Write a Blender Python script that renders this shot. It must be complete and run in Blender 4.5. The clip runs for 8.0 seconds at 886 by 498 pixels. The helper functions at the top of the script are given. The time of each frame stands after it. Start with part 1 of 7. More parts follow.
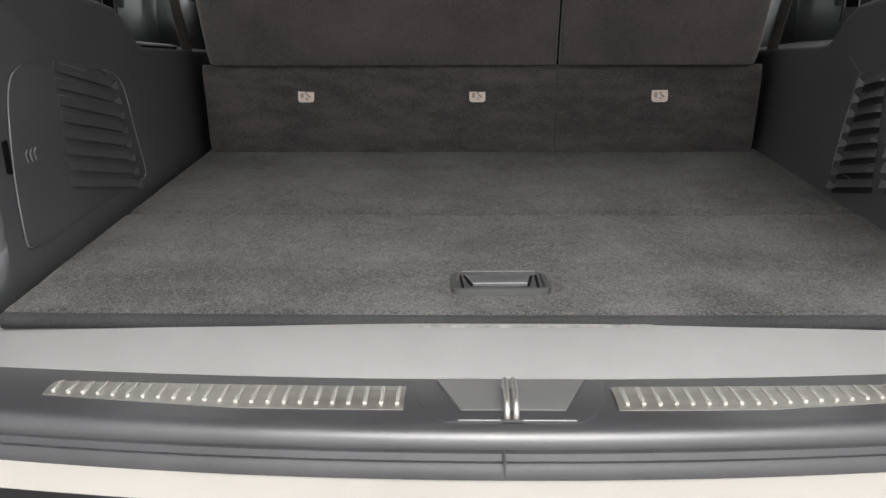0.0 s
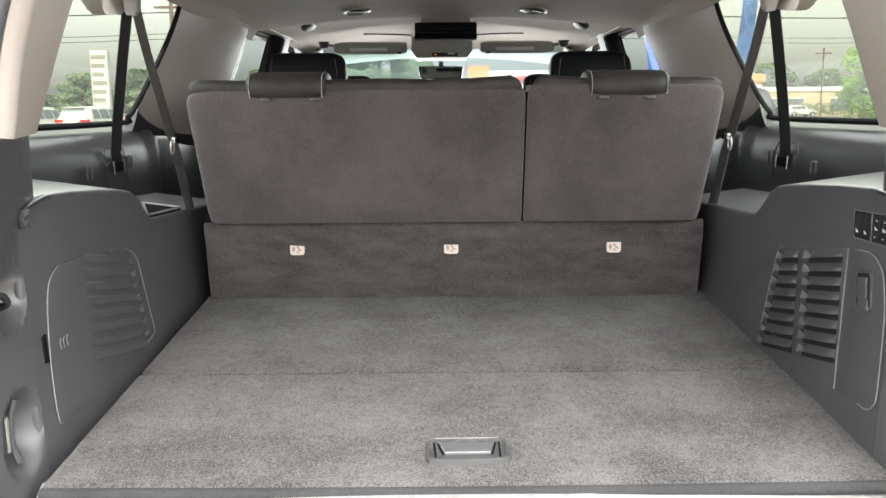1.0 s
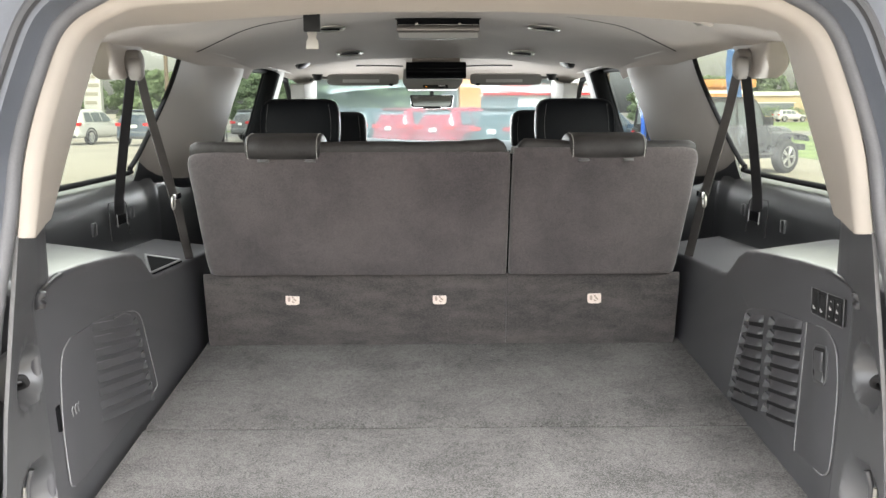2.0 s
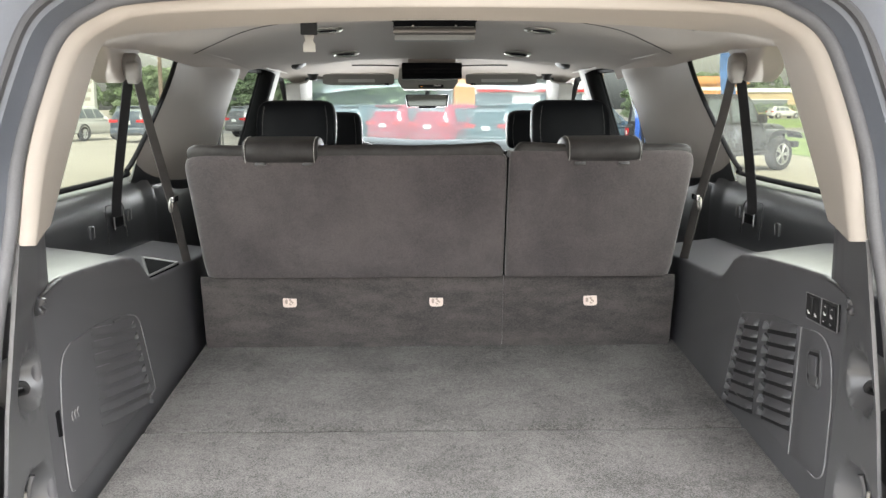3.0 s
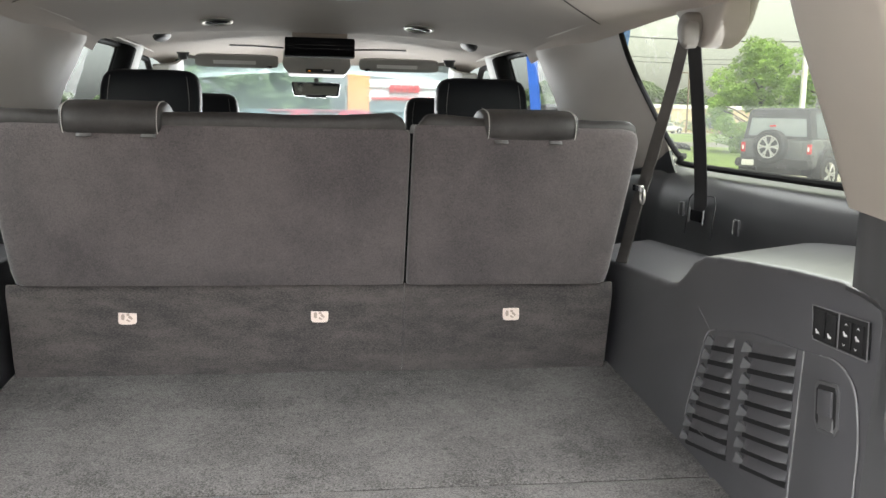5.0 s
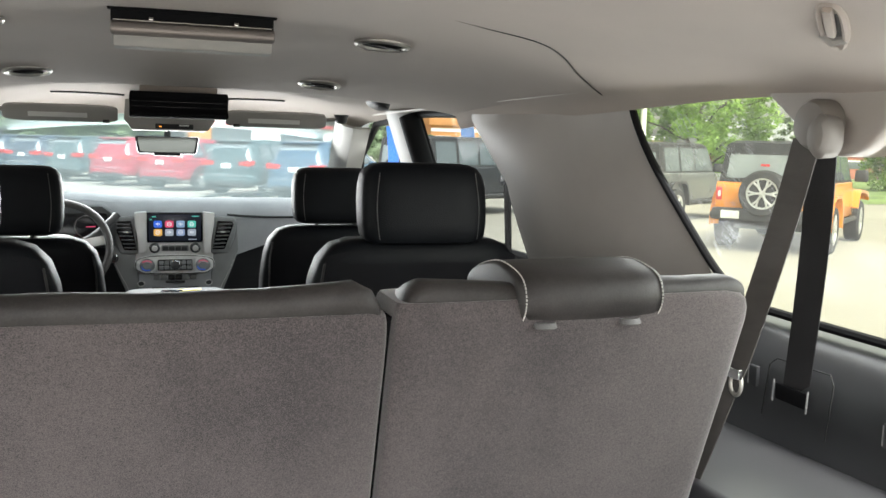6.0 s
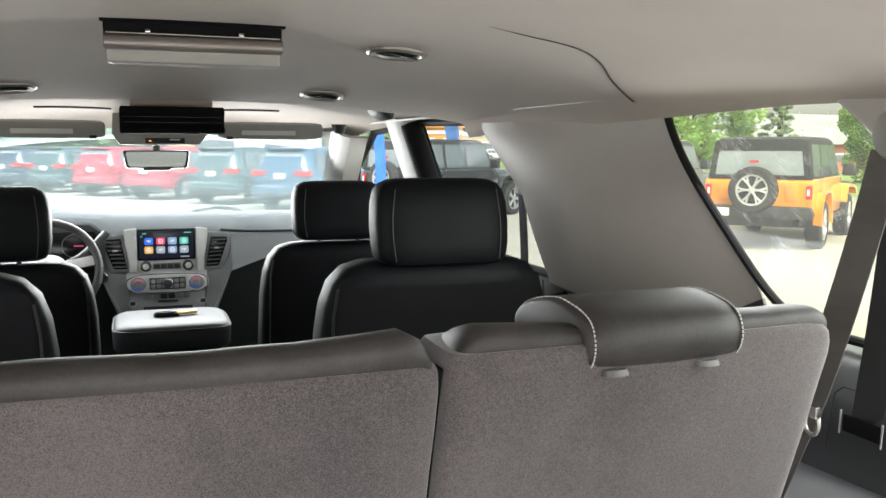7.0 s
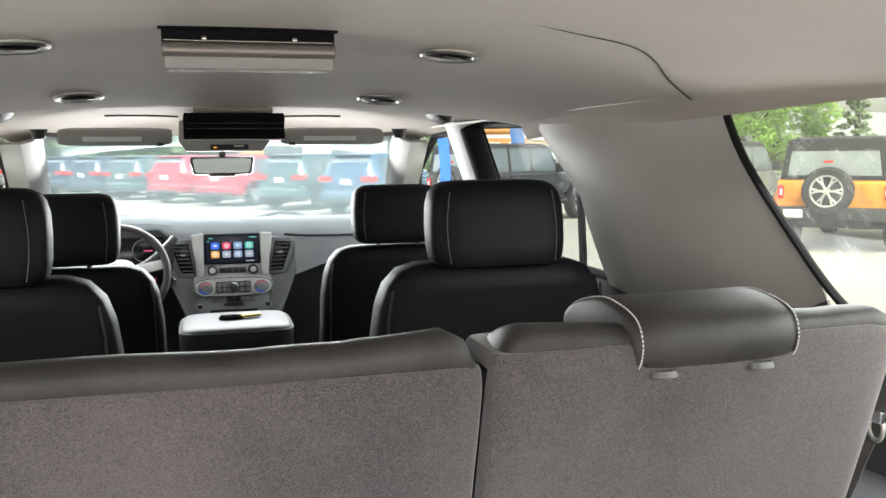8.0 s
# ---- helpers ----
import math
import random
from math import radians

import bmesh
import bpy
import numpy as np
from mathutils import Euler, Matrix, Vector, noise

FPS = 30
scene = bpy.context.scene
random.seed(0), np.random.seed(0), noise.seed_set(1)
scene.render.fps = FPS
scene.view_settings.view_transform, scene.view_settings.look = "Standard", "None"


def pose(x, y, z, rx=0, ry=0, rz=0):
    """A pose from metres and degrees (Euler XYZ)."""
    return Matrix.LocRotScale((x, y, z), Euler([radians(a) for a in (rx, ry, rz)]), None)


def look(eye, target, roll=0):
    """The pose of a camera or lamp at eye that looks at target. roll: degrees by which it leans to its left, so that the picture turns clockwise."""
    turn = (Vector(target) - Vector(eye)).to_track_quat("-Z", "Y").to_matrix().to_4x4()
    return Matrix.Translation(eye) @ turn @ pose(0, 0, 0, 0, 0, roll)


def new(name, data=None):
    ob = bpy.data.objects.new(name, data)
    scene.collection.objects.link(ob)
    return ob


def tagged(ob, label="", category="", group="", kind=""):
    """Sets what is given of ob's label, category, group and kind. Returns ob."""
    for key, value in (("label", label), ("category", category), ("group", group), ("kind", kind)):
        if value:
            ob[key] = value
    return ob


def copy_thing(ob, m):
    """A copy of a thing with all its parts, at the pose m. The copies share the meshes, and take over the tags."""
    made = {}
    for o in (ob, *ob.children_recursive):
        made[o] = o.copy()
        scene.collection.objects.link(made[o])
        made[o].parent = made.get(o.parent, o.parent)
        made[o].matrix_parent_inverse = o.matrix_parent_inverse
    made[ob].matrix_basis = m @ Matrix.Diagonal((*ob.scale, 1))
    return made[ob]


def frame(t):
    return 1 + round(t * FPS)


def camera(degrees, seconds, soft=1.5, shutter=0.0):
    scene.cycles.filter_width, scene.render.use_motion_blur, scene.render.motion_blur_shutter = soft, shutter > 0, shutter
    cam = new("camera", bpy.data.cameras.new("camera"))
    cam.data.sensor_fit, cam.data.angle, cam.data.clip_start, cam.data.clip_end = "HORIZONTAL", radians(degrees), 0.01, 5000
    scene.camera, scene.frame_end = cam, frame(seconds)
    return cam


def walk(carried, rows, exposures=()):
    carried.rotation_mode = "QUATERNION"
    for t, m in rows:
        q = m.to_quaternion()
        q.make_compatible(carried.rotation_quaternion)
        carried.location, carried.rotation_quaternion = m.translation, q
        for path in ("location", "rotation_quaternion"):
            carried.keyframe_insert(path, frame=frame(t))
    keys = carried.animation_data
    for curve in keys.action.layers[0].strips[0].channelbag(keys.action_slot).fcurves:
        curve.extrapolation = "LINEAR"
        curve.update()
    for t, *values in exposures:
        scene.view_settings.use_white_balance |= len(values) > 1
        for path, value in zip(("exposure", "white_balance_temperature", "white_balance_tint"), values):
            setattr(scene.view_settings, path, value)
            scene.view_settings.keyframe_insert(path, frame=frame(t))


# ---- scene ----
cam = camera(53.5, 8.0)
PATH = [
    (0, (-0.0511, -0.0099, 1.2386), (-0.0803, 1.9323, 0.7621), -0.14),
    (0.2, (-0.0340, -0.0601, 1.2896), (-0.0501, 1.8963, 0.8749), -0.50),
    (0.5, (-0.0227, -0.1209, 1.3589), (-0.0256, 1.8461, 0.9973), -0.51),
    (0.8, (-0.0332, -0.1552, 1.4041), (-0.0258, 1.8184, 1.0803), -0.33),
    (1, (-0.0341, -0.1908, 1.4499), (-0.0243, 1.7845, 1.1369), -0.42),
    (1.5, (-0.0321, -0.2429, 1.5441), (-0.0120, 1.7332, 1.2363), -0.35),
    (1.7, (-0.0247, -0.2621, 1.5773), (-0.0019, 1.7139, 1.2690), -0.24),
    (2.8, (-0.0324, -0.2893, 1.6104), (0.0101, 1.6859, 1.2995), -0.12),
    (3, (-0.0329, -0.2863, 1.6140), (0.0091, 1.6880, 1.2971), -0.10),
    (3.5, (-0.0432, -0.2804, 1.6089), (0.0122, 1.6939, 1.2941), -0.08),
    (4, (-0.0383, -0.2828, 1.6082), (0.0466, 1.6904, 1.2933), 0.03),
    (4.2, (-0.0417, -0.2819, 1.6023), (0.0695, 1.6907, 1.2914), 0.16),
    (5.3, (0.0013, 0.4558, 1.5071), (0.4082, 2.3932, 1.2225), 1.82),
    (5.5, (-0.0099, 0.6288, 1.5382), (0.4922, 2.5444, 1.2583), 2.13),
    (5.8, (-0.0350, 0.8843, 1.6207), (0.5397, 2.7843, 1.3760), 1.74),
    (6, (-0.0621, 1.0214, 1.6757), (0.5585, 2.9088, 1.4458), 1.50),
    (6.2, (-0.0729, 1.1050, 1.6989), (0.5637, 2.9874, 1.4725), 1.04),
    (6.5, (-0.0812, 1.1507, 1.7016), (0.5735, 3.0271, 1.4763), 0.68),
    (6.8, (-0.0862, 1.1642, 1.6992), (0.5687, 3.0404, 1.4738), 0.35),
    (7, (-0.0865, 1.1647, 1.6981), (0.5641, 3.0425, 1.4728), 0.20),
    (7.5, (-0.0752, 1.1654, 1.6952), (0.5474, 3.0522, 1.4665), -0.15),
    (7.8, (-0.0689, 1.1577, 1.6931), (0.5065, 3.0600, 1.4691), -0.37),
    (8, (-0.0649, 1.1609, 1.6926), (0.4423, 3.0836, 1.4782), -0.52),
]
EXPOSURE = [(0.0, 0.85), (0.5, 1.45), (1.0, 2.15), (1.5, 2.34), (3.5, 2.23), (4.2, 2.22), (5.5, 2.18), (6.0, 2.45), (6.5, 2.58), (7.0, 2.64), (8.0, 2.68)]
walk(cam, [(t, look(eye, target, roll)) for t, eye, target, roll in PATH], EXPOSURE)

# ---- daylight: overcast sky ----
SUN_UP, SUN_TURN = 52.0, 172.0
world = bpy.data.worlds.new("overcast")
scene.world = world
world.use_nodes = True
wn, wl = world.node_tree.nodes, world.node_tree.links
sky = wn.new("ShaderNodeTexSky")
sky.sky_type, sky.sun_disc = "NISHITA", False
sky.sun_elevation, sky.sun_rotation = radians(SUN_UP), radians(SUN_TURN)
sky.air_density, sky.dust_density, sky.ozone_density = 1.0, 4.0, 1.0
grey_sky = wn.new("ShaderNodeHueSaturation")
grey_sky.inputs["Saturation"].default_value = 0.12
wl.new(sky.outputs["Color"], grey_sky.inputs["Color"])
wl.new(grey_sky.outputs["Color"], wn["Background"].inputs["Color"])
wn["Background"].inputs["Strength"].default_value = 0.15
sun = new("sun", bpy.data.lights.new("sun", "SUN"))
sun.data.energy, sun.data.angle, sun.data.color = 1.2, radians(25), (1.0, 0.98, 0.95)
sun.matrix_world = pose(0, 0, 30, 90 - SUN_UP, 0, 180 - SUN_TURN)


# area lamps added in the glazed openings to stand in for entering daylight
SKY_IN = 3.0


def window_light(name, at, target, width, height, gain=1.0):
    lamp = new(name, bpy.data.lights.new(name, "AREA"))
    lamp.data.shape, lamp.data.size, lamp.data.size_y = "RECTANGLE", width, height
    lamp.data.energy, lamp.data.color = math.pi * width * height * SKY_IN * gain, (0.97, 1.0, 1.0)
    lamp.matrix_world = look(at, target)


for side in (-1, 1):
    window_light("daylight_quarter_window", (side * 0.862, 1.92, 1.600), (side * 0.20, 1.92, 1.18), 1.1, 0.32, 0.36)
    window_light("daylight_rear_door", (side * 0.87, 3.48, 1.58), (0, 3.48, 1.10), 0.45, 0.30, 0.10)
    window_light("daylight_front_door", (side * 0.87, 4.50, 1.55), (0, 4.50, 1.15), 0.5, 0.28, 0.13)
window_light("daylight_windscreen", (0, 4.84, 1.58), (0, 4.10, 1.38), 1.2, 0.40, 1.0)


# ---- materials ----
def mat(name, color, rough=0.6, metal=0.0, vary=0.12, grain=300.0, bump=0.0, blotch=6.0, spec=0.5, sheen=0.0, coat=0.0, mottle=0.0,
        stretch=(1, 1, 1), tint=None, tuft=0.0):
    """Principled surface with two scales of tone (blotch, grain), a fine relief and uneven gloss."""
    m = bpy.data.materials.new(name)
    m.use_nodes = True
    n, l = m.node_tree.nodes, m.node_tree.links
    p = n["Principled BSDF"]
    p.inputs["Metallic"].default_value = metal
    p.inputs["Specular IOR Level"].default_value = spec
    p.inputs["Sheen Weight"].default_value = sheen
    p.inputs["Coat Weight"].default_value = coat
    geo = n.new("ShaderNodeTexCoord")
    mp = n.new("ShaderNodeMapping")
    mp.inputs["Scale"].default_value = stretch
    l.new(geo.outputs["Object"], mp.inputs["Vector"])
    big = n.new("ShaderNodeTexNoise")
    big.inputs["Scale"].default_value, big.inputs["Detail"].default_value, big.inputs["Roughness"].default_value = blotch, 5.0, 0.62
    fine = n.new("ShaderNodeTexNoise")
    fine.inputs["Scale"].default_value, fine.inputs["Detail"].default_value = grain, 2.0
    for t in (big, fine):
        l.new(mp.outputs["Vector"], t.inputs["Vector"])
    add = n.new("ShaderNodeMath")
    add.operation = "MULTIPLY_ADD"
    l.new(fine.outputs["Fac"], add.inputs[0])
    add.inputs[1].default_value = 0.3 + mottle
    l.new(big.outputs["Fac"], add.inputs[2])
    ramp = n.new("ShaderNodeMapRange")
    mean = 0.5 + 0.5 * (0.3 + mottle)
    if tuft:
        mid = n.new("ShaderNodeTexNoise")
        mid.inputs["Scale"].default_value, mid.inputs["Detail"].default_value = tuft, 3.0
        l.new(mp.outputs["Vector"], mid.inputs["Vector"])
        more = n.new("ShaderNodeMath")
        more.operation = "MULTIPLY_ADD"
        l.new(mid.outputs["Fac"], more.inputs[0])
        more.inputs[1].default_value = 0.45
        l.new(add.outputs[0], more.inputs[2])
        add, mean = more, mean + 0.225
    ramp.inputs["From Min"].default_value, ramp.inputs["From Max"].default_value = mean - 0.17 - 0.1 * mottle, mean + 0.17 + 0.1 * mottle
    l.new(add.outputs[0], ramp.inputs["Value"])
    mix = n.new("ShaderNodeMix")
    mix.data_type = "RGBA"
    lo = [max(0.0, c * (1 - vary)) for c in color]
    hi = [min(1.0, c * (1 + vary)) for c in (tint or color)]
    mix.inputs["A"].default_value, mix.inputs["B"].default_value = (*lo, 1), (*hi, 1)
    l.new(ramp.outputs["Result"], mix.inputs["Factor"])
    l.new(mix.outputs["Result"], p.inputs["Base Color"])
    gl = n.new("ShaderNodeMapRange")
    gl.inputs["To Min"].default_value, gl.inputs["To Max"].default_value = max(0.02, rough - 0.06), min(1.0, rough + 0.06)
    l.new(big.outputs["Fac"], gl.inputs["Value"])
    l.new(gl.outputs["Result"], p.inputs["Roughness"])
    if bump:
        b = n.new("ShaderNodeBump")
        b.inputs["Strength"].default_value, b.inputs["Distance"].default_value = min(1.0, bump), 0.002 * max(1.0, bump)
        l.new(fine.outputs["Fac"], b.inputs["Height"])
        l.new(b.outputs["Normal"], p.inputs["Normal"])
    return m


def glass(name, tint, haze=0.0, sheen=1.035, dirt=0.0, streak=(6, 6, 6), film=(0.75, 0.78, 0.76), wiped=None):
    """Thin sheet of glass: clear with a mirror sheen, a veil of haze painted in as a film, and dirt where wanted."""
    m = bpy.data.materials.new(name)
    m.use_nodes = True
    n, l = m.node_tree.nodes, m.node_tree.links
    n.remove(n["Principled BSDF"])
    out = n["Material Output"]
    tr, gs, df = n.new("ShaderNodeBsdfTransparent"), n.new("ShaderNodeBsdfGlossy"), n.new("ShaderNodeBsdfDiffuse")
    tr.inputs["Color"].default_value = (*tint, 1)
    gs.inputs["Roughness"].default_value = 0.01
    tl, both = n.new("ShaderNodeBsdfTranslucent"), n.new("ShaderNodeMixShader")
    for node in (df, tl):
        node.inputs["Color"].default_value = (*film, 1)
    both.inputs[0].default_value = 0.5
    l.new(df.outputs[0], both.inputs[1]), l.new(tl.outputs[0], both.inputs[2])
    fr = n.new("ShaderNodeFresnel")
    fr.inputs["IOR"].default_value = sheen
    a, b = n.new("ShaderNodeMixShader"), n.new("ShaderNodeMixShader")
    l.new(fr.outputs[0], a.inputs[0]), l.new(tr.outputs[0], a.inputs[1]), l.new(gs.outputs[0], a.inputs[2])
    l.new(a.outputs[0], b.inputs[1]), l.new(both.outputs[0], b.inputs[2])
    if dirt:
        co, mp = n.new("ShaderNodeTexCoord"), n.new("ShaderNodeMapping")
        mp.inputs["Scale"].default_value, mp.inputs["Rotation"].default_value = streak, (0.5, 0, 0)
        tx, mr = n.new("ShaderNodeTexNoise"), n.new("ShaderNodeMapRange")
        tx.inputs["Scale"].default_value, tx.inputs["Detail"].default_value = 1.0, 6.0
        mr.inputs["From Min"].default_value, mr.inputs["From Max"].default_value = 0.56, 0.76
        mr.inputs["To Min"].default_value, mr.inputs["To Max"].default_value = haze, haze + dirt
        l.new(co.outputs["Object"], mp.inputs["Vector"]), l.new(mp.outputs[0], tx.inputs["Vector"])
        l.new(tx.outputs["Fac"], mr.inputs["Value"])
        amount = mr.outputs[0]
        if wiped:
            # fine streaks fanned out by a wiping hand, broken up and fading away from their middle, and dried drops
            at = n.new("ShaderNodeMapping")
            at.inputs["Location"].default_value = [-c for c in wiped]
            l.new(co.outputs["Object"], at.inputs["Vector"])
            far = n.new("ShaderNodeVectorMath")
            far.operation = "LENGTH"
            l.new(at.outputs[0], far.inputs[0])
            fans = []
            for lean in (0.50, 0.80, 1.10):
                turn, fibre, line = n.new("ShaderNodeMapping"), n.new("ShaderNodeTexNoise"), n.new("ShaderNodeMapRange")
                turn.vector_type = "POINT"
                turn.inputs["Rotation"].default_value = (lean, 0, 0)
                squeeze = n.new("ShaderNodeMapping")
                squeeze.inputs["Scale"].default_value = (1, 760, 15)
                fibre.inputs["Scale"].default_value, fibre.inputs["Detail"].default_value, fibre.inputs["Distortion"].default_value = 1.0, 1.5, 0.25
                line.inputs["From Min"].default_value, line.inputs["From Max"].default_value = 0.57, 0.72
                l.new(at.outputs[0], turn.inputs["Vector"]), l.new(turn.outputs[0], squeeze.inputs["Vector"])
                l.new(squeeze.outputs[0], fibre.inputs["Vector"]), l.new(fibre.outputs["Fac"], line.inputs["Value"])
                fans.append(line.outputs[0])
            fade, gaps, drops = [n.new("ShaderNodeMapRange") for _ in range(3)]
            fade.inputs["From Min"].default_value, fade.inputs["From Max"].default_value = 0.25, 0.06
            patch, spot = n.new("ShaderNodeTexNoise"), n.new("ShaderNodeTexNoise")
            patch.inputs["Scale"].default_value, patch.inputs["Detail"].default_value = 20.0, 5.0
            spot.inputs["Scale"].default_value, spot.inputs["Detail"].default_value = 260.0, 1.0
            gaps.inputs["From Min"].default_value, gaps.inputs["From Max"].default_value = 0.44, 0.62
            drops.inputs["From Min"].default_value, drops.inputs["From Max"].default_value = 0.66, 0.74
            drops.inputs["To Max"].default_value = 0.14
            for t in (patch, spot):
                l.new(co.outputs["Object"], t.inputs["Vector"])
            l.new(far.outputs["Value"], fade.inputs["Value"])
            l.new(patch.outputs["Fac"], gaps.inputs["Value"]), l.new(spot.outputs["Fac"], drops.inputs["Value"])

            def maths(op, p, q):
                node = n.new("ShaderNodeMath")
                node.operation, node.use_clamp = op, op == "ADD"
                for i, one in enumerate((p, q)):
                    if isinstance(one, float):
                        node.inputs[i].default_value = one
                    else:
                        l.new(one, node.inputs[i])
                return node.outputs[0]
            worn = maths("MULTIPLY", maths("MULTIPLY", maths("ADD", maths("ADD", fans[0], fans[1]), fans[2]), fade.outputs[0]), gaps.outputs[0])
            amount = maths("ADD", maths("ADD", amount, maths("MULTIPLY", worn, 0.20)), maths("MULTIPLY", drops.outputs[0], gaps.outputs[0]))
        l.new(amount, b.inputs[0])
    else:
        b.inputs[0].default_value = haze
    l.new(b.outputs[0], out.inputs["Surface"])
    return m


def leafy(name, color, tint):
    """Leaves that let part of the light through."""
    m = mat(name, color, 0.6, vary=0.3, grain=4, blotch=0.9, tint=tint)
    n, l = m.node_tree.nodes, m.node_tree.links
    p, out = n["Principled BSDF"], n["Material Output"]
    tl, mx = n.new("ShaderNodeBsdfTranslucent"), n.new("ShaderNodeMixShader")
    l.new(p.inputs["Base Color"].links[0].from_socket, tl.inputs["Color"])
    mx.inputs[0].default_value = 0.45
    l.new(p.outputs[0], mx.inputs[1]), l.new(tl.outputs[0], mx.inputs[2]), l.new(mx.outputs[0], out.inputs["Surface"])
    return m


def glow(name, color, strength):
    m = bpy.data.materials.new(name)
    m.use_nodes = True
    p = m.node_tree.nodes["Principled BSDF"]
    p.inputs["Base Color"].default_value = (*color, 1)
    p.inputs["Emission Color"].default_value = (*color, 1)
    p.inputs["Emission Strength"].default_value = strength
    p.inputs["Roughness"].default_value = 0.2
    return m


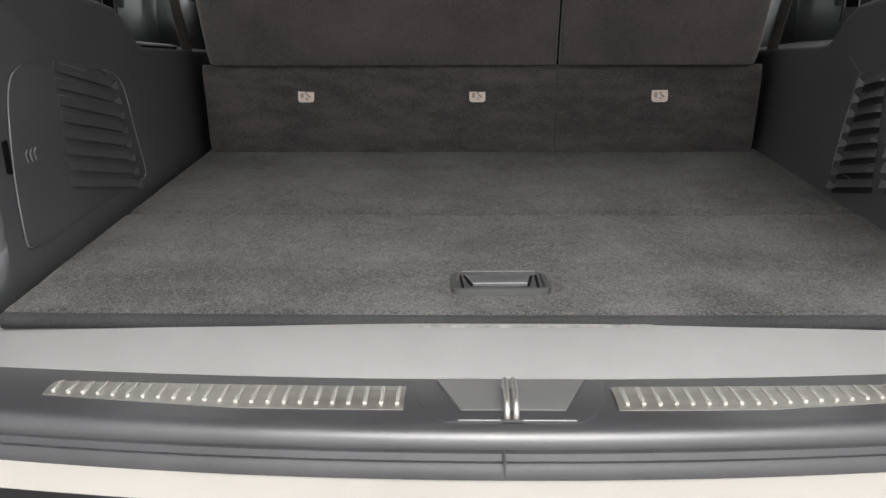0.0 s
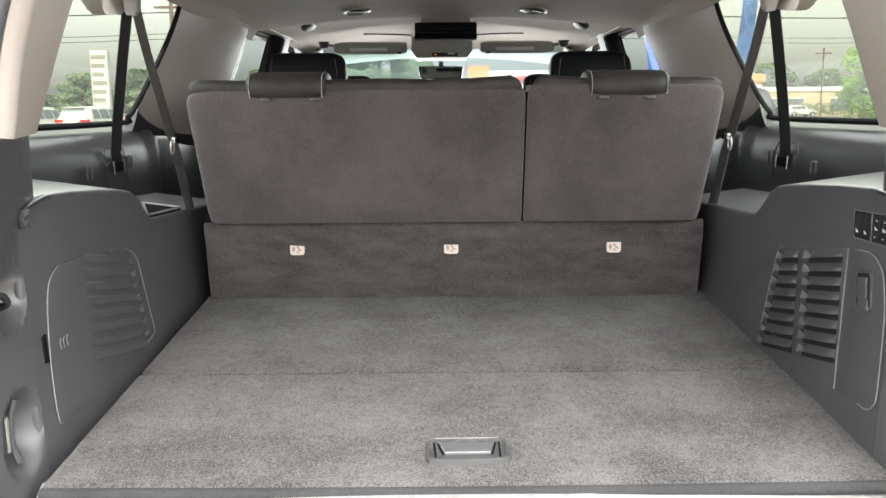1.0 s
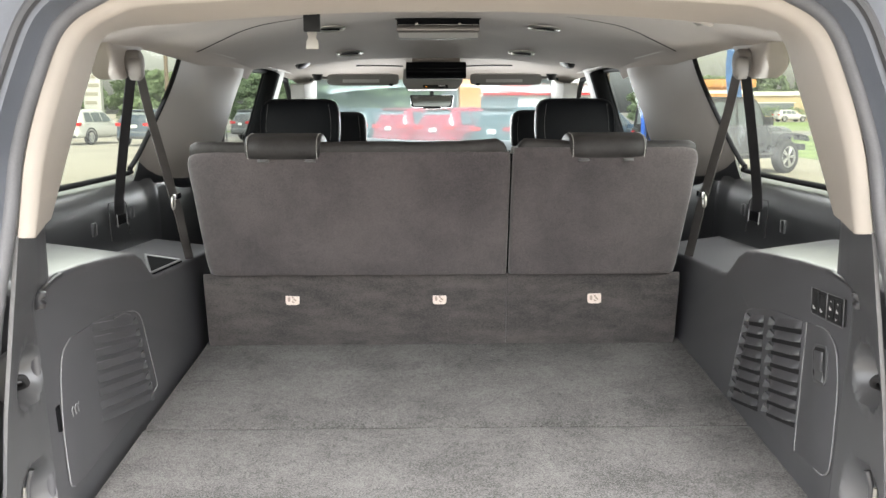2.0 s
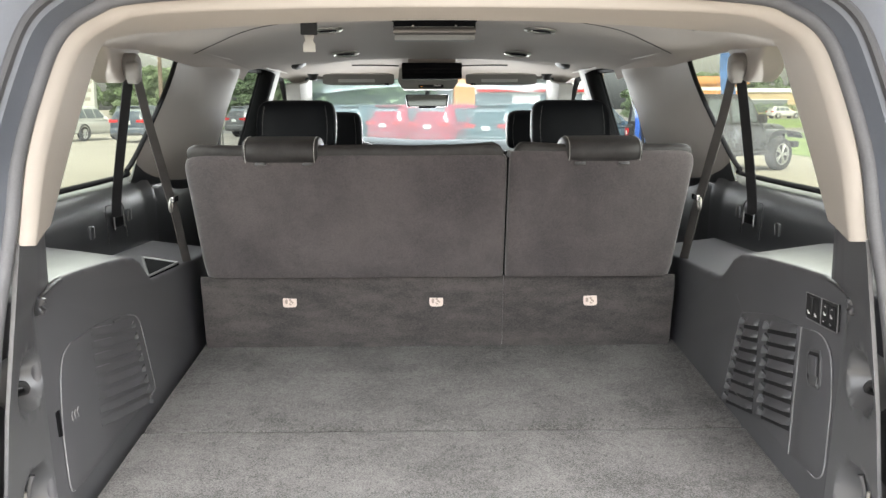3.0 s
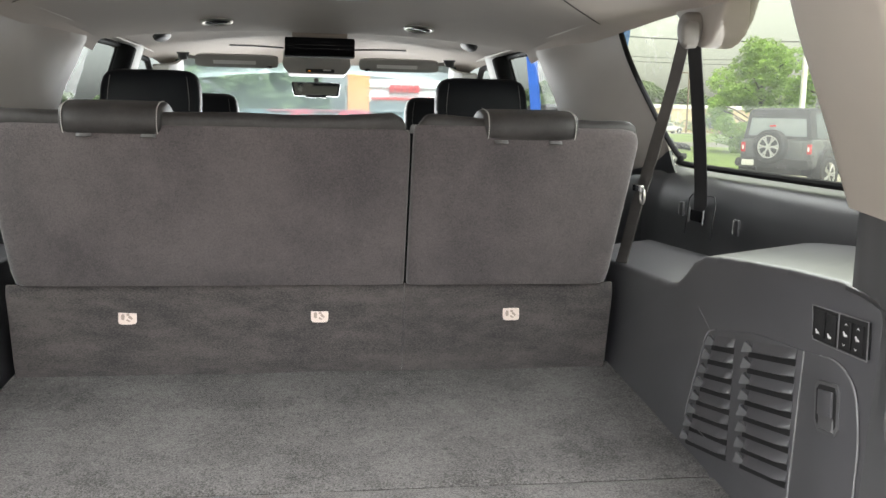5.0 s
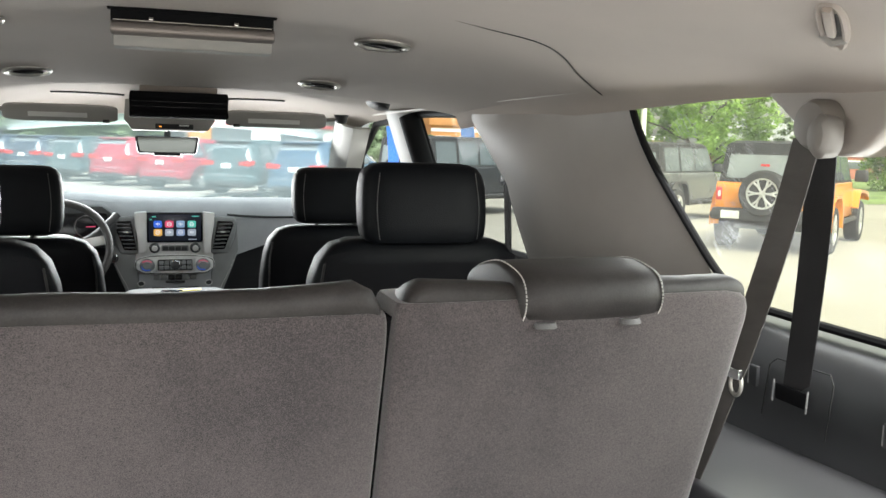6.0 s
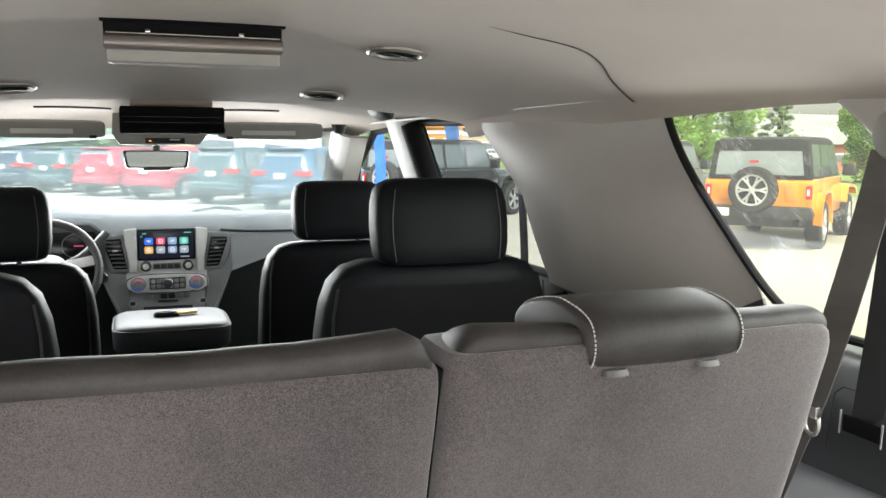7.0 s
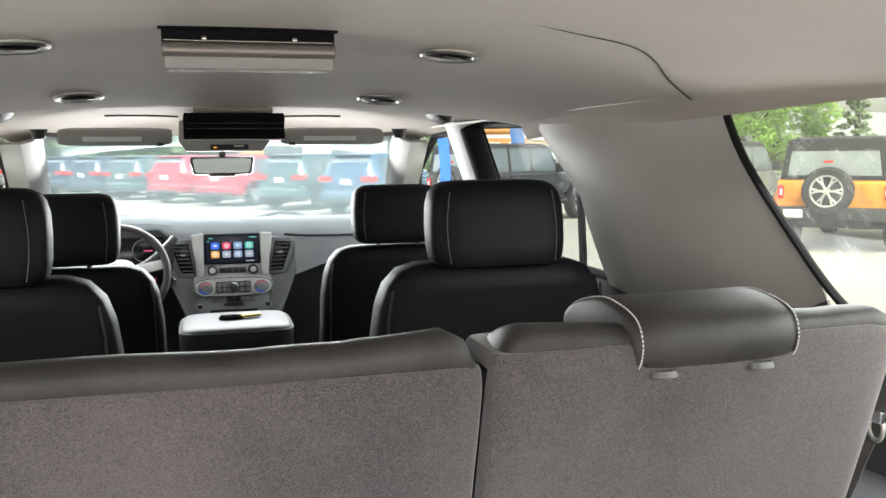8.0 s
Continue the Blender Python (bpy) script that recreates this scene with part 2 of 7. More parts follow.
WIPED = (0.866, 2.36, 1.63)
M = dict(
    carpet=mat("cargo_carpet", (0.084, 0.081, 0.079), 0.95, vary=0.58, grain=300, bump=0.9, blotch=6, spec=0.12, sheen=0.10, mottle=1.2, tuft=70),
    seat_carpet=mat("seat_back_carpet", (0.075, 0.068, 0.073), 0.95, vary=0.34, grain=800, bump=0.16, blotch=5, spec=0.12, sheen=0.42, mottle=1.5, tuft=260, tint=(0.102, 0.089, 0.089)),
    binding=mat("carpet_binding", (0.030, 0.030, 0.031), 0.9, vary=0.3, grain=300, bump=0.6, mottle=0.4),
    flap_carpet=mat("flap_carpet", (0.060, 0.057, 0.059), 0.95, vary=0.34, grain=420, bump=0.4, blotch=9, spec=0.12, sheen=0.4, mottle=0.8, tuft=30, stretch=(0.6, 1, 1.6), tint=(0.080, 0.072, 0.069)),
    plastic=mat("grained_black_plastic", (0.076, 0.076, 0.082), 0.33, vary=0.12, grain=900, bump=0.04, blotch=5, spec=1.0),
    plastic_dark=mat("matt_black_plastic", (0.012, 0.012, 0.013), 0.55, vary=0.15, grain=900, bump=0.2),
    sill=mat("sill_plastic", (0.044, 0.044, 0.047), 0.34, vary=0.15, grain=900, bump=0.1, spec=0.9),
    # riser tone lightened: the sky reflected on its slope is in the colour
    riser=mat("sky_toned_riser_plastic", (0.185, 0.183, 0.178), 0.5, vary=0.03, grain=700, bump=0.25, blotch=4, tint=(0.20, 0.198, 0.194)),
    rubber=mat("black_rubber_seal", (0.045, 0.045, 0.048), 0.5, vary=0.2, grain=400, bump=0.1),
    liner=mat("grey_headliner_fabric", (0.370, 0.320, 0.281), 0.9, vary=0.05, grain=900, bump=0.25, blotch=3, spec=0.2, sheen=0.15),
    trim=mat("grey_pillar_plastic", (0.35, 0.342, 0.322), 0.55, vary=0.05, grain=900, bump=0.2, blotch=3, spec=0.35),
    # copy of the grey trim plastic, retoned for how light falls on these pillars
    trim_mid=mat("shade_toned_pillar_plastic", (0.365, 0.334, 0.306), 0.58, vary=0.06, grain=900, bump=0.15, blotch=3, spec=0.35),
    trim_edge=mat("warm_grey_pillar_plastic", (0.44, 0.398, 0.350), 0.6, vary=0.05, grain=900, bump=0.2, blotch=3, spec=0.35),
    guide=mat("warm_grey_guide_plastic", (0.215, 0.20, 0.188), 0.5, vary=0.05, grain=900, bump=0.15, spec=0.4),
    # paler than the sill: the ramp's sky reflection painted in; also the release tabs
    recess=mat("sky_tinted_recess_and_tab_grey", (0.125, 0.125, 0.125), 0.5, vary=0.15, grain=600, bump=0.2),
    # pale bars that paint glints along edges; also the scratch and moulded marks
    edge_line=mat("edge_glint_and_scratch", (0.20, 0.20, 0.205), 0.4, vary=0.3, grain=60, spec=0.8),
    leather=mat("black_leather", (0.006, 0.007, 0.0088), 0.52, vary=0.2, grain=420, bump=0.3, blotch=8, spec=0.18),
    leather_grey=mat("worn_leather", (0.034, 0.0315, 0.031), 0.52, vary=0.35, grain=380, bump=0.12, blotch=14, spec=0.4),
    cloth=mat("black_seat_back_cloth", (0.008, 0.008, 0.010), 0.85, vary=0.2, grain=500, bump=0.4, spec=0.2, sheen=0.1),
    stitch=mat("white_thread", (0.55, 0.54, 0.51), 0.8, vary=0.05),
    stitch_dim=mat("grey_thread", (0.22, 0.22, 0.215), 0.8, vary=0.05),
    belt=mat("woven_seat_belt", (0.10, 0.094, 0.09), 0.8, vary=0.2, grain=600, bump=0.6, stretch=(1, 1, 3)),
    belt_dark=mat("dark_seat_belt", (0.026, 0.026, 0.028), 0.8, vary=0.2, grain=600, bump=0.6),
    steel=mat("brushed_steel", (0.66, 0.64, 0.60), 0.45, 1.0, vary=0.1, grain=500, bump=0.1, stretch=(1, 12, 1)),
    rib=mat("raised_steel_rib", (0.50, 0.49, 0.46), 0.62, 0.7, vary=0.1, grain=500),
    # slightly lighter copy of the black plastic: light on the slats put into colour
    slat=mat("lit_black_slat", (0.085, 0.086, 0.09), 0.30, vary=0.1, grain=900, spec=1.0),
    black_rubber=mat("window_rubber", (0.008, 0.008, 0.009), 0.75, vary=0.2, spec=0.15),
    chrome=mat("chrome", (0.75, 0.75, 0.76), 0.12, 1.0, vary=0.03),
    silver=mat("satin_silver_plastic", (0.72, 0.72, 0.71), 0.38, 0.2, vary=0.06, grain=900),
    bronze=mat("satin_bronze_plastic", (0.26, 0.235, 0.225), 0.35, 0.5, vary=0.06),
    tag=mat("cream_label", (0.70, 0.60, 0.54), 0.6, vary=0.08, grain=200),
    tag_ink=mat("label_print", (0.36, 0.29, 0.25), 0.7, vary=0.1),
    gloss_black=mat("gloss_black_plastic", (0.006, 0.006, 0.008), 0.18, vary=0.1, spec=0.4),
    dash=mat("grey_dash_top", (0.31, 0.318, 0.335), 0.5, vary=0.08, grain=800, bump=0.25),
    dash_side=mat("grey_dash_leather", (0.21, 0.215, 0.22), 0.45, vary=0.12, grain=700, bump=0.2),
    # darker copy of the side-panel plastic: the ledge's shade put into its colour
    ledge=mat("shaded_ledge_plastic", (0.036, 0.037, 0.040), 0.32, vary=0.12, grain=900, bump=0.1, spec=1.0),
    # lighter copy of the black rubber: outside light put into its colour
    seal=mat("daylit_rubber_seal", (0.10, 0.10, 0.105), 0.5, vary=0.2, grain=400, bump=0.1),
    housing=mat("matt_black_housing", (0.010, 0.010, 0.011), 0.9, vary=0.15, grain=900, spec=0.05),
    lid=mat("grey_leather_lid", (0.025, 0.028, 0.031), 0.55, vary=0.12, grain=420, bump=0.2),
    privacy=glass("privacy_door_glass", (0.30, 0.33, 0.31), haze=0.02),
    dash_dark=mat("dark_dash", (0.035, 0.036, 0.038), 0.45, vary=0.12, grain=800, bump=0.25),
    paint_self=mat("champagne_paint", (0.52, 0.49, 0.45), 0.5, vary=0.03, coat=0.0),
    # dark tone that puts the flange's shade into its colour
    body_shade=mat("shaded_body_paint", (0.11, 0.12, 0.14), 0.35, vary=0.08, coat=0.4),
    yellow=mat("yellow_key_tag", (0.75, 0.55, 0.03), 0.5),
    red_badge=mat("red_plastic", (0.55, 0.03, 0.03), 0.35),
    white_ink=mat("white_symbol_print", (0.75, 0.75, 0.75), 0.6, vary=0.03),
    # pale teal veil over the view, painted into the glass as a film
    clear=glass("windscreen_glass", (0.43, 0.495, 0.495), haze=0.18, film=(0.64, 0.80, 0.80)),
    tinted=glass("quarter_glass", (0.42, 0.445, 0.365), haze=0.045),
    dusty=glass("smeared_quarter_glass", (0.42, 0.44, 0.345), haze=0.08, dirt=0.06, streak=(4, 9, 30), wiped=WIPED),
    door_glass=glass("door_glass", (0.50, 0.55, 0.53), haze=0.02),
    concrete=mat("lot_concrete", (0.30, 0.275, 0.235), 0.9, vary=0.14, grain=30, bump=0.2, blotch=0.25, mottle=0.1),
    asphalt=mat("road_asphalt", (0.20, 0.19, 0.18), 0.9, vary=0.2, grain=40, bump=0.2, blotch=0.3),
    grass=mat("lawn_grass", (0.13, 0.19, 0.05), 0.95, vary=0.3, grain=12, bump=0.4, blotch=0.4, mottle=0.3, tint=(0.18, 0.25, 0.075)),
    leaf=leafy("spring_leaves", (0.25, 0.40, 0.09), (0.33, 0.48, 0.13)),
    # haze put into the leaf colour: paler and greyer green
    leaf_far=leafy("haze_tinted_far_leaves", (0.20, 0.27, 0.15), (0.26, 0.33, 0.19)),
    leaf_dark=leafy("dark_leaves", (0.15, 0.21, 0.11), (0.19, 0.26, 0.14)),
    bark=mat("bark", (0.09, 0.075, 0.06), 0.9, vary=0.3, grain=25, bump=0.8, stretch=(1, 1, 0.2)),
    tyre=mat("tyre_rubber", (0.022, 0.022, 0.023), 0.8, vary=0.25, grain=60, bump=0.3),
    alloy=mat("alloy_wheel", (0.62, 0.62, 0.62), 0.3, 0.85, vary=0.05),
    alloy_dark=mat("dark_alloy_wheel", (0.12, 0.12, 0.125), 0.35, 0.7, vary=0.05),
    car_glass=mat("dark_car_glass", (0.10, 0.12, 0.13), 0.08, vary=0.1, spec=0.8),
    # lighter copy of the car glass: sky reflection put into the colour
    car_glass_light=mat("sky_painted_car_glass", (0.26, 0.29, 0.31), 0.12, vary=0.1, spec=0.9),
    tail=mat("red_tail_lamp", (0.60, 0.015, 0.02), 0.15, vary=0.15, coat=0.5),
    plate=mat("white_number_plate", (0.78, 0.78, 0.76), 0.5, vary=0.04),
    soft_top=mat("black_soft_top", (0.018, 0.018, 0.02), 0.8, vary=0.3, grain=80, bump=0.5),
    trim_black=mat("black_body_cladding", (0.03, 0.03, 0.032), 0.6, vary=0.15),
    brick=mat("red_brick_far", (0.33, 0.13, 0.09), 0.9, vary=0.2, grain=4, blotch=0.5),
    tan_wall=mat("tan_building_wall", (0.46, 0.36, 0.23), 0.85, vary=0.1, grain=3, blotch=0.2),
    orange_wall=mat("orange_building_wall", (0.62, 0.28, 0.10), 0.85, vary=0.1, grain=3, blotch=0.3),
    white_wall=mat("white_panel_wall", (0.75, 0.75, 0.73), 0.7, vary=0.06, grain=3, blotch=0.3),
    roof_grey=mat("grey_shingle_roof", (0.26, 0.27, 0.28), 0.9, vary=0.15, grain=6, blotch=0.6),
    blue=mat("blue_paint", (0.02, 0.12, 0.55), 0.6, vary=0.2, blotch=1.5),
    flag_blue=mat("muted_blue_cloth", (0.06, 0.14, 0.34), 0.8, vary=0.35, blotch=2.5),
    pole=mat("galvanised_pole", (0.55, 0.55, 0.53), 0.6, 0.2, vary=0.1),
    wood_pole=mat("timber_pole", (0.17, 0.13, 0.10), 0.9, vary=0.2, grain=20, stretch=(1, 1, 0.1)),
)
PAINT = {k: mat(k + "_paint", c, 0.28, vary=0.04, coat=0.7, grain=40, blotch=1.0) for k, c in dict(
    red=(0.34, 0.03, 0.055), teal=(0.05, 0.085, 0.095), blue=(0.05, 0.10, 0.16), navy=(0.04, 0.06, 0.09), grey=(0.10, 0.105, 0.105),
    white=(0.52, 0.52, 0.51), orange=(0.80, 0.275, 0.012), black=(0.03, 0.032, 0.036)).items()}


# ---- mesh tools ----
def part(name, bm, material, parent=None, label="", smooth=40):
    """Links a bmesh as one mesh object, under a thing where one is given."""
    me = bpy.data.meshes.new(name)
    bm.normal_update()
    bm.to_mesh(me)
    bm.free()
    if smooth:
        me.shade_smooth()
        me.set_sharp_from_angle(angle=radians(smooth))
    for one in material if isinstance(material, (list, tuple)) else [material]:
        me.materials.append(one)
    ob = new(name, me)
    if parent:
        ob.parent = parent
    if label:
        ob["label"] = label
    return ob


def thing(name, label, category, at=(0, 0, 0), turn=0.0, group="", kind=""):
    ob = tagged(new(name), label, category, group, kind)
    ob.empty_display_size = 0.05
    ob.matrix_basis = pose(*at, 0, 0, turn)
    return ob


def box(x0, x1, y0, y1, z0, z1, bevel=0.0, segs=2, bm=None):
    bm = bm or bmesh.new()
    got = bmesh.ops.create_cube(bm, size=1.0)["verts"]
    for v in got:
        v.co = Vector((x0 + (v.co.x + 0.5) * (x1 - x0), y0 + (v.co.y + 0.5) * (y1 - y0), z0 + (v.co.z + 0.5) * (z1 - z0)))
    if bevel:
        edges = list({e for v in got for e in v.link_edges})
        bmesh.ops.bevel(bm, geom=edges, offset=bevel, segments=segs, profile=0.6, affect="EDGES")
    return bm


def moved(bm, m):
    bm.transform(m)
    return bm


def prism(points, axis, a, b, bevel=0.0, segs=2, bm=None):
    """A polygon, given in the two other axes in their order, drawn out along axis from a to b."""
    bm = bm or bmesh.new()

    def at(p, w):
        return {"x": (w, p[0], p[1]), "y": (p[0], w, p[1]), "z": (p[0], p[1], w)}[axis]
    lo, hi = [bm.verts.new(at(p, a)) for p in points], [bm.verts.new(at(p, b)) for p in points]
    n = len(points)
    faces = [bm.faces.new(lo), bm.faces.new(hi[::-1])]
    faces += [bm.faces.new((lo[i], hi[i], hi[(i + 1) % n], lo[(i + 1) % n])) for i in range(n)]
    bmesh.ops.recalc_face_normals(bm, faces=faces)
    if bevel:
        bmesh.ops.bevel(bm, geom=list({e for f in faces for e in f.edges}), offset=bevel, segments=segs, profile=0.6, affect="EDGES")
    return bm


def loft(rings, caps=True, closed=True, bm=None):
    bm = bm or bmesh.new()
    vs = [[bm.verts.new(p) for p in r] for r in rings]
    n = len(rings[0])
    faces = []
    for a, b in zip(vs, vs[1:]):
        for i in range(n if closed else n - 1):
            faces.append(bm.faces.new((a[i], a[(i + 1) % n], b[(i + 1) % n], b[i])))
    if caps and closed:
        faces += [bm.faces.new(vs[0][::-1]), bm.faces.new(vs[-1])]
    bmesh.ops.recalc_face_normals(bm, faces=faces)
    return bm


def sheet(rows, thick, out=None, bm=None):
    """A curved panel through rows of points, with a thickness laid on its hidden side: along out, or away from the cabin's middle."""
    bm = loft(rows, caps=False, closed=False, bm=bm)
    bm.normal_update()
    top, tilt = list(bm.faces), 0.0
    for f in top:
        c = f.calc_center_median()
        tilt += f.normal.dot(Vector(out) if out else Vector((c.x, 0, c.z - 1.35))) * f.calc_area()
    if tilt > 0:
        bmesh.ops.reverse_faces(bm, faces=top)
        bm.normal_update()
    thick = abs(thick)
    twin = {v: bm.verts.new(v.co - v.normal * thick) for v in list(bm.verts)}
    edges = [e for e in bm.edges if len(e.link_faces) == 1]
    for f in top:
        bm.faces.new([twin[v] for v in reversed(f.verts)])
    for e in edges:
        f = e.link_faces[0]
        a, b = e.verts
        i = list(f.verts).index(a)
        if f.verts[(i + 1) % len(f.verts)] != b:
            a, b = b, a
        bm.faces.new((b, a, twin[a], twin[b]))
    return bm


def pane(points):
    """A single sheet of glass whose face looks into the cabin."""
    bm = bmesh.new()
    f = bm.faces.new([bm.verts.new(p) for p in points])
    f.normal_update()
    c = f.calc_center_median()
    if f.normal.dot(Vector((0, 3.0, 1.5)) - c) < 0:
        f.normal_flip()
    return bm


def tube(path, r, n=8, bm=None, flat=1.0, closed=False):
    """A round bar along a path."""
    path = [Vector(p) for p in path]
    rings, up = [], None
    for i, p in enumerate(path):
        d = (path[min(i + 1, len(path) - 1)] - path[max(i - 1, 0)]).normalized()
        if up is None:
            up = d.orthogonal().normalized()
        up = (up - d * up.dot(d)).normalized()
        side = d.cross(up)
        rings.append([p + (up * math.cos(k * math.tau / n) + side * math.sin(k * math.tau / n) * flat) * r for k in range(n)])
    return loft(rings, bm=bm)


def strap(path, width, across, thick=0.0015):
    """A flat band along a path; across: the direction of its width."""
    a = Vector(across).normalized()
    rows = [[Vector(p) - a * width / 2, Vector(p) - a * width / 6, Vector(p) + a * width / 6, Vector(p) + a * width / 2] for p in path]
    return sheet(rows, thick, Vector(across).cross(Vector(path[-1]) - Vector(path[0])))


def curve(points, n=6):
    """Points along a smooth line through the given ones."""
    ps = [Vector(p) for p in points]
    ps = [ps[0] * 2 - ps[1]] + ps + [ps[-1] * 2 - ps[-2]]
    out = []
    for i in range(1, len(ps) - 2):
        a, b, c, d = ps[i - 1:i + 3]
        for k in range(n):
            t = k / n
            out.append(0.5 * ((2 * b) + (c - a) * t + (2 * a - 5 * b + 4 * c - d) * t * t + (3 * b - a - 3 * c + d) * t ** 3))
    return out + [ps[-2]]


def oval(cx, cy, rx, ry, n=24, power=2.0):
    out = []
    for k in range(n):
        c, s = math.cos(k * math.tau / n), math.sin(k * math.tau / n)
        out.append((cx + rx * math.copysign(abs(c) ** (2 / power), c), cy + ry * math.copysign(abs(s) ** (2 / power), s)))
    return out


def cushion(sections, power=4.0, n=28):
    """A padded block: sections are (z, cx, cy, rx, ry), round-cornered, from below to the top; both ends are drawn in."""
    rings = []
    for z, cx, cy, rx, ry in sections:
        rings.append([(x, y, z) for x, y in oval(cx, cy, rx, ry, n, power)])
    return loft(rings)


def disc(cx, cy, cz, r, axis="x", n=24, thick=0.01):
    pts = oval(0, 0, r, r, n)
    bm = prism(pts, axis, -thick / 2, thick / 2)
    return moved(bm, Matrix.Translation((cx, cy, cz)))


# ---- the vehicle: cargo floor and sill ----
def floor_z(y):
    return 0.889 + 0.0765 * (y - 1.065)


def bow(x, k=0.12):
    return k * x * x


floor = thing("floor", "dark grey carpeted cargo floor in two hinged panels", "floor", kind="structure")
random.seed(3)


def carpet_panel(y0, y1, roll):
    """A padded board whose rear edge is rolled over."""
    rows = []
    ys = [y0 + (y1 - y0) * i / 40 for i in range(41)]
    for i in range(57):
        x = -0.64 + 1.315 * i / 56
        row = [(x, y0 - 0.004 + bow(x, 0.02), floor_z(y0) - 0.02)] if roll else []
        for y in ys:
            edge = min(1.0, (y - y0) / 0.012) * min(1.0, (y1 - y) / 0.004)
            sag = 0.0016 * noise.noise((x * 5, y * 5, 1)) + 0.0007 * noise.noise((x * 25, y * 25, 4))
            row.append((x, y + bow(x, 0.02) * (1 if y < 1.2 else 0), floor_z(y) + sag * min(1.0, (y - y0) / 0.05 if roll else 1.0) - 0.004 * (1 - edge) ** 2))
        rows.append(row)
    return sheet(rows, -0.015)


part("panel", carpet_panel(1.065, 1.536, True), M["carpet"], floor)
part("panel", carpet_panel(1.540, 2.12, False), M["carpet"], floor)
# dark binding, thickened so that it also paints the shade under the edge
part("edge_binding", tube([(-0.64 + 1.315 * i / 40, 1.0625 + bow(-0.64 + 1.315 * i / 40, 0.02), floor_z(1.065) - 0.0115) for i in range(41)], 0.0105, 10), M["binding"], floor, "dark sewn carpet edge, widened for the shade below it")

for x, half in ((-0.653, 0.008), (0.656, 0.006)):
    part("side_gap", box(x - half, x + half, 1.07, 2.12, -0.004, 0.0035), M["housing"], floor, "dark gap beside the carpet").matrix_basis = Matrix.Translation((0, 0, floor_z(0.0))) @ Matrix(((1, 0, 0, 0), (0, 1, 0, 0), (0, 0.0765, 1, 0), (0, 0, 0, 1)))

latch = thing("floor_latch", "black plastic pull handle set into the cargo floor", "handle", (0.010, 1.180, floor_z(1.180)), 1.0)
rim = loft([[(x, y, z) for x, y in oval(0, 0, rx, ry, 40, 7)] for rx, ry, z in
            ((0.069, 0.049, -0.004), (0.068, 0.048, 0.0035), (0.066, 0.046, 0.0050), (0.063, 0.043, 0.0050), (0.061, 0.041, 0.0035), (0.060, 0.040, -0.004))], caps=False)
LATCH = mat("latch_plastic", (0.060, 0.060, 0.060), 0.55, vary=0.15, grain=600, bump=0.2)
part("rim", rim, LATCH, latch)
part("bowl", box(-0.060, 0.060, -0.040, 0.040, -0.010, 0.0006), LATCH, latch)
part("paddle", prism([(-0.046, 0.026), (0.046, 0.026), (0.037, -0.018), (-0.037, -0.018)], "z", -0.002, 0.0045, 0.0015), M["seal"], latch)
for s in (-1, 1):
    part("slot", prism([(s * 0.056, 0.031), (s * 0.0525, 0.031), (s * 0.0500, -0.030), (s * 0.0535, -0.030)], "z", 0.001, 0.0030), M["housing"], latch)
    part("paddle_gap", prism([(s * 0.0500, 0.027), (s * 0.0470, 0.027), (s * 0.0380, -0.020), (s * 0.0410, -0.020)], "z", 0.001, 0.0032), M["housing"], latch)
# glints on the rim and paddle edges, drawn as pale bars
for line in ([(-0.052, 0.0425), (0.054, 0.0425)], [(-0.046, 0.026), (-0.037, -0.018), (0.037, -0.018)]):
    part("painted_glint", tube([(x, y, 0.0046 if y < 0.03 else 0.0052) for x, y in line], 0.0010, 6), M["edge_line"], latch)


def strip(profile, x0, x1, k, n=48, thick=0.006):
    """A moulding across the car that bows forward towards both ends."""
    rows = []
    for i in range(n + 1):
        x = x0 + (x1 - x0) * i / n
        rows.append([(x, y + bow(x, k), z) for y, z in profile])
    return sheet(rows, thick)


riser = tagged(part("riser_trim", strip([(1.072, 0.878), (1.064, 0.884), (1.052, 0.880), (1.040, 0.872), (0.999, 0.836), (0.994, 0.829), (0.996, 0.81)], -0.65, 0.66, 0.09), M["riser"]),
               "sloping plastic riser under the carpet edge, sky reflection put into its grey", "trim", kind="structure")
part("scuff_mark", sheet([[(x, 1.0502 + bow(x, 0.09) - k * 0.006, 0.8796 - k * 0.0055) for k in range(3)] for x in [-0.1 + 0.3 * i / 20 for i in range(21)]], -0.0006),
     mat("pale_scuff", (0.185, 0.183, 0.178), 0.8, vary=0.3, grain=70, blotch=40, mottle=0.6), riser)

sill = tagged(part("sill_trim", strip([(1.02, 0.80), (1.0, 0.8275), (0.985, 0.829), (0.872, 0.829), (0.864, 0.8275), (0.857, 0.8235), (0.852, 0.8175), (0.849, 0.810), (0.848, 0.795)], -0.72, 0.72, 0.12), M["sill"]),
              "black plastic tailgate sill trim", "trim", kind="structure")
seal_low = tagged(part("sill_seal", strip([(0.852, 0.79), (0.8505, 0.804), (0.847, 0.808), (0.841, 0.807), (0.837, 0.8005), (0.8345, 0.800), (0.832, 0.8025), (0.827, 0.803), (0.822, 0.799), (0.819, 0.788), (0.818, 0.77)], -0.74, 0.74, 0.13), M["rubber"]),
                  "black ribbed rubber weather seal along the sill", "seal", kind="structure")
part("seal_joint", moved(box(-0.0012, 0.0012, 0.820, 0.850, 0.79, 0.8090), Matrix()), M["sill"], seal_low)
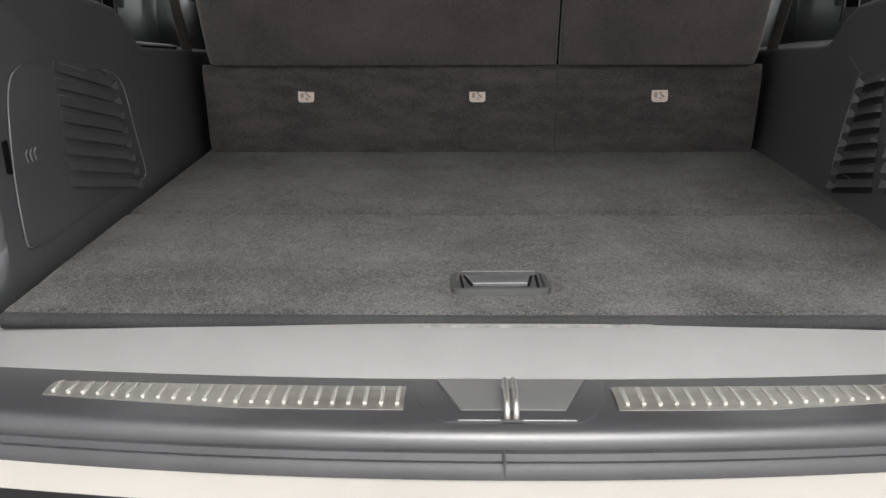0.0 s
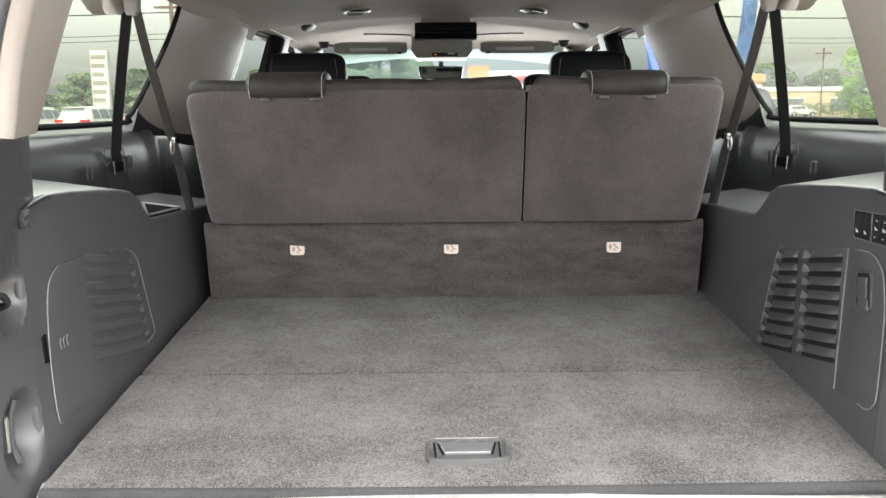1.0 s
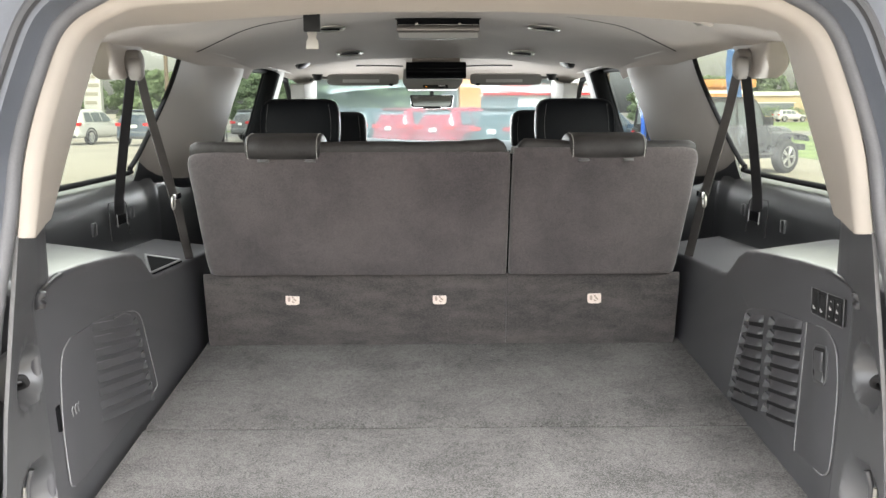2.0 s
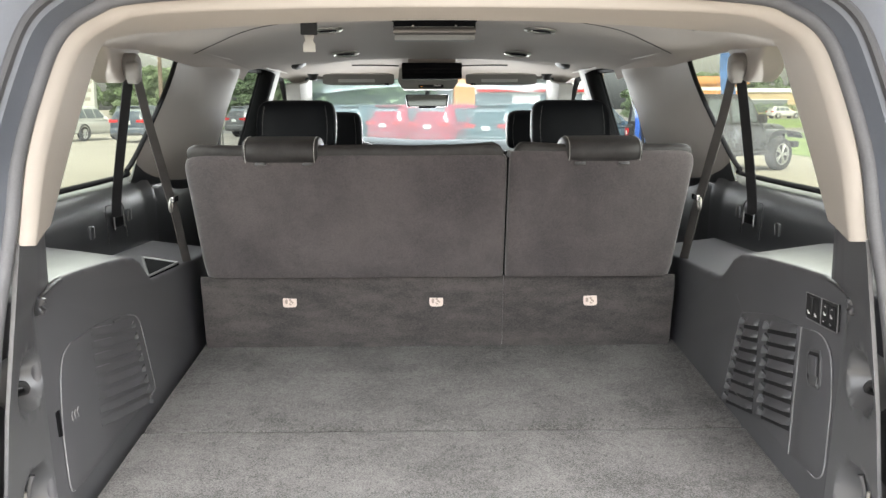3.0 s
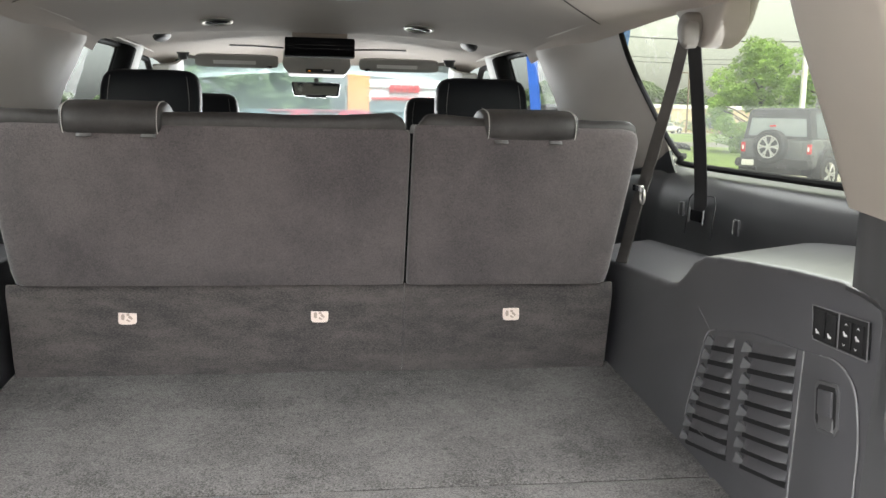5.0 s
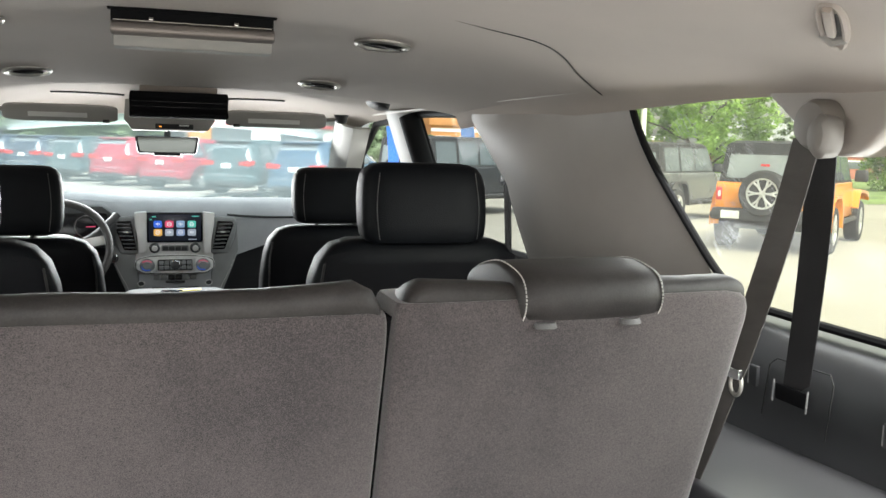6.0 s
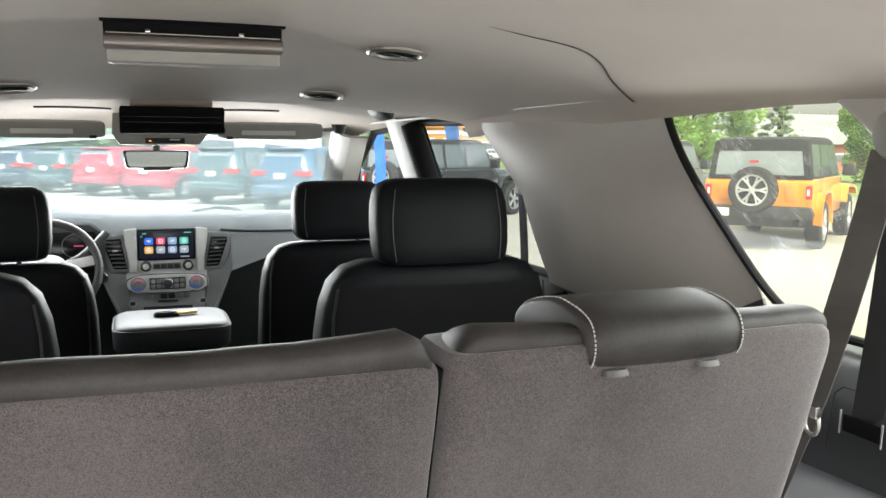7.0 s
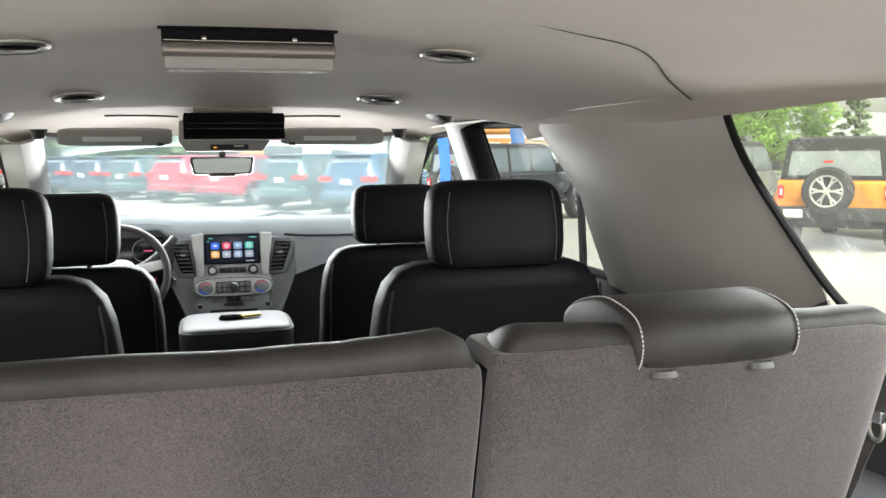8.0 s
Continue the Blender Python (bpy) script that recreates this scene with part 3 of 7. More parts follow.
bumper = tagged(part("rear_bumper", strip([(0.832, 0.755), (0.828, 0.780), (0.821, 0.7875), (0.812, 0.7890), (0.72, 0.785), (0.64, 0.777), (0.60, 0.768), (0.58, 0.74), (0.57, 0.60), (0.60, 0.45)], -0.98, 0.98, 0.15), M["paint_self"]),
                "champagne painted rear bumper below the sill", "bumper", kind="structure")
part("step_pad", strip([(0.752, 0.7925), (0.72, 0.790), (0.64, 0.782), (0.597, 0.772), (0.575, 0.742)], -0.90, 0.90, 0.15), M["plastic_dark"], bumper, "dark grained step pad")


def scuff_plate(x0, x1):
    sp = thing("scuff_plate", "ribbed brushed steel scuff plate on the tailgate sill", "sill plate", ((x0 + x1) / 2, 0.0, 0.829), group="scuff plates on the sill")
    mid = (x0 + x1) / 2
    rows = []
    for i in range(25):
        x = x0 + (x1 - x0) * i / 24
        w = 1.0 - 0.42 * max(0.0, (abs(x) - 0.30) / 0.26)
        rows.append([(x - mid, 0.968 + bow(x, 0.05) - (0.066 * w) * k / 3, 0.0008 + 0.0022 * (k in (1, 2))) for k in range(4)])
    part("plate", sheet(rows, 0.001, (0, 0, -1)), M["steel"], sp)
    n = 23
    rib = None
    for i in range(n):
        x = x0 + (x1 - x0) * (i + 0.6) / n
        w = 1.0 - 0.42 * max(0.0, (abs(x) - 0.30) / 0.26)
        if rib is None:
            rib = part("rib", box(-0.0024, 0.0024, -0.0225, 0.0225, 0, 0.0042, 0.0012), M["rib"], sp)
            r = rib
        else:
            r = new("rib", rib.data)
            r.parent = sp
        r.location, r.scale = (x - mid, 0.935 + bow(x, 0.05) + 0.033 * (1 - w), 0.001), (1, w, 1)
    return sp


scuff_plate(-0.535, -0.110)
scuff_plate(0.132, 0.557)

striker = thing("tailgate_striker", "steel latch loop standing in a grey recess in the sill", "latch", (0.010, 0.92, 0.829))
part("recess", prism([(-0.112, 0.070), (0.118, 0.070), (0.108, 0.0), (0.092, -0.036), (0.076, -0.050), (-0.072, -0.050), (-0.088, -0.036), (-0.104, 0.0)], "z", -0.003, 0.0016, 0.001), M["sill"], striker, "dark recess plate")
# sloping ramp; its lighter grey paints the sky it reflects
ramp = prism([(-0.084, 0.062), (0.094, 0.062), (0.062, -0.022), (-0.056, -0.022)], "z", 0.0, 0.0032, 0.0028, 4)
for v in ramp.verts:
    v.co.z += 0.0025 * max(0.0, v.co.y + 0.022) / 0.084
part("ramp", ramp, M["recess"], striker, "sloping ramp with sky reflection put into its grey")
# glint along the plate's front edge, drawn as a pale bar
part("lip_line", tube([(-0.058, -0.048, 0.0018), (0.070, -0.048, 0.0018)], 0.0011, 6), M["edge_line"], striker)
part("foot", box(-0.012, 0.012, -0.052, -0.036, 0.0, 0.004, 0.0015), M["sill"], striker)
for x in (-0.0050, 0.0050):
    part("loop", tube(curve([(x, 0.026, 0.010), (x, 0.022, 0.020), (x, 0.008, 0.023), (x, -0.030, 0.020), (x, -0.044, 0.011), (x, -0.046, 0.0)], 5), 0.0034, 10), M["steel"], striker)


# ---- side trims, pillars and windows ----
SHELF = [(1.138, 0.86), (1.138, 1.300), (1.175, 1.315), (1.26, 1.318), (1.376, 1.313), (1.50, 1.304), (1.60, 1.295), (1.66, 1.287), (1.70, 1.270), (1.735, 1.240), (1.765, 1.220), (1.80, 1.213),
         (1.86, 1.211), (2.40, 1.192), (2.40, 0.86)]


# tie-down scoops in the rear pillar: y, z, half width, half height, depth
SCOOPS = ((1.070, 1.180, 0.060, 0.052, 0.060), (1.070, 0.972, 0.060, 0.068, 0.054))


def wall_x(z):
    """The panel's inner face leans out a little upwards."""
    return 0.660 + 0.05 * (z - 0.9)


def flip(rows, s):
    return [[(s * x, y, z) for x, y, z in r] for r in rows]


def side_panel(s):
    bm = prism(SHELF, "x", 0.672, 0.90, 0.012, 3)
    for v in bm.verts:
        if v.co.x < 0.75:
            v.co.x = v.co.x - 0.672 + wall_x(v.co.z)
        elif v.co.z > 1.0:
            v.co.z += 0.026
        v.co.x *= s
    if s < 0:
        bmesh.ops.reverse_faces(bm, faces=bm.faces)
    return bm


def shaped(points, s, x, depth, bevel=0.002):
    """A flat piece on the side panel, outline in (y, z), standing depth proud of it."""
    bm = prism(points, "x", 0.0, depth, bevel)
    for v in bm.verts:
        v.co.x = s * (wall_x(v.co.z) + x - v.co.x)
    bmesh.ops.recalc_face_normals(bm, faces=bm.faces)
    return bm


def line_on(points, s, r=0.0014, off=0.0005):
    return tube([(s * (wall_x(z) - off), y, z) for y, z in points], r, 6)


def louvre(vp, s, k, y0, y1, deep, dark):
    """One louvre of a slatted cover: a blade that leans out downwards, a dark strip painted for the shade under it and
    a wedge at its front end.
    """
    def at(y, up, out):
        z = 1.192 - 0.0258 * k - 0.175 * (y - 1.36) + up
        return (s * (wall_x(z) - 0.003 - out), y, z)
    n, rows = 10, []
    for i in range(n + 1):
        y = y0 + (y1 - 0.010 - y0) * i / n
        run = min(1.0, (i + 0.3) / 1.5, (n - i + 0.3) / 1.5)
        rows.append([at(y, 0.0075, 0.0002), at(y, 0.002, deep * 0.42 * run), at(y, -0.0045, deep * 0.88 * run), at(y, -0.0075, deep * run), at(y, -0.0085, deep * 0.8 * run), at(y, -0.0085, 0.0)])
    part("slat", sheet(rows, 0.0008, (s, 0, 0)), M["plastic"], vp)
    if dark:
        gap = [[at(y, up, 0.0008) for up in (-0.0185, -0.0075)] for y in (y0, (y0 + y1) / 2, y1)]
        part("slot", sheet(gap, 0.0006, (s, 0, 0)), M["plastic_dark"], vp)
    wedge = loft([[at(y1 + 0.008, 0.008, 0.0005), at(y1 + 0.010, -0.010, 0.0005), at(y1 + 0.006, -0.010, deep * 1.05), at(y1 + 0.004, 0.007, deep * 0.75)],
                  [at(y1 - 0.016, -0.004, 0.0005), at(y1 - 0.016, -0.010, 0.0005), at(y1 - 0.014, -0.0095, deep * 0.18), at(y1 - 0.014, -0.0045, deep * 0.10)]])
    part("slat_end", wedge, M["slat"], vp, smooth=0)


def vent_panel(s):
    """The slatted cover in the side panel."""
    vp = thing("vent_cover", "black plastic storage door with moulded slats in the cargo side", "vent", group="slatted covers in the cargo sides")
    if s < 0:
        outline = [(1.194, 0.956), (1.192, 1.05), (1.206, 1.14), (1.226, 1.180), (1.262, 1.197), (1.40, 1.197), (1.52, 1.187), (1.608, 1.166), (1.640, 1.140), (1.694, 0.985), (1.686, 0.968), (1.45, 0.955), (1.25, 0.938), (1.21, 0.940)]
        edges = (outline[13:] + outline[0:5], [(1.56, 1.178), (1.608, 1.166), (1.640, 1.140), (1.668, 1.06), (1.694, 0.985), (1.686, 0.968), (1.63, 0.963)])
    else:
        outline = [(1.296, 0.960), (1.302, 1.208), (1.45, 1.197), (1.585, 1.170), (1.612, 1.140), (1.652, 1.005), (1.640, 0.988), (1.47, 0.974)]
        edges = ([(1.575, 1.172), (1.603, 1.160), (1.615, 1.130), (1.652, 1.005), (1.642, 0.990), (1.56, 0.982)], [(1.302, 1.208), (1.299, 1.08), (1.296, 0.960)])
    part("door", shaped(outline, s, 0.0, 0.003, 0.0012), M["plastic"], vp)
    # edge glints drawn as pale lines round the door
    for line in edges:
        part("edge", line_on([(p.x, p.y) for p in curve([(y, z, 0) for y, z in line], 6)], s, 0.0013, 0.003), M["edge_line"], vp)
    for k in range(8):
        front = 1.592 + 0.0085 * k
        if s < 0:
            louvre(vp, s, k, 1.362, front, 0.0055, False)
        else:
            louvre(vp, s, k, 1.318 - 0.002 * k, 1.452 - 0.002 * k, 0.0105, True)
            louvre(vp, s, k, 1.500 - 0.002 * k, front - 0.012, 0.0105, True)
    if s < 0:
        # glints on the upper slat edges, drawn as pale bars
        for k in range(4):
            part("painted_glint", line_on([(y, 1.1995 - 0.0258 * k - 0.175 * (y - 1.36)) for y in (1.366, 1.41, 1.470 - 0.012 * k)], s, 0.0009, 0.0040), M["edge_line"], vp)
        part("finger_slot", shaped([(1.178, 1.052), (1.176, 1.096), (1.190, 1.098), (1.191, 1.050)], s, -0.0005, 0.001), M["housing"], vp, "dark finger slot beside the door")
        for k in range(3):
            part("mark", line_on([(1.236 + 0.013 * k, 1.060), (1.232 + 0.013 * k, 1.072), (1.238 + 0.013 * k, 1.078)], s, 0.0009, 0.0036), M["edge_line"], vp)
        part("top_lip", line_on([(p.x, p.y) for p in curve([(1.48, 1.183, 0), (1.53, 1.181, 0), (1.565, 1.170, 0)], 5)], s, 0.0022, 0.004), M["slat"], vp)
    return vp


for s in (-1, 1):
    tag = "right" if s > 0 else "left"
    tagged(part("wall_" + tag, side_panel(s), M["plastic"]), "black grained plastic cargo side panel with a stepped shelf", "wall panel", kind="structure")
    # wall above the shelf up to the window
    prof = [(0.862, 1.17), (0.868, 1.28), (0.873, 1.335), (0.883, 1.368), (0.905, 1.396), (0.937, 1.411)]
    rows = []
    for i in range(33):
        y = 1.30 + 1.15 * i / 32
        rows.append([(x - (0.02 if y > 2.4 else 0) * j / 5, y, z) for j, (x, z) in enumerate(prof)])
    tagged(part("trim_sill_" + tag, sheet(flip(rows, s), 0.012 * -s), M["ledge"]), "black window ledge panel above the cargo shelf", "trim", kind="structure")
    # rear pillar, black below and grey above
    low = []
    for i in range(63):
        z = 0.80 + 0.62 * i / 62
        a = 0.668 - 0.012 * max(0.0, (z - 1.02) / 0.13) if z < 1.15 else 0.656 - 0.135 * (z - 1.15)
        over = max(0.0, min(1.0, (z - 1.285) / 0.03))
        hug, wide = wall_x(z) - 0.0006, wall_x(z) + 0.006 - 0.05 * max(0.0, z - 1.30)
        line = []
        for k in range(33):
            y = 0.985 + 0.160 * k / 32
            x = a + (hug - a) * min(1.0, (y - 0.985) / 0.15) ** 0.9
            x += over * ((a + (wide - a) * (y - 0.985) / 0.24) - x)
            for cy, cz, ry, rz, deep in SCOOPS:
                r = math.hypot((y - cy + 0.016 * s) / ry, (z - cz) / rz)
                if r < 1.0:
                    x += deep * (1 - r * r)
            line.append((x, y, z))
        for y, u in ((1.155, 0.70), (1.18, 0.81), (1.205, 0.92), (1.225, 1.0)):
            line.append((wall_x(z) + 0.008 + over * (a + (wide - a) * u - wall_x(z) - 0.008), y, z))
        low.append(line + [(wide + 0.012, 1.241, z), (0.86, 1.36, z)])
    tagged(part("trim_pillar_low_" + tag, sheet(flip(low, s), 0.006 * s), M["slat"]), "black lower rear pillar trim beside the tailgate opening", "pillar trim", kind="structure")
    vent_panel(s)

    # quarter window
    def gx(z):
        return 0.932 - 0.30 * (z - 1.41)
    edge = [(1.28, 1.417), (2.24, 1.420), (2.31, 1.436), (2.367, 1.480), (2.440, 1.575), (2.492, 1.650), (2.520, 1.710), (2.530, 1.765), (2.520, 1.795), (1.28, 1.80)]
    bm = pane([(s * gx(z), y, z) for y, z in ((1.10, 1.37), (2.45, 1.37), (2.75, 1.84), (1.10, 1.84))])
    win = tagged(part("window_quarter_" + tag, bm, M["dusty" if s > 0 else "tinted"], smooth=0), "fixed quarter window glass" + (" with dried wiper smears" if s > 0 else ""), "window", kind="structure")
    win.visible_shadow = False
    smooth_edge = [(s * (gx(p.y) - 0.023), p.x - 0.007, p.y) for p in curve([(y, z, 0) for y, z in edge[:9]], 5)]
    part("window_rubber", tube(smooth_edge, 0.0075, 8), M["black_rubber"], win)
    # pillar panel between the quarter window and the rear door, over a black ledge that rises towards the window
    def pillar_at(z, u, proud=0.0):
        t = (z - 1.355) / 0.445
        y0 = 2.366 + 0.735 * (z - 1.475) if z > 1.475 else 2.366 - 0.3 * (1.475 - z)
        y0 -= 0.062 * max(0.0, (z - 1.62) / 0.155) ** 1.4
        y = y0 + (3.190 + 1.20 * max(0.0, z - 1.59) - y0) * u
        dent = -0.085 * math.sin(math.pi * u ** 1.25) * math.sin(math.pi * max(0.0, min(1, 0.12 + t * 0.95))) ** 0.7
        return (0.905 - 0.30 * (z - 1.41) - 0.03 * u + dent + (0.015 if u == 1 else 0) - proud, y, z)

    def ledge_top(u):
        return 1.372 + 0.080 * (1 - u) ** 5
    rows, dark = [], []
    for i in range(15):
        rows.append([pillar_at(ledge_top(k / 12) + (1.80 - ledge_top(k / 12)) * i / 14, k / 12) for k in range(13)])
    for i in range(5):
        dark.append([pillar_at(1.300 + (ledge_top(k / 12) - 1.300) * i / 4, k / 12, 0.004 if i < 4 else 0.001) for k in range(13)])
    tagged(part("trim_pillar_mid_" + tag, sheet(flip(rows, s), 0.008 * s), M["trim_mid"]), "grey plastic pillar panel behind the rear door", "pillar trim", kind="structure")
    tagged(part("trim_ledge_front_" + tag, sheet(flip(dark, s), 0.006 * s), M["ledge"]), "black ledge trim rising to the window corner", "trim", kind="structure")
    low_panel = prism([(2.40, 0.90), (2.40, 1.372), (2.46, 1.380), (3.20, 1.368), (3.24, 1.34), (3.24, 0.90)], "x", 0.874, 0.915, 0.008)
    tagged(part("trim_quarter_low_" + tag, moved(low_panel, Matrix.Diagonal((s, 1, 1, 1))), M["ledge"]), "black lower trim panel beside the third row", "trim", kind="structure")
    # rear and front doors with their windows
    dw = [(3.05, 1.377), (3.33, 1.775), (3.95, 1.785), (3.84, 1.377)]
    fw = [(4.05, 1.377), (4.15, 1.775), (4.55, 1.765), (5.00, 1.62), (5.30, 1.40), (5.30, 1.377)]
    for name, poly, lab in (("door_rear_", dw, "rear"), ("door_front_", fw, "front")):
        door = thing(name + tag, "black %s door trim with a tinted window" % lab, "door", kind="structure")
        y0, y1 = min(p[0] for p in poly) - 0.05, max(p[0] for p in poly) + 0.05
        part("door_panel", prism([(0.78, 0.40), (0.78, 1.30), (0.80, 1.36), (0.90, 1.375), (0.99, 1.36), (1.01, 1.2), (1.01, 0.45)], "y", y0, y1, 0.01) if s > 0 else
             moved(prism([(0.78, 0.40), (0.78, 1.30), (0.80, 1.36), (0.90, 1.375), (0.99, 1.36), (1.01, 1.2), (1.01, 0.45)], "y", y0, y1, 0.01), Matrix.Diagonal((-1, 1, 1, 1))), M["plastic_dark"], door)
        skin = prism([(1.012, 0.48), (1.018, 0.80), (1.018, 1.15), (1.000, 1.355), (0.992, 1.366), (1.006, 1.15), (1.008, 0.80), (1.002, 0.48)], "y", y0 + 0.004, y1 - 0.004)
        part("outer_skin", moved(skin, Matrix.Diagonal((s, 1, 1, 1))), M["paint_self"], door, "champagne painted outer skin")
        sheet_of_glass = part("pane", pane([(s * (0.925 - 0.27 * (z - 1.38)), y, z) for y, z in ((y0 - 0.02, 1.33), (y1 + 0.02, 1.33), (y1 + 0.02, 1.84), (y0 - 0.02, 1.84))]), M["privacy" if lab == "rear" else "door_glass"], door, smooth=0)
        sheet_of_glass.visible_shadow = False
        loop = [(s * (0.905 - 0.27 * (z - 1.38)), y, z) for y, z in poly]
        part("window_frame", tube(loop[1:] + loop[:1] if lab == "rear" else loop + loop[:1], 0.015, 8), M["black_rubber"], door)
    # pillar between the doors, grey inside and black at the rubber
    rows = []
    for i in range(9):
        z = 1.30 + 0.50 * i / 8
        x = 0.875 - 0.27 * (z - 1.38)
        yc = 3.885 + 0.24 * (z - 1.38)
        rows.append([(x + 0.02, yc - 0.005, z), (x - 0.012, yc + 0.03, z), (x - 0.024, yc + 0.10, z), (x - 0.02, yc + 0.20, z), (x + 0.03, yc + 0.26, z)])
    tagged(part("trim_pillar_door_" + tag, sheet(flip(rows, s), 0.01 * s), M["trim"]), "grey plastic pillar trim between the doors", "pillar trim", kind="structure")
    part("door_seal", tube([(s * (0.872 - 0.27 * (z - 1.38)), 3.850 + 0.24 * (z - 1.38), z) for z in (1.3, 1.45, 1.6, 1.78)], 0.036, 10), M["black_rubber"], bpy.data.objects["trim_pillar_door_" + tag])
    # windscreen pillar
    rows = []
    for i in range(11):
        t = i / 10
        y, z, x = 5.42 - 0.80 * t, 1.37 + 0.39 * t, 0.80 - 0.10 * t
        rows.append([(x + 0.085, y - 0.02, z - 0.02), (x + 0.0, y - 0.085, z - 0.02), (x - 0.035, y - 0.07, z - 0.01), (x - 0.055, y - 0.02, z + 0.01), (x - 0.055, y + 0.03, z + 0.02)])
    tagged(part("trim_windscreen_pillar_" + tag, sheet(flip(rows, s), 0.01 * s), M["trim"]), "grey windscreen pillar trim", "pillar trim", kind="structure")

# tailgate opening: rubber seal and painted flange
RING = [(0.652, 0.985, 0.80), (0.672, 0.975, 0.90), (0.676, 0.972, 1.02), (0.666, 0.972, 1.15), (0.645, 0.974, 1.30), (0.617, 0.979, 1.44), (0.602, 0.985, 1.539), (0.568, 0.992, 1.645), (0.538, 1.0, 1.712), (0.490, 1.005, 1.748), (0.430, 1.01, 1.766), (0.22, 1.012, 1.778), (0, 1.013, 1.782)]
ring = curve(RING, 5)
full = ring + [Vector((-p.x, p.y, p.z)) for p in reversed(ring[:-1])]
seal = tagged(part("tailgate_seal", tube([(p.x * 1.015, p.y - 0.006, p.z + 0.006) for p in full], 0.012, 10), M["seal"]), "black rubber seal round the tailgate opening", "seal", kind="structure")
rows = []
for p in full:
    out = Vector((p.x, 0, (p.z - 1.2))).normalized()
    rows.append([p + out * 0.010 + Vector((0, 0.01, 0)), p + out * 0.022 + Vector((0, -0.03, 0)), p + out * 0.026 + Vector((0, -0.05, 0)), p + out * 0.045 + Vector((0, -0.062, 0)), p + out * 0.062 + Vector((0, -0.075, 0)),
                 p + out * 0.10 + Vector((0, -0.085, 0)), p + out * 0.16 + Vector((0, -0.06, 0)), p + out * 0.22 + Vector((0, 0.03, 0))])
tagged(part("tailgate_flange", sheet(rows, 0.004), M["body_shade"]), "body flange round the tailgate opening, shade put into its colour", "body panel", kind="structure")
part("flange_bead", tube([p + Vector((p.x, 0, p.z - 1.2)).normalized() * 0.036 + Vector((0, -0.058, 0)) for p in full], 0.008, 8), M["rubber"], bpy.data.objects["tailgate_flange"])

# warm grey trim that runs from pillar to pillar under the rear edge of the roof
BAND = [((0.621, 0.985, 1.418), (0.678, 1.236, 1.418), (0.86, 1.36, 1.418)), ((0.600, 0.985, 1.539), (0.655, 1.278, 1.539), (0.84, 1.42, 1.54)), ((0.568, 0.992, 1.645), (0.630, 1.31, 1.645), (0.81, 1.47, 1.66)),
        ((0.538, 1.0, 1.712), (0.596, 1.302, 1.722), (0.76, 1.48, 1.785)), ((0.490, 1.005, 1.748), (0.538, 1.25, 1.735), (0.62, 1.42, 1.81)), ((0.43, 1.01, 1.766), (0.44, 1.19, 1.738), (0.47, 1.33, 1.83)),
        ((0.22, 1.012, 1.778), (0.22, 1.125, 1.745), (0.22, 1.25, 1.84)), ((0, 1.013, 1.782), (0, 1.11, 1.748), (0, 1.23, 1.84))]
cols = [curve([k[c] for k in BAND] + [(-k[c][0], k[c][1], k[c][2]) for k in BAND[-2::-1]], 6) for c in range(3)]
rows = []
for a, q, e in zip(*cols):
    inward = (Vector((0, q.y, 1.3)) - q).normalized() * 0.006
    rows.append([a, a.lerp(q, 0.03) + inward * 1.6, a.lerp(q, 0.08) + inward * 3.0, a.lerp(q, 0.105) + inward * 3.4, a.lerp(q, 0.125) + inward * 3.35, a.lerp(q, 0.20) + inward * 3.0, a.lerp(q, 0.6) + inward * 1.4, a.lerp(q, 0.93) + inward * 0.4, q, q.lerp(e, 0.06) - inward * 0.5, q.lerp(e, 0.14) - inward, e])
tagged(part("trim_rear_opening", sheet(rows, 0.005), M["trim_edge"], smooth=50), "warm grey plastic trim round the upper tailgate opening", "pillar trim", kind="structure")

# ---- headliner and roof ----
STATIONS = [(1.25, 1.785, 0.62, 1.735), (1.40, 1.806, 0.66, 1.745), (1.80, 1.846, 0.715, 1.775), (2.20, 1.874, 0.74, 1.782),
            (2.60, 1.888, 0.755, 1.785), (3.00, 1.868, 0.765, 1.785), (3.30, 1.838, 0.765, 1.780), (3.46, 1.818, 0.765, 1.772), (3.49, 1.818, 0.765, 1.772), (3.51, 1.826, 0.765, 1.775), (3.55, 1.866, 0.765, 1.80),
            (4.00, 1.874, 0.76, 1.805), (4.30, 1.866, 0.74, 1.80), (4.55, 1.842, 0.71, 1.785), (4.66, 1.812, 0.695, 1.765), (4.70, 1.775, 0.69, 1.745)]


def station(y):
    for a, b in zip(STATIONS, STATIONS[1:]):
        if a[0] <= y <= b[0]:
            t = (y - a[0]) / (b[0] - a[0])
            return [a[i] + (b[i] - a[i]) * t for i in range(1, 4)]
    return STATIONS[-1][1:]


def ceiling_z(x, y):
    zc, xe, ze = station(y)
    u = min(1.0, abs(x) / xe)
    return ze + (zc - ze) * (1 - u ** 2.5)


rows = []
for y, zc, xe, ze in STATIONS:
    row = [(xe * i / 24, y, ceiling_z(xe * i / 24, y)) for i in range(-24, 25)]
    hang = max(0.0, min(1.0, (y - 2.45) / 0.25)) if y < 3.48 else 0.0
    for s in (-1, 1):
        skirt = [(s * (xe + 0.05 - 0.040 * hang), y, ze - 0.018 - 0.006 * hang), (s * (xe + 0.052 - 0.032 * hang), y, ze - 0.020 - 0.022 * hang)]
        row = row + skirt if s > 0 else skirt[::-1] + row
    rows.append(row)
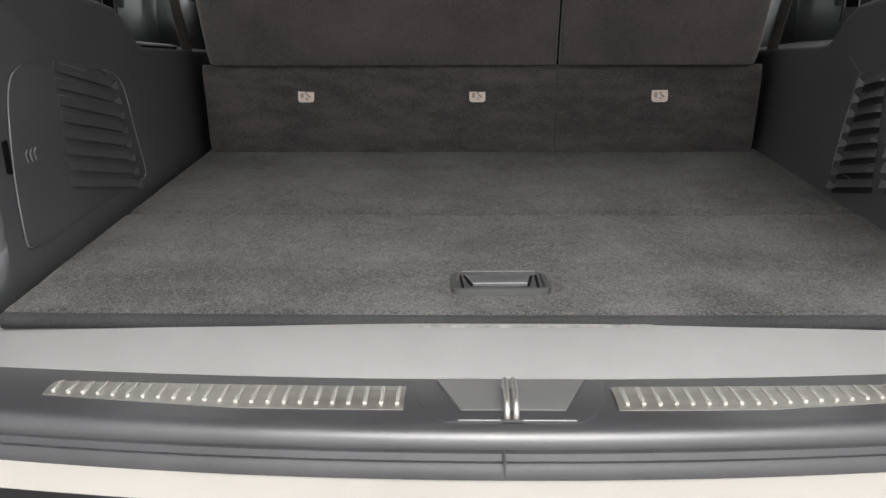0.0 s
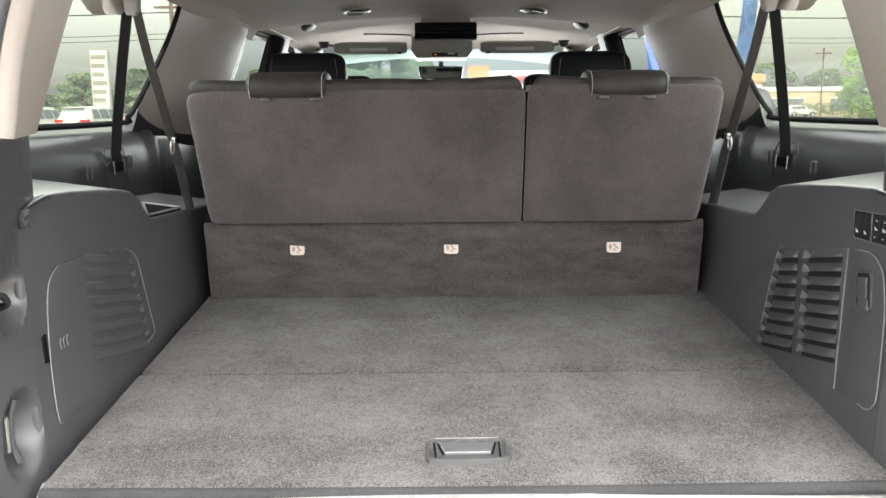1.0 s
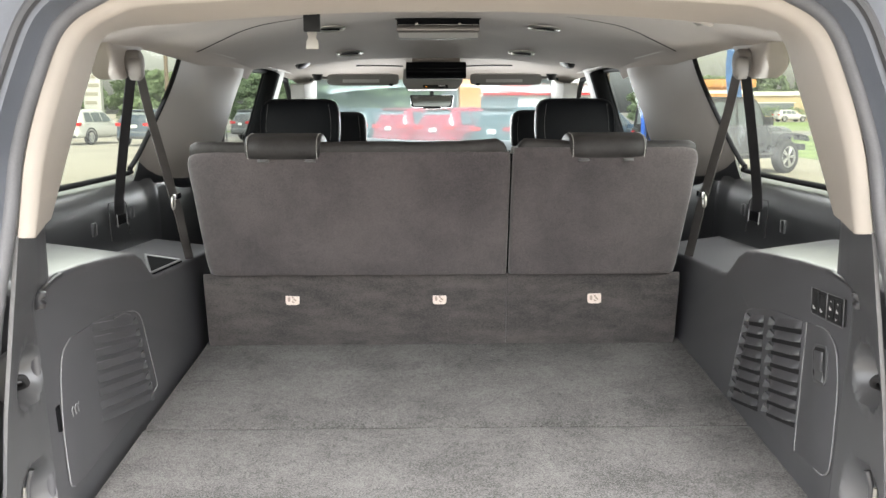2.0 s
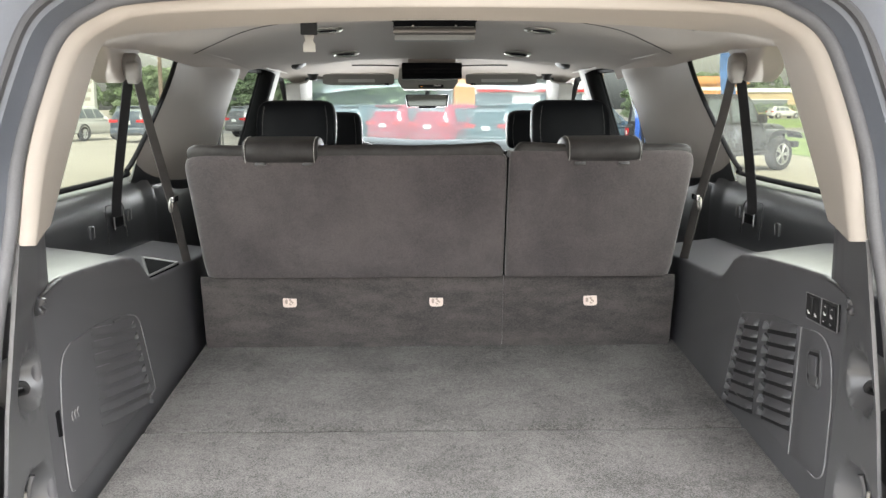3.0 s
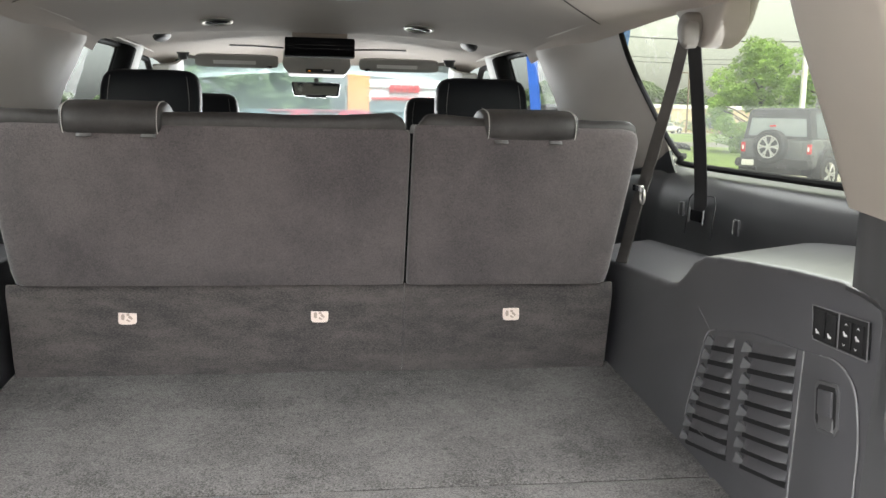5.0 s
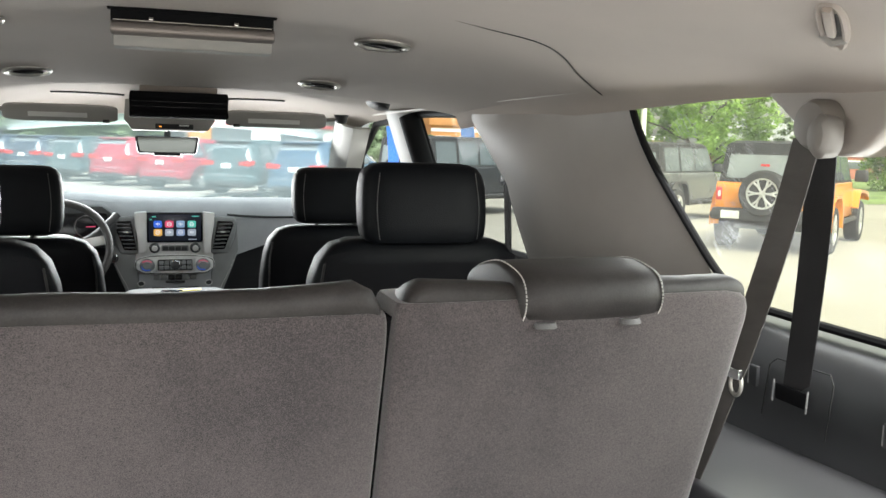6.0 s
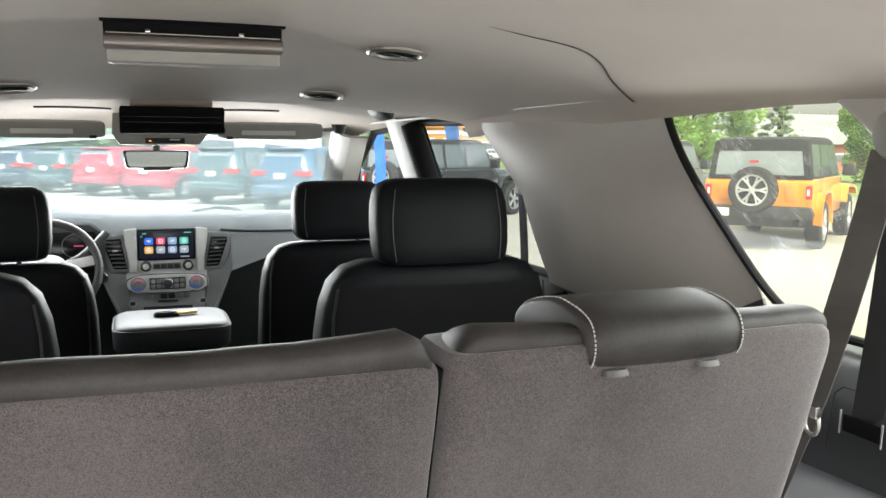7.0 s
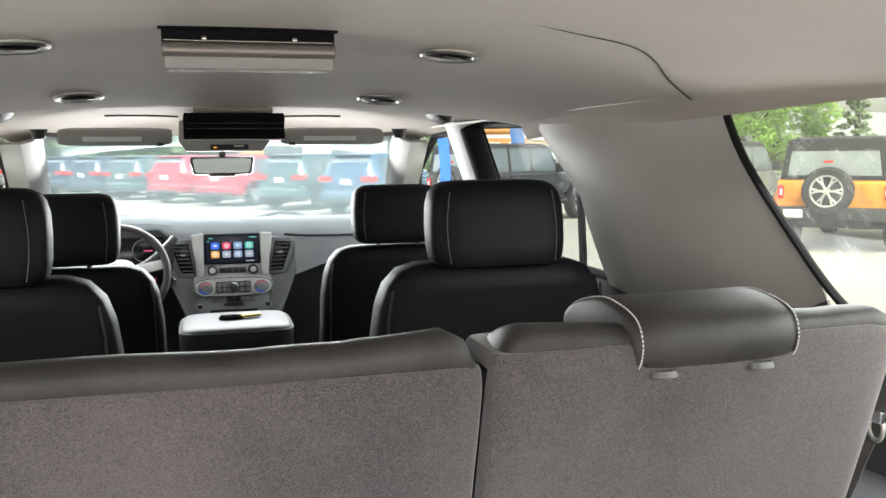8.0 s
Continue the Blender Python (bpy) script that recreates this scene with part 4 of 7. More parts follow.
ceiling = tagged(part("ceiling", sheet(rows, -0.006), M["liner"], smooth=50), "grey fabric headliner along the whole cabin", "ceiling", kind="structure")
SEAM = {s: [(s * x, y, 0) for x, y in ((0.33, 2.265), (0.415, 2.29), (0.507, 2.30), (0.577, 2.36), (0.650, 2.455), (0.718, 2.525), (0.765, 2.562))] for s in (-1, 1)}
for s in (-1, 1):
    line = curve(SEAM[s], 6)
    seam = [(p.x, p.y, ceiling_z(p.x, p.y) - 0.001 + 0.0030 * (1 - k / len(line)) ** 5) for k, p in enumerate(line)]
    tagged(part("headliner_seam", tube(seam, 0.0014, 6), M["plastic_dark"]), "dark joint line in the headliner above the side window", "trim", kind="structure")
roof_rows = []
for i in range(25):
    y = 0.98 + 3.8 * i / 24
    zc, xe, ze = station(max(1.26, min(y, 4.6)))
    roof_rows.append([(u * 0.90, y, 1.93 - 0.055 * max(0, (y - 3.6)) ** 1.6 - 0.10 * abs(u) ** 5 - 0.06 * max(0, 1.5 - y)) for u in [k / 8 - 1 for k in range(17)]])
roof = tagged(part("roof", sheet(roof_rows, -0.01), M["paint_self"]), "champagne painted roof skin", "roof", kind="structure")
for s in (-1, 1):
    rows = []
    for i in range(20):
        y = 1.0 + 3.75 * i / 19
        top = roof_rows[min(24, max(0, round((y - 0.98) / 3.8 * 24)))][0][2]
        rows.append([(s * 0.902, y, top), (s * 0.885, y, 1.80), (s * 0.80, y, 1.795), (s * 0.74, y, 1.79)])
    part("roof_rail", sheet(rows, 0.006 * s), M["paint_self"], roof)
    # lower body side
    side = prism([(0.95, 0.45), (1.00, 0.70), (1.01, 1.10), (0.99, 1.36), (0.94, 1.40), (0.93, 1.36), (0.93, 0.45)], "y", 0.90, 3.12, 0.004)
    front = prism([(0.90, 0.45), (0.98, 0.70), (0.98, 1.05), (0.94, 1.22), (0.90, 1.2), (0.88, 0.45)], "y", 5.34, 6.45, 0.004)
    for nm, bm in (("body_side_rear", side), ("body_side_front", front)):
        tagged(part(nm, moved(bm, Matrix.Diagonal((s, 1, 1, 1))), M["paint_self"]), "champagne painted outer body side", "body panel", kind="structure")
hood_rows = [[(u * 0.93, 5.50 + 1.0 * i / 10, 1.30 - 0.03 * i / 10 - 0.07 * (i / 10) ** 4 - 0.06 * u ** 4) for u in [k / 6 - 1 for k in range(13)]] for i in range(11)]
tagged(part("bonnet", sheet(hood_rows, -0.01), M["paint_self"]), "champagne painted bonnet ahead of the windscreen", "bonnet", kind="structure")
tagged(part("body_front", prism([(6.42, 0.45), (6.50, 0.60), (6.53, 0.95), (6.50, 1.17), (6.44, 1.19), (6.40, 0.95), (6.38, 0.45)], "x", -0.93, 0.93, 0.01), M["paint_self"]), "champagne painted plain front end", "body panel", kind="structure")
tagged(part("vehicle_floor", box(-0.93, 0.93, 0.82, 6.4, 0.42, 0.50), M["plastic_dark"]), "dark underbody floor", "floor", kind="structure")

# windscreen
rows = []
for i in range(9):
    t = i / 8
    rows.append([(u * (0.78 - 0.10 * t), 5.55 - 0.84 * t - 0.10 * u * u, 1.375 + 0.405 * t) for u in [k / 8 - 1 for k in range(17)]])
bm = loft(rows, caps=False, closed=False)
if sum(f.normal.y for f in bm.faces) > 0:
    bmesh.ops.reverse_faces(bm, faces=bm.faces)
ws = tagged(part("window_windscreen", bm, M["clear"]), "wide windscreen glass with a pale veil of light painted in", "window", kind="structure")
ws.visible_shadow = False

# raised tailgate over the opening: out of view, tilted to set how much sky gets in
rows = [[(u * (0.72 - 0.03 * t), 0.96 - 0.76 * t, 1.92 + 0.58 * t + 0.05 * math.sin(math.pi * t)) for u in [k / 6 - 1 for k in range(13)]] for t in [i / 12 for i in range(13)]]
gate = tagged(part("tailgate", sheet(rows, 0.07, (0, 0, 1)), M["paint_self"]), "raised tailgate with dark inner trim over the cargo opening", "tailgate", kind="structure")
part("inner_trim", sheet([[(x * 0.92, y, z - 0.012) for x, y, z in r] for r in rows[1:-1]], 0.006, (0, 0, 1)), M["plastic_dark"], gate)


# ---- cargo side details ----
def tie_down(x, y, z, s, barred):
    """The fitting in a scooped tie-down: a small hook at its rear edge, or an upright ridge and a bright bar."""
    t = thing("tie_down", "black tie-down fitting in a scooped recess of the pillar", "tie-down", (s * x, y, z), group="tie-downs in the rear pillars")
    if barred:
        part("ridge", tube(curve([(s * 0.002, 0.000, 0.050), (s * 0.008, -0.004, 0.02), (s * 0.008, -0.004, -0.02), (s * 0.002, 0.000, -0.050)], 5), 0.0055, 8), M["plastic"], t)
        part("bar", tube([(s * 0.006, -0.022, 0.030), (s * 0.006, -0.020, -0.026)], 0.0038, 8), M["steel"], t, "bright steel bar")
    else:
        part("hook", tube(curve([(s * 0.004, -0.040, 0.011), (-s * 0.003, -0.030, 0.008), (-s * 0.003, -0.022, -0.004), (s * 0.012, -0.018, -0.011)], 4), 0.0055, 8), M["plastic_dark"], t)
    return t


for s in (-1, 1):
    tie_down(0.664, 1.066 - 0.016 * s, 1.180, s, False)
    tie_down(0.672, 1.066 - 0.016 * s, 0.975, s, True)
    # small fixings on the ledge wall
    for y, z in ((1.915, 1.306), (2.20, 1.318)):
        clip = thing("trim_clip", "small black plastic clip on the window ledge panel", "clip", (s * 0.868, y, z), group="clips on the ledge panels")
        part("clip_plate", box(-0.004, 0.004, -0.011, 0.011, -0.017, 0.017, 0.003), M["ledge"], clip)
        part("clip_edge", tube([(-s * 0.0042, 0.009, -0.014), (-s * 0.0042, 0.009, 0.014)], 0.0012, 6), M["edge_line"], clip)
    hook = thing("bag_hook", "small black bag hook on the cargo side panel", "hook", (s * (wall_x(1.30) - 0.002), 1.118 if s > 0 else 1.158, 1.300), group="bag hooks")
    part("hook_knob", cushion([(-0.026, 0, -0.004, 0.004, 0.004), (-0.023, -s * 0.006, -0.004, 0.008, 0.007), (-0.016, -s * 0.007, -0.004, 0.009, 0.008), (-0.010, -s * 0.003, -0.003, 0.006, 0.006), (-0.005, -s * 0.006, 0, 0.010, 0.009), (0.002, -s * 0.005, 0, 0.010, 0.009), (0.005, 0, 0, 0.006, 0.006)], 2.5, 14), M["sill"], hook)
    part("hook_ridge", tube(curve([(0.004 * s, 0.11, 0.013), (s * 0.001, 0.07, 0.011), (-s * 0.002, 0.03, 0.006), (-s * 0.003, 0.0, 0.0)], 5), 0.004, 8), M["sill"], hook)

# storage door and switches in the right-hand side
store = thing("jack_cover", "black plastic storage door with a recessed latch", "storage door")
part("door", shaped([(1.294, 0.962), (1.300, 1.208), (1.232, 1.214), (1.205, 1.208), (1.182, 1.192), (1.168, 1.165), (1.156, 1.110), (1.152, 1.00), (1.160, 0.974), (1.180, 0.962)], 1, 0.0, 0.0028, 0.0012), M["plastic"], store)
part("edge", line_on([(p.x, p.y) for p in curve([(1.262, 1.212, 0), (1.232, 1.214, 0), (1.205, 1.208, 0), (1.182, 1.192, 0), (1.168, 1.165, 0), (1.156, 1.110, 0), (1.152, 1.00, 0), (1.160, 0.974, 0), (1.180, 0.962, 0), (1.21, 0.962, 0)], 6)], 1, 0.0014, 0.003), M["edge_line"], store)
bezel = [(1.198, 1.128), (1.206, 1.176), (1.213, 1.186), (1.255, 1.180), (1.262, 1.170), (1.254, 1.124), (1.243, 1.112), (1.206, 1.116)]
part("latch_bezel", shaped(bezel, 1, -0.0026, 0.003, 0.0012), M["slat"], store)
part("latch_well", shaped([(1.229 + (y - 1.229) * 0.82, 1.150 + (z - 1.150) * 0.86) for y, z in bezel], 1, -0.0052, 0.0008, 0.0), M["plastic_dark"], store)
part("latch_pull", shaped([(1.212, 1.140), (1.217, 1.174), (1.248, 1.170), (1.243, 1.136)], 1, -0.0055, 0.004, 0.0015), M["plastic"], store)
part("latch_ramp", loft([[(wall_x(1.13) - 0.0058, 1.206, 1.121), (wall_x(1.13) - 0.0058, 1.243, 1.117), (wall_x(1.13) - 0.0058, 1.245, 1.136), (wall_x(1.13) - 0.0058, 1.210, 1.140)],
                         [(wall_x(1.13) - 0.0085, 1.209, 1.123), (wall_x(1.13) - 0.0085, 1.240, 1.119), (wall_x(1.13) - 0.0062, 1.242, 1.134), (wall_x(1.13) - 0.0062, 1.213, 1.138)]]), M["slat"], store, smooth=0)
sw = thing("seat_switch_panel", "black switch panel with white seat-folding symbols", "switch panel")
part("bezel", shaped([(1.160, 1.234), (1.166, 1.280), (1.290, 1.276), (1.280, 1.232)], 1, -0.001, 0.005, 0.0015), M["plastic_dark"], sw)
for n, (y0, y1) in enumerate(((1.256, 1.282), (1.229, 1.252), (1.196, 1.218), (1.170, 1.192))):
    key = part("key", shaped([(y0 - 0.004, 1.238), (y0, 1.274), (y1, 1.273), (y1 - 0.004, 1.237)], 1, -0.0062, 0.003, 0.001), M["plastic_dark"], sw)
    yc = (y0 + y1) / 2 - 0.002
    zc = 1.245 if n < 2 else 1.256
    part("symbol", shaped([(yc - 0.0055, zc - 0.0025), (yc - 0.0045, zc), (yc - 0.001, zc + 0.0005), (yc + 0.003, zc + 0.0035), (yc + 0.0045, zc + 0.0025), (yc + 0.0015, zc - 0.003)], 1, -0.0092, 0.0005, 0.0), M["white_ink"], key)
    if n > 1:
        part("arrow", shaped([(yc - 0.0035, 1.2675), (yc, 1.2705), (yc + 0.0035, 1.2675), (yc, 1.2690)], 1, -0.0092, 0.0005, 0.0), M["white_ink"], key)
        part("arrow", shaped([(yc - 0.0035, 1.2435), (yc, 1.2405), (yc + 0.0035, 1.2435), (yc, 1.2420)], 1, -0.0092, 0.0005, 0.0), M["white_ink"], key)
rim = [(1.159, 1.232), (1.165, 1.281), (1.225, 1.279), (1.291, 1.277), (1.281, 1.231), (1.22, 1.231), (1.159, 1.232)]
part("bezel_edge", line_on(rim, 1, 0.0009, 0.0058), M["edge_line"], sw)
part("divider", line_on([(1.221, 1.233), (1.226, 1.279)], 1, 0.0010, 0.0068), M["edge_line"], sw)
scratch = thing("scratch", "fine pale scratch on the black side panel", "scratch")
part("scratch_line", line_on([(1.655, 1.195), (1.60, 1.165), (1.568, 1.145)], 1, 0.0004, 0.0003), M["edge_line"], scratch)

# shelf pocket on the left-hand side
pocket = thing("shelf_tray", "black plastic tray with a raised rim in the shelf", "tray", (0, 0, 0))
tri = [(-0.692, 1.786, 1.2185), (-0.790, 2.055, 1.2200), (-0.686, 2.020, 1.2110)]
for a, b in zip(tri, tri[1:] + tri[:1]):
    part("rim", tube([a, b], 0.0035, 8), M["edge_line"], pocket)
part("base", loft([[(x * 0.995, y, z - 0.006) for x, y, z in tri], [(x * 0.995, y, z - 0.001) for x, y, z in tri]]), M["housing"], pocket)


# ---- seat belts of the rear row ----
for s in (-1, 1):
    b = thing("seat_belt", "grey woven seat belt hanging from a bulky warm grey pillar guide", "seat belt", group="rear row seat belts")
    cover = prism([(2.170, 1.81), (1.832, 1.81), (1.838, 1.770), (1.862, 1.725), (1.892, 1.696), (1.918, 1.683), (1.945, 1.676), (1.975, 1.678), (2.005, 1.692), (2.060, 1.735)], "x", 0.776, 0.850, 0.014, 3)
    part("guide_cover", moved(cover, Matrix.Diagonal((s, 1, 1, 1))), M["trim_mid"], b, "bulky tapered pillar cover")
    part("guide_knob", moved(loft([[(s * d, r * math.cos(k * math.tau / 24), r * 1.0 * math.sin(k * math.tau / 24)) for k in range(24)] for d, r in ((0.0, 0.033), (-0.022, 0.033), (-0.030, 0.028), (-0.034, 0.014))]), Matrix.Translation((s * 0.776, 1.972, 1.718))), M["guide"], b)
    part("guide_lip", moved(loft([[(s * d, r * math.cos(k * math.tau / 24), r * 1.5 * math.sin(k * math.tau / 24)) for k in range(24)] for d, r in ((0.0, 0.018), (-0.022, 0.019), (-0.030, 0.014), (-0.032, 0.005))]), Matrix.Translation((s * 0.764, 1.945, 1.702))), M["guide"], b)
    part("strap_down", strap(curve([(s * 0.772, 1.975, 1.70), (s * 0.804, 2.010, 1.58), (s * 0.838, 2.055, 1.46), (s * 0.862, 2.090, 1.37), (s * 0.872, 2.108, 1.30)], 4), 0.047, (0.2 * s, -1, 0)), M["belt_dark"], b)
    part("strap_across", strap(curve([(s * 0.757, 1.985, 1.700), (s * 0.742, 1.998, 1.60), (s * 0.722, 2.010, 1.50), (s * 0.704, 2.028, 1.40), (s * 0.694, 2.045, 1.34), (s * 0.688, 2.08, 1.25), (s * 0.680, 2.12, 1.15)], 4), 0.044, (0.20 * s, -0.95, 0)), M["belt"], b)
    part("buckle_ring", tube([(s * 0.697, 2.020 + 0.012 * math.cos(k * math.tau / 14), 1.362 + 0.016 * math.sin(k * math.tau / 14)) for k in range(15)], 0.003, 8), M["steel"], b)
    part("tongue", box(s * 0.688 - 0.004, s * 0.688 + 0.004, 2.00, 2.05, 1.372, 1.387, 0.002), M["chrome"], b)
    # exit plate in the ledge, with its slot
    plate = [(2.030, 1.262), (2.026, 1.345), (2.034, 1.360), (2.150, 1.358), (2.166, 1.345), (2.172, 1.262)]
    part("exit_plate", tube([(s * (0.8665 + 0.06 * (z - 1.28)), y, z) for y, z in plate], 0.0013, 6), M["plastic_dark"], b, "thin outline of the belt exit plate")
    part("slot", box(s * 0.866 - 0.003, s * 0.866 + 0.003, 2.072, 2.142, 1.296, 1.322, 0.003), M["housing"], b, "dark belt slot")
    for y in (2.069, 2.145):
        part("slot_edge", tube([(s * 0.8615, y, 1.292), (s * 0.8635, y, 1.326)], 0.0018, 6), M["edge_line"], b)


# ---- third-row bench ----
def back_y(z):
    return 2.062 - 0.175 * (z - 0.965) - 0.088 * max(0, z - 1.173)


def bowed(bm):
    """Bends the backs to fit the camera's view: their upper edge lies nearest to the tailgate in the middle of the car.
    """
    for v in bm.verts:
        v.co.y += (0.062 * (v.co.x + 0.05) ** 2 - 0.018) * max(0.0, min(1.0, (v.co.z - 1.17) / 0.31))
    return bm


def seat_back(x0, x1, name, label):
    t = thing(name, label, "seat", group="third row seats")
    cx, rx = (x0 + x1) / 2, (x1 - x0) / 2
    side = 1 if cx > 0 else -1
    secs = []
    for z, d in ((1.169, 0.010), (1.173, 0.003), (1.20, 0), (1.26, 0), (1.32, 0), (1.38, 0), (1.43, 0.0), (1.46, 0.0), (1.473, 0.002), (1.485, 0.007), (1.493, 0.016), (1.497, 0.028)):
        z += 0.010 * max(0.0, min(1.0, (z - 1.40) / 0.08)) if side > 0 else 0.0
        secs.append((z, cx, back_y(z) + 0.047, rx - d, 0.062 - d * 0.35, d))
    rings = []
    for z, c0, cy, ax, ay, d in secs:
        ring = []
        tight = (0.034 if side > 0 else 0.026) * max(0.0, (1.488 - z)) / 0.31
        for x, y in oval(0, 0, ax, ay, 72, 12):
            if (x + cx) * side > 0.3 and x * side > 0:
                x -= side * tight
            if x * side < 0:
                x -= side * d * 0.85 * min(1.0, abs(x) / 0.1)
            wob = 0.0016 * noise.noise((x * 7 + cx * 3, z * 9, 2)) + 0.0012 * noise.noise((x * 22, z * 22, 5))
            ring.append((c0 + x, cy + y + wob, z))
        rings.append(ring)
    part("back_panel", bowed(loft(rings)), M["seat_carpet"], t, "charcoal carpeted seat back")
    # leather roll along the top edge: it stands a little proud at the back and falls away forward
    profile = [(y - 0.024, z) for y, z in ((1.972, 1.470), (1.9620, 1.492), (1.9585, 1.503), (1.9595, 1.513), (1.965, 1.5205), (1.975, 1.5235), (1.995, 1.5225), (2.03, 1.512), (2.08, 1.492), (2.11, 1.462), (2.05, 1.452))]
    split = side * 0.405
    for name, a, b, cover, lab in (("top_roll", *((split, x1) if side < 0 else (x0, split)), M["leather_grey"], "worn dark leather along the top edge"),
                                   ("top_shoulder", *((x0, split) if side < 0 else (split, x1)), M["leather_grey"], "grey leather outer shoulder")):
        rings = []
        for k in range(31):
            x = a + (b - a) * k / 30
            x = min(max(x, x0 + 0.012), x1 - 0.012)
            inner = (x1 - x if side < 0 else x - x0)
            end = min(x - x0, x1 - x)
            shrink = 1.0 - 0.18 * max(0.0, 1 - (end - 0.010) / 0.028) ** 2
            lift = 0.009 * max(0.0, 1 - inner / 0.14) - 0.016 * max(0.0, 1 - (inner - 0.012) / 0.022) ** 2 + 0.0022 * noise.noise((x * 9, 1, 3)) + 0.0008 * noise.noise((x * 40, 2, 3))
            rings.append([(x + 0.00005 * k, 2.02 + (y - 2.02) * (0.6 + 0.4 * shrink), 1.465 + (z - 1.465) * shrink + lift) for y, z in profile])
        part(name, bowed(loft(rings)), cover, t, lab)
    front = [(z, cx, back_y(z) + 0.150, rx - d, 0.05 - d * 0.3) for z, d in ((1.0, 0.03), (1.05, 0.01), (1.3, 0.01), (1.42, 0.015), (1.455, 0.035))]
    part("front_pad", bowed(cushion(front, 6, 48)), M["leather"], t)
    # carpet flap below the back
    rows = []
    for i in range(25):
        a, b = (x0 + 0.010, 0.1780) if side < 0 else (0.1792, x1 - 0.018)
        x = a + (b - a) * i / 24
        row = []
        for k in range(13):
            z = 0.955 + 0.215 * k / 12
            wob = 0.003 * noise.noise((x * 6, z * 14, 7)) - (0.008 * (1 - min(1, (0.215 * (12 - k) / 12) / 0.012)))
            row.append((x, back_y(z) - 0.002 + wob * -1 + 0.01 * max(0, 1 - k / 2), z))
        rows.append(row)
    part("lower_flap", sheet(rows, 0.03, (0, 1, 0)), M["flap_carpet"], t, "carpeted flap below the seat back")
    part("cushion", box(x0 + 0.02, x1 - 0.02, 2.18, 2.62, 0.93, 1.05, 0.03), M["leather"], t)
    return t


left_seat = seat_back(-0.640, 0.1770, "rear_bench_wide", "wide folding seat back covered in charcoal carpet")
right_seat = seat_back(0.1815, 0.660, "rear_bench_narrow", "narrow folding seat back covered in charcoal carpet")


# dark strip added behind the joint of the two backs to keep light out
part("joint_strip", bowed(prism([(back_y(z) + d, z) for z, d in ((1.05, 0.03), (1.173, 0.010), (1.30, 0.010), (1.49, 0.010), (1.49, 0.10), (1.05, 0.10))], "x", 0.163, 0.196)), M["housing"], left_seat, "added dark strip behind the joint between the seat backs")


def folded_headrest(parent, x0, x1, tabs):
    arc = [(y - 0.016 + 0.18 * max(0.0, y - 2.0), 1.480 + (z - 1.474) * 0.91) for y, z in [(1.948, 1.474), (1.940, 1.486), (1.937, 1.503), (1.943, 1.522), (1.957, 1.533), (1.985, 1.540), (2.02, 1.543), (2.06, 1.534), (2.092, 1.520), (2.108, 1.503), (2.104, 1.488), (2.06, 1.486), (2.0, 1.490), (1.965, 1.484)]]
    rings = []
    cy, cz = 2.010, 1.508
    for x, k in ((x0, 0.82), (x0 + 0.002, 0.91), (x0 + 0.006, 0.965), (x0 + 0.009, 0.972), (x0 + 0.0115, 0.962), (x0 + 0.015, 0.985), (x0 + 0.04, 1.0), ((x0 + x1) / 2, 1.010), (x1 - 0.04, 1.0), (x1 - 0.015, 0.985), (x1 - 0.0115, 0.962), (x1 - 0.009, 0.972), (x1 - 0.006, 0.965), (x1 - 0.002, 0.91), (x1, 0.82)):
        ring = [(x, cy + (y - cy) * k, cz + (z - cz) * k) for y, z in arc]
        rings.append([tuple(p) for p in curve([*ring, ring[0]], 3)[:-1]])
    pad = part("headrest", bowed(loft(rings)), M["leather_grey"], parent, "folded leather headrest with white stitching", 60)
    for x in (x0 + 0.0085, x1 - 0.0085):
        path = [Vector((x, cy + (y - cy) * 0.985, cz + (z - cz) * 0.985)) for y, z in arc[:10]]
        path = curve(path, 4)
        bm = bmesh.new()
        for a, b2 in list(zip(path, path[1:]))[::1]:
            tube([a, a.lerp(b2, 0.62)], 0.0009, 5, bm=bm)
        part("stitching", bowed(bm), M["stitch"], pad)
    for tx in tabs:
        part("release_tab", bowed(cushion([(1.4730, tx, 1.929, 0.012, 0.007), (1.4742, tx, 1.929, 0.0145, 0.009), (1.4800, tx, 1.931, 0.0135, 0.008)], 2.4, 18)), M["recess"], pad, "grey release tab")
    # black block that stands in for the shade in the gap below the pad
    part("shade_gap", bowed(prism([(x0 + 0.004, 1.500), (x1 - 0.004, 1.500), (x1 - 0.016, 1.4750), (x0 + 0.012, 1.4750)], "y", 1.938, 1.975, 0.006)), M["housing"], pad, "black block put in for the shaded gap under the pad")


folded_headrest(right_seat, 0.323, 0.521, (0.359, 0.472))
folded_headrest(left_seat, -0.488, -0.298, (-0.441, -0.323))
for x in (-0.396, -0.002, 0.415):
    z = 1.100
    tg = thing("anchor_label", "cream child-seat anchor label on the seat back", "label", (x, back_y(z) - 0.0035, z), group="anchor labels")
    tg.rotation_euler = (radians(-8), 0, 0)
    part("card", prism(oval(0, 0, 0.0185, 0.0155, 28, 5), "y", -0.002, 0.001, 0.0006), M["tag"], tg)
    for pts in (oval(-0.009, 0.0, 0.0035, 0.0065, 12, 3), oval(0.001, 0.005, 0.003, 0.003, 12), [(0.004, 0.004), (0.011, -0.003), (0.009, -0.006), (0.001, -0.001)], [(0.000, -0.004), (0.007, -0.009), (0.002, -0.010), (-0.003, -0.006)]):
        part("print", prism(pts, "y", -0.0026, -0.0018), M["tag_ink"], tg)



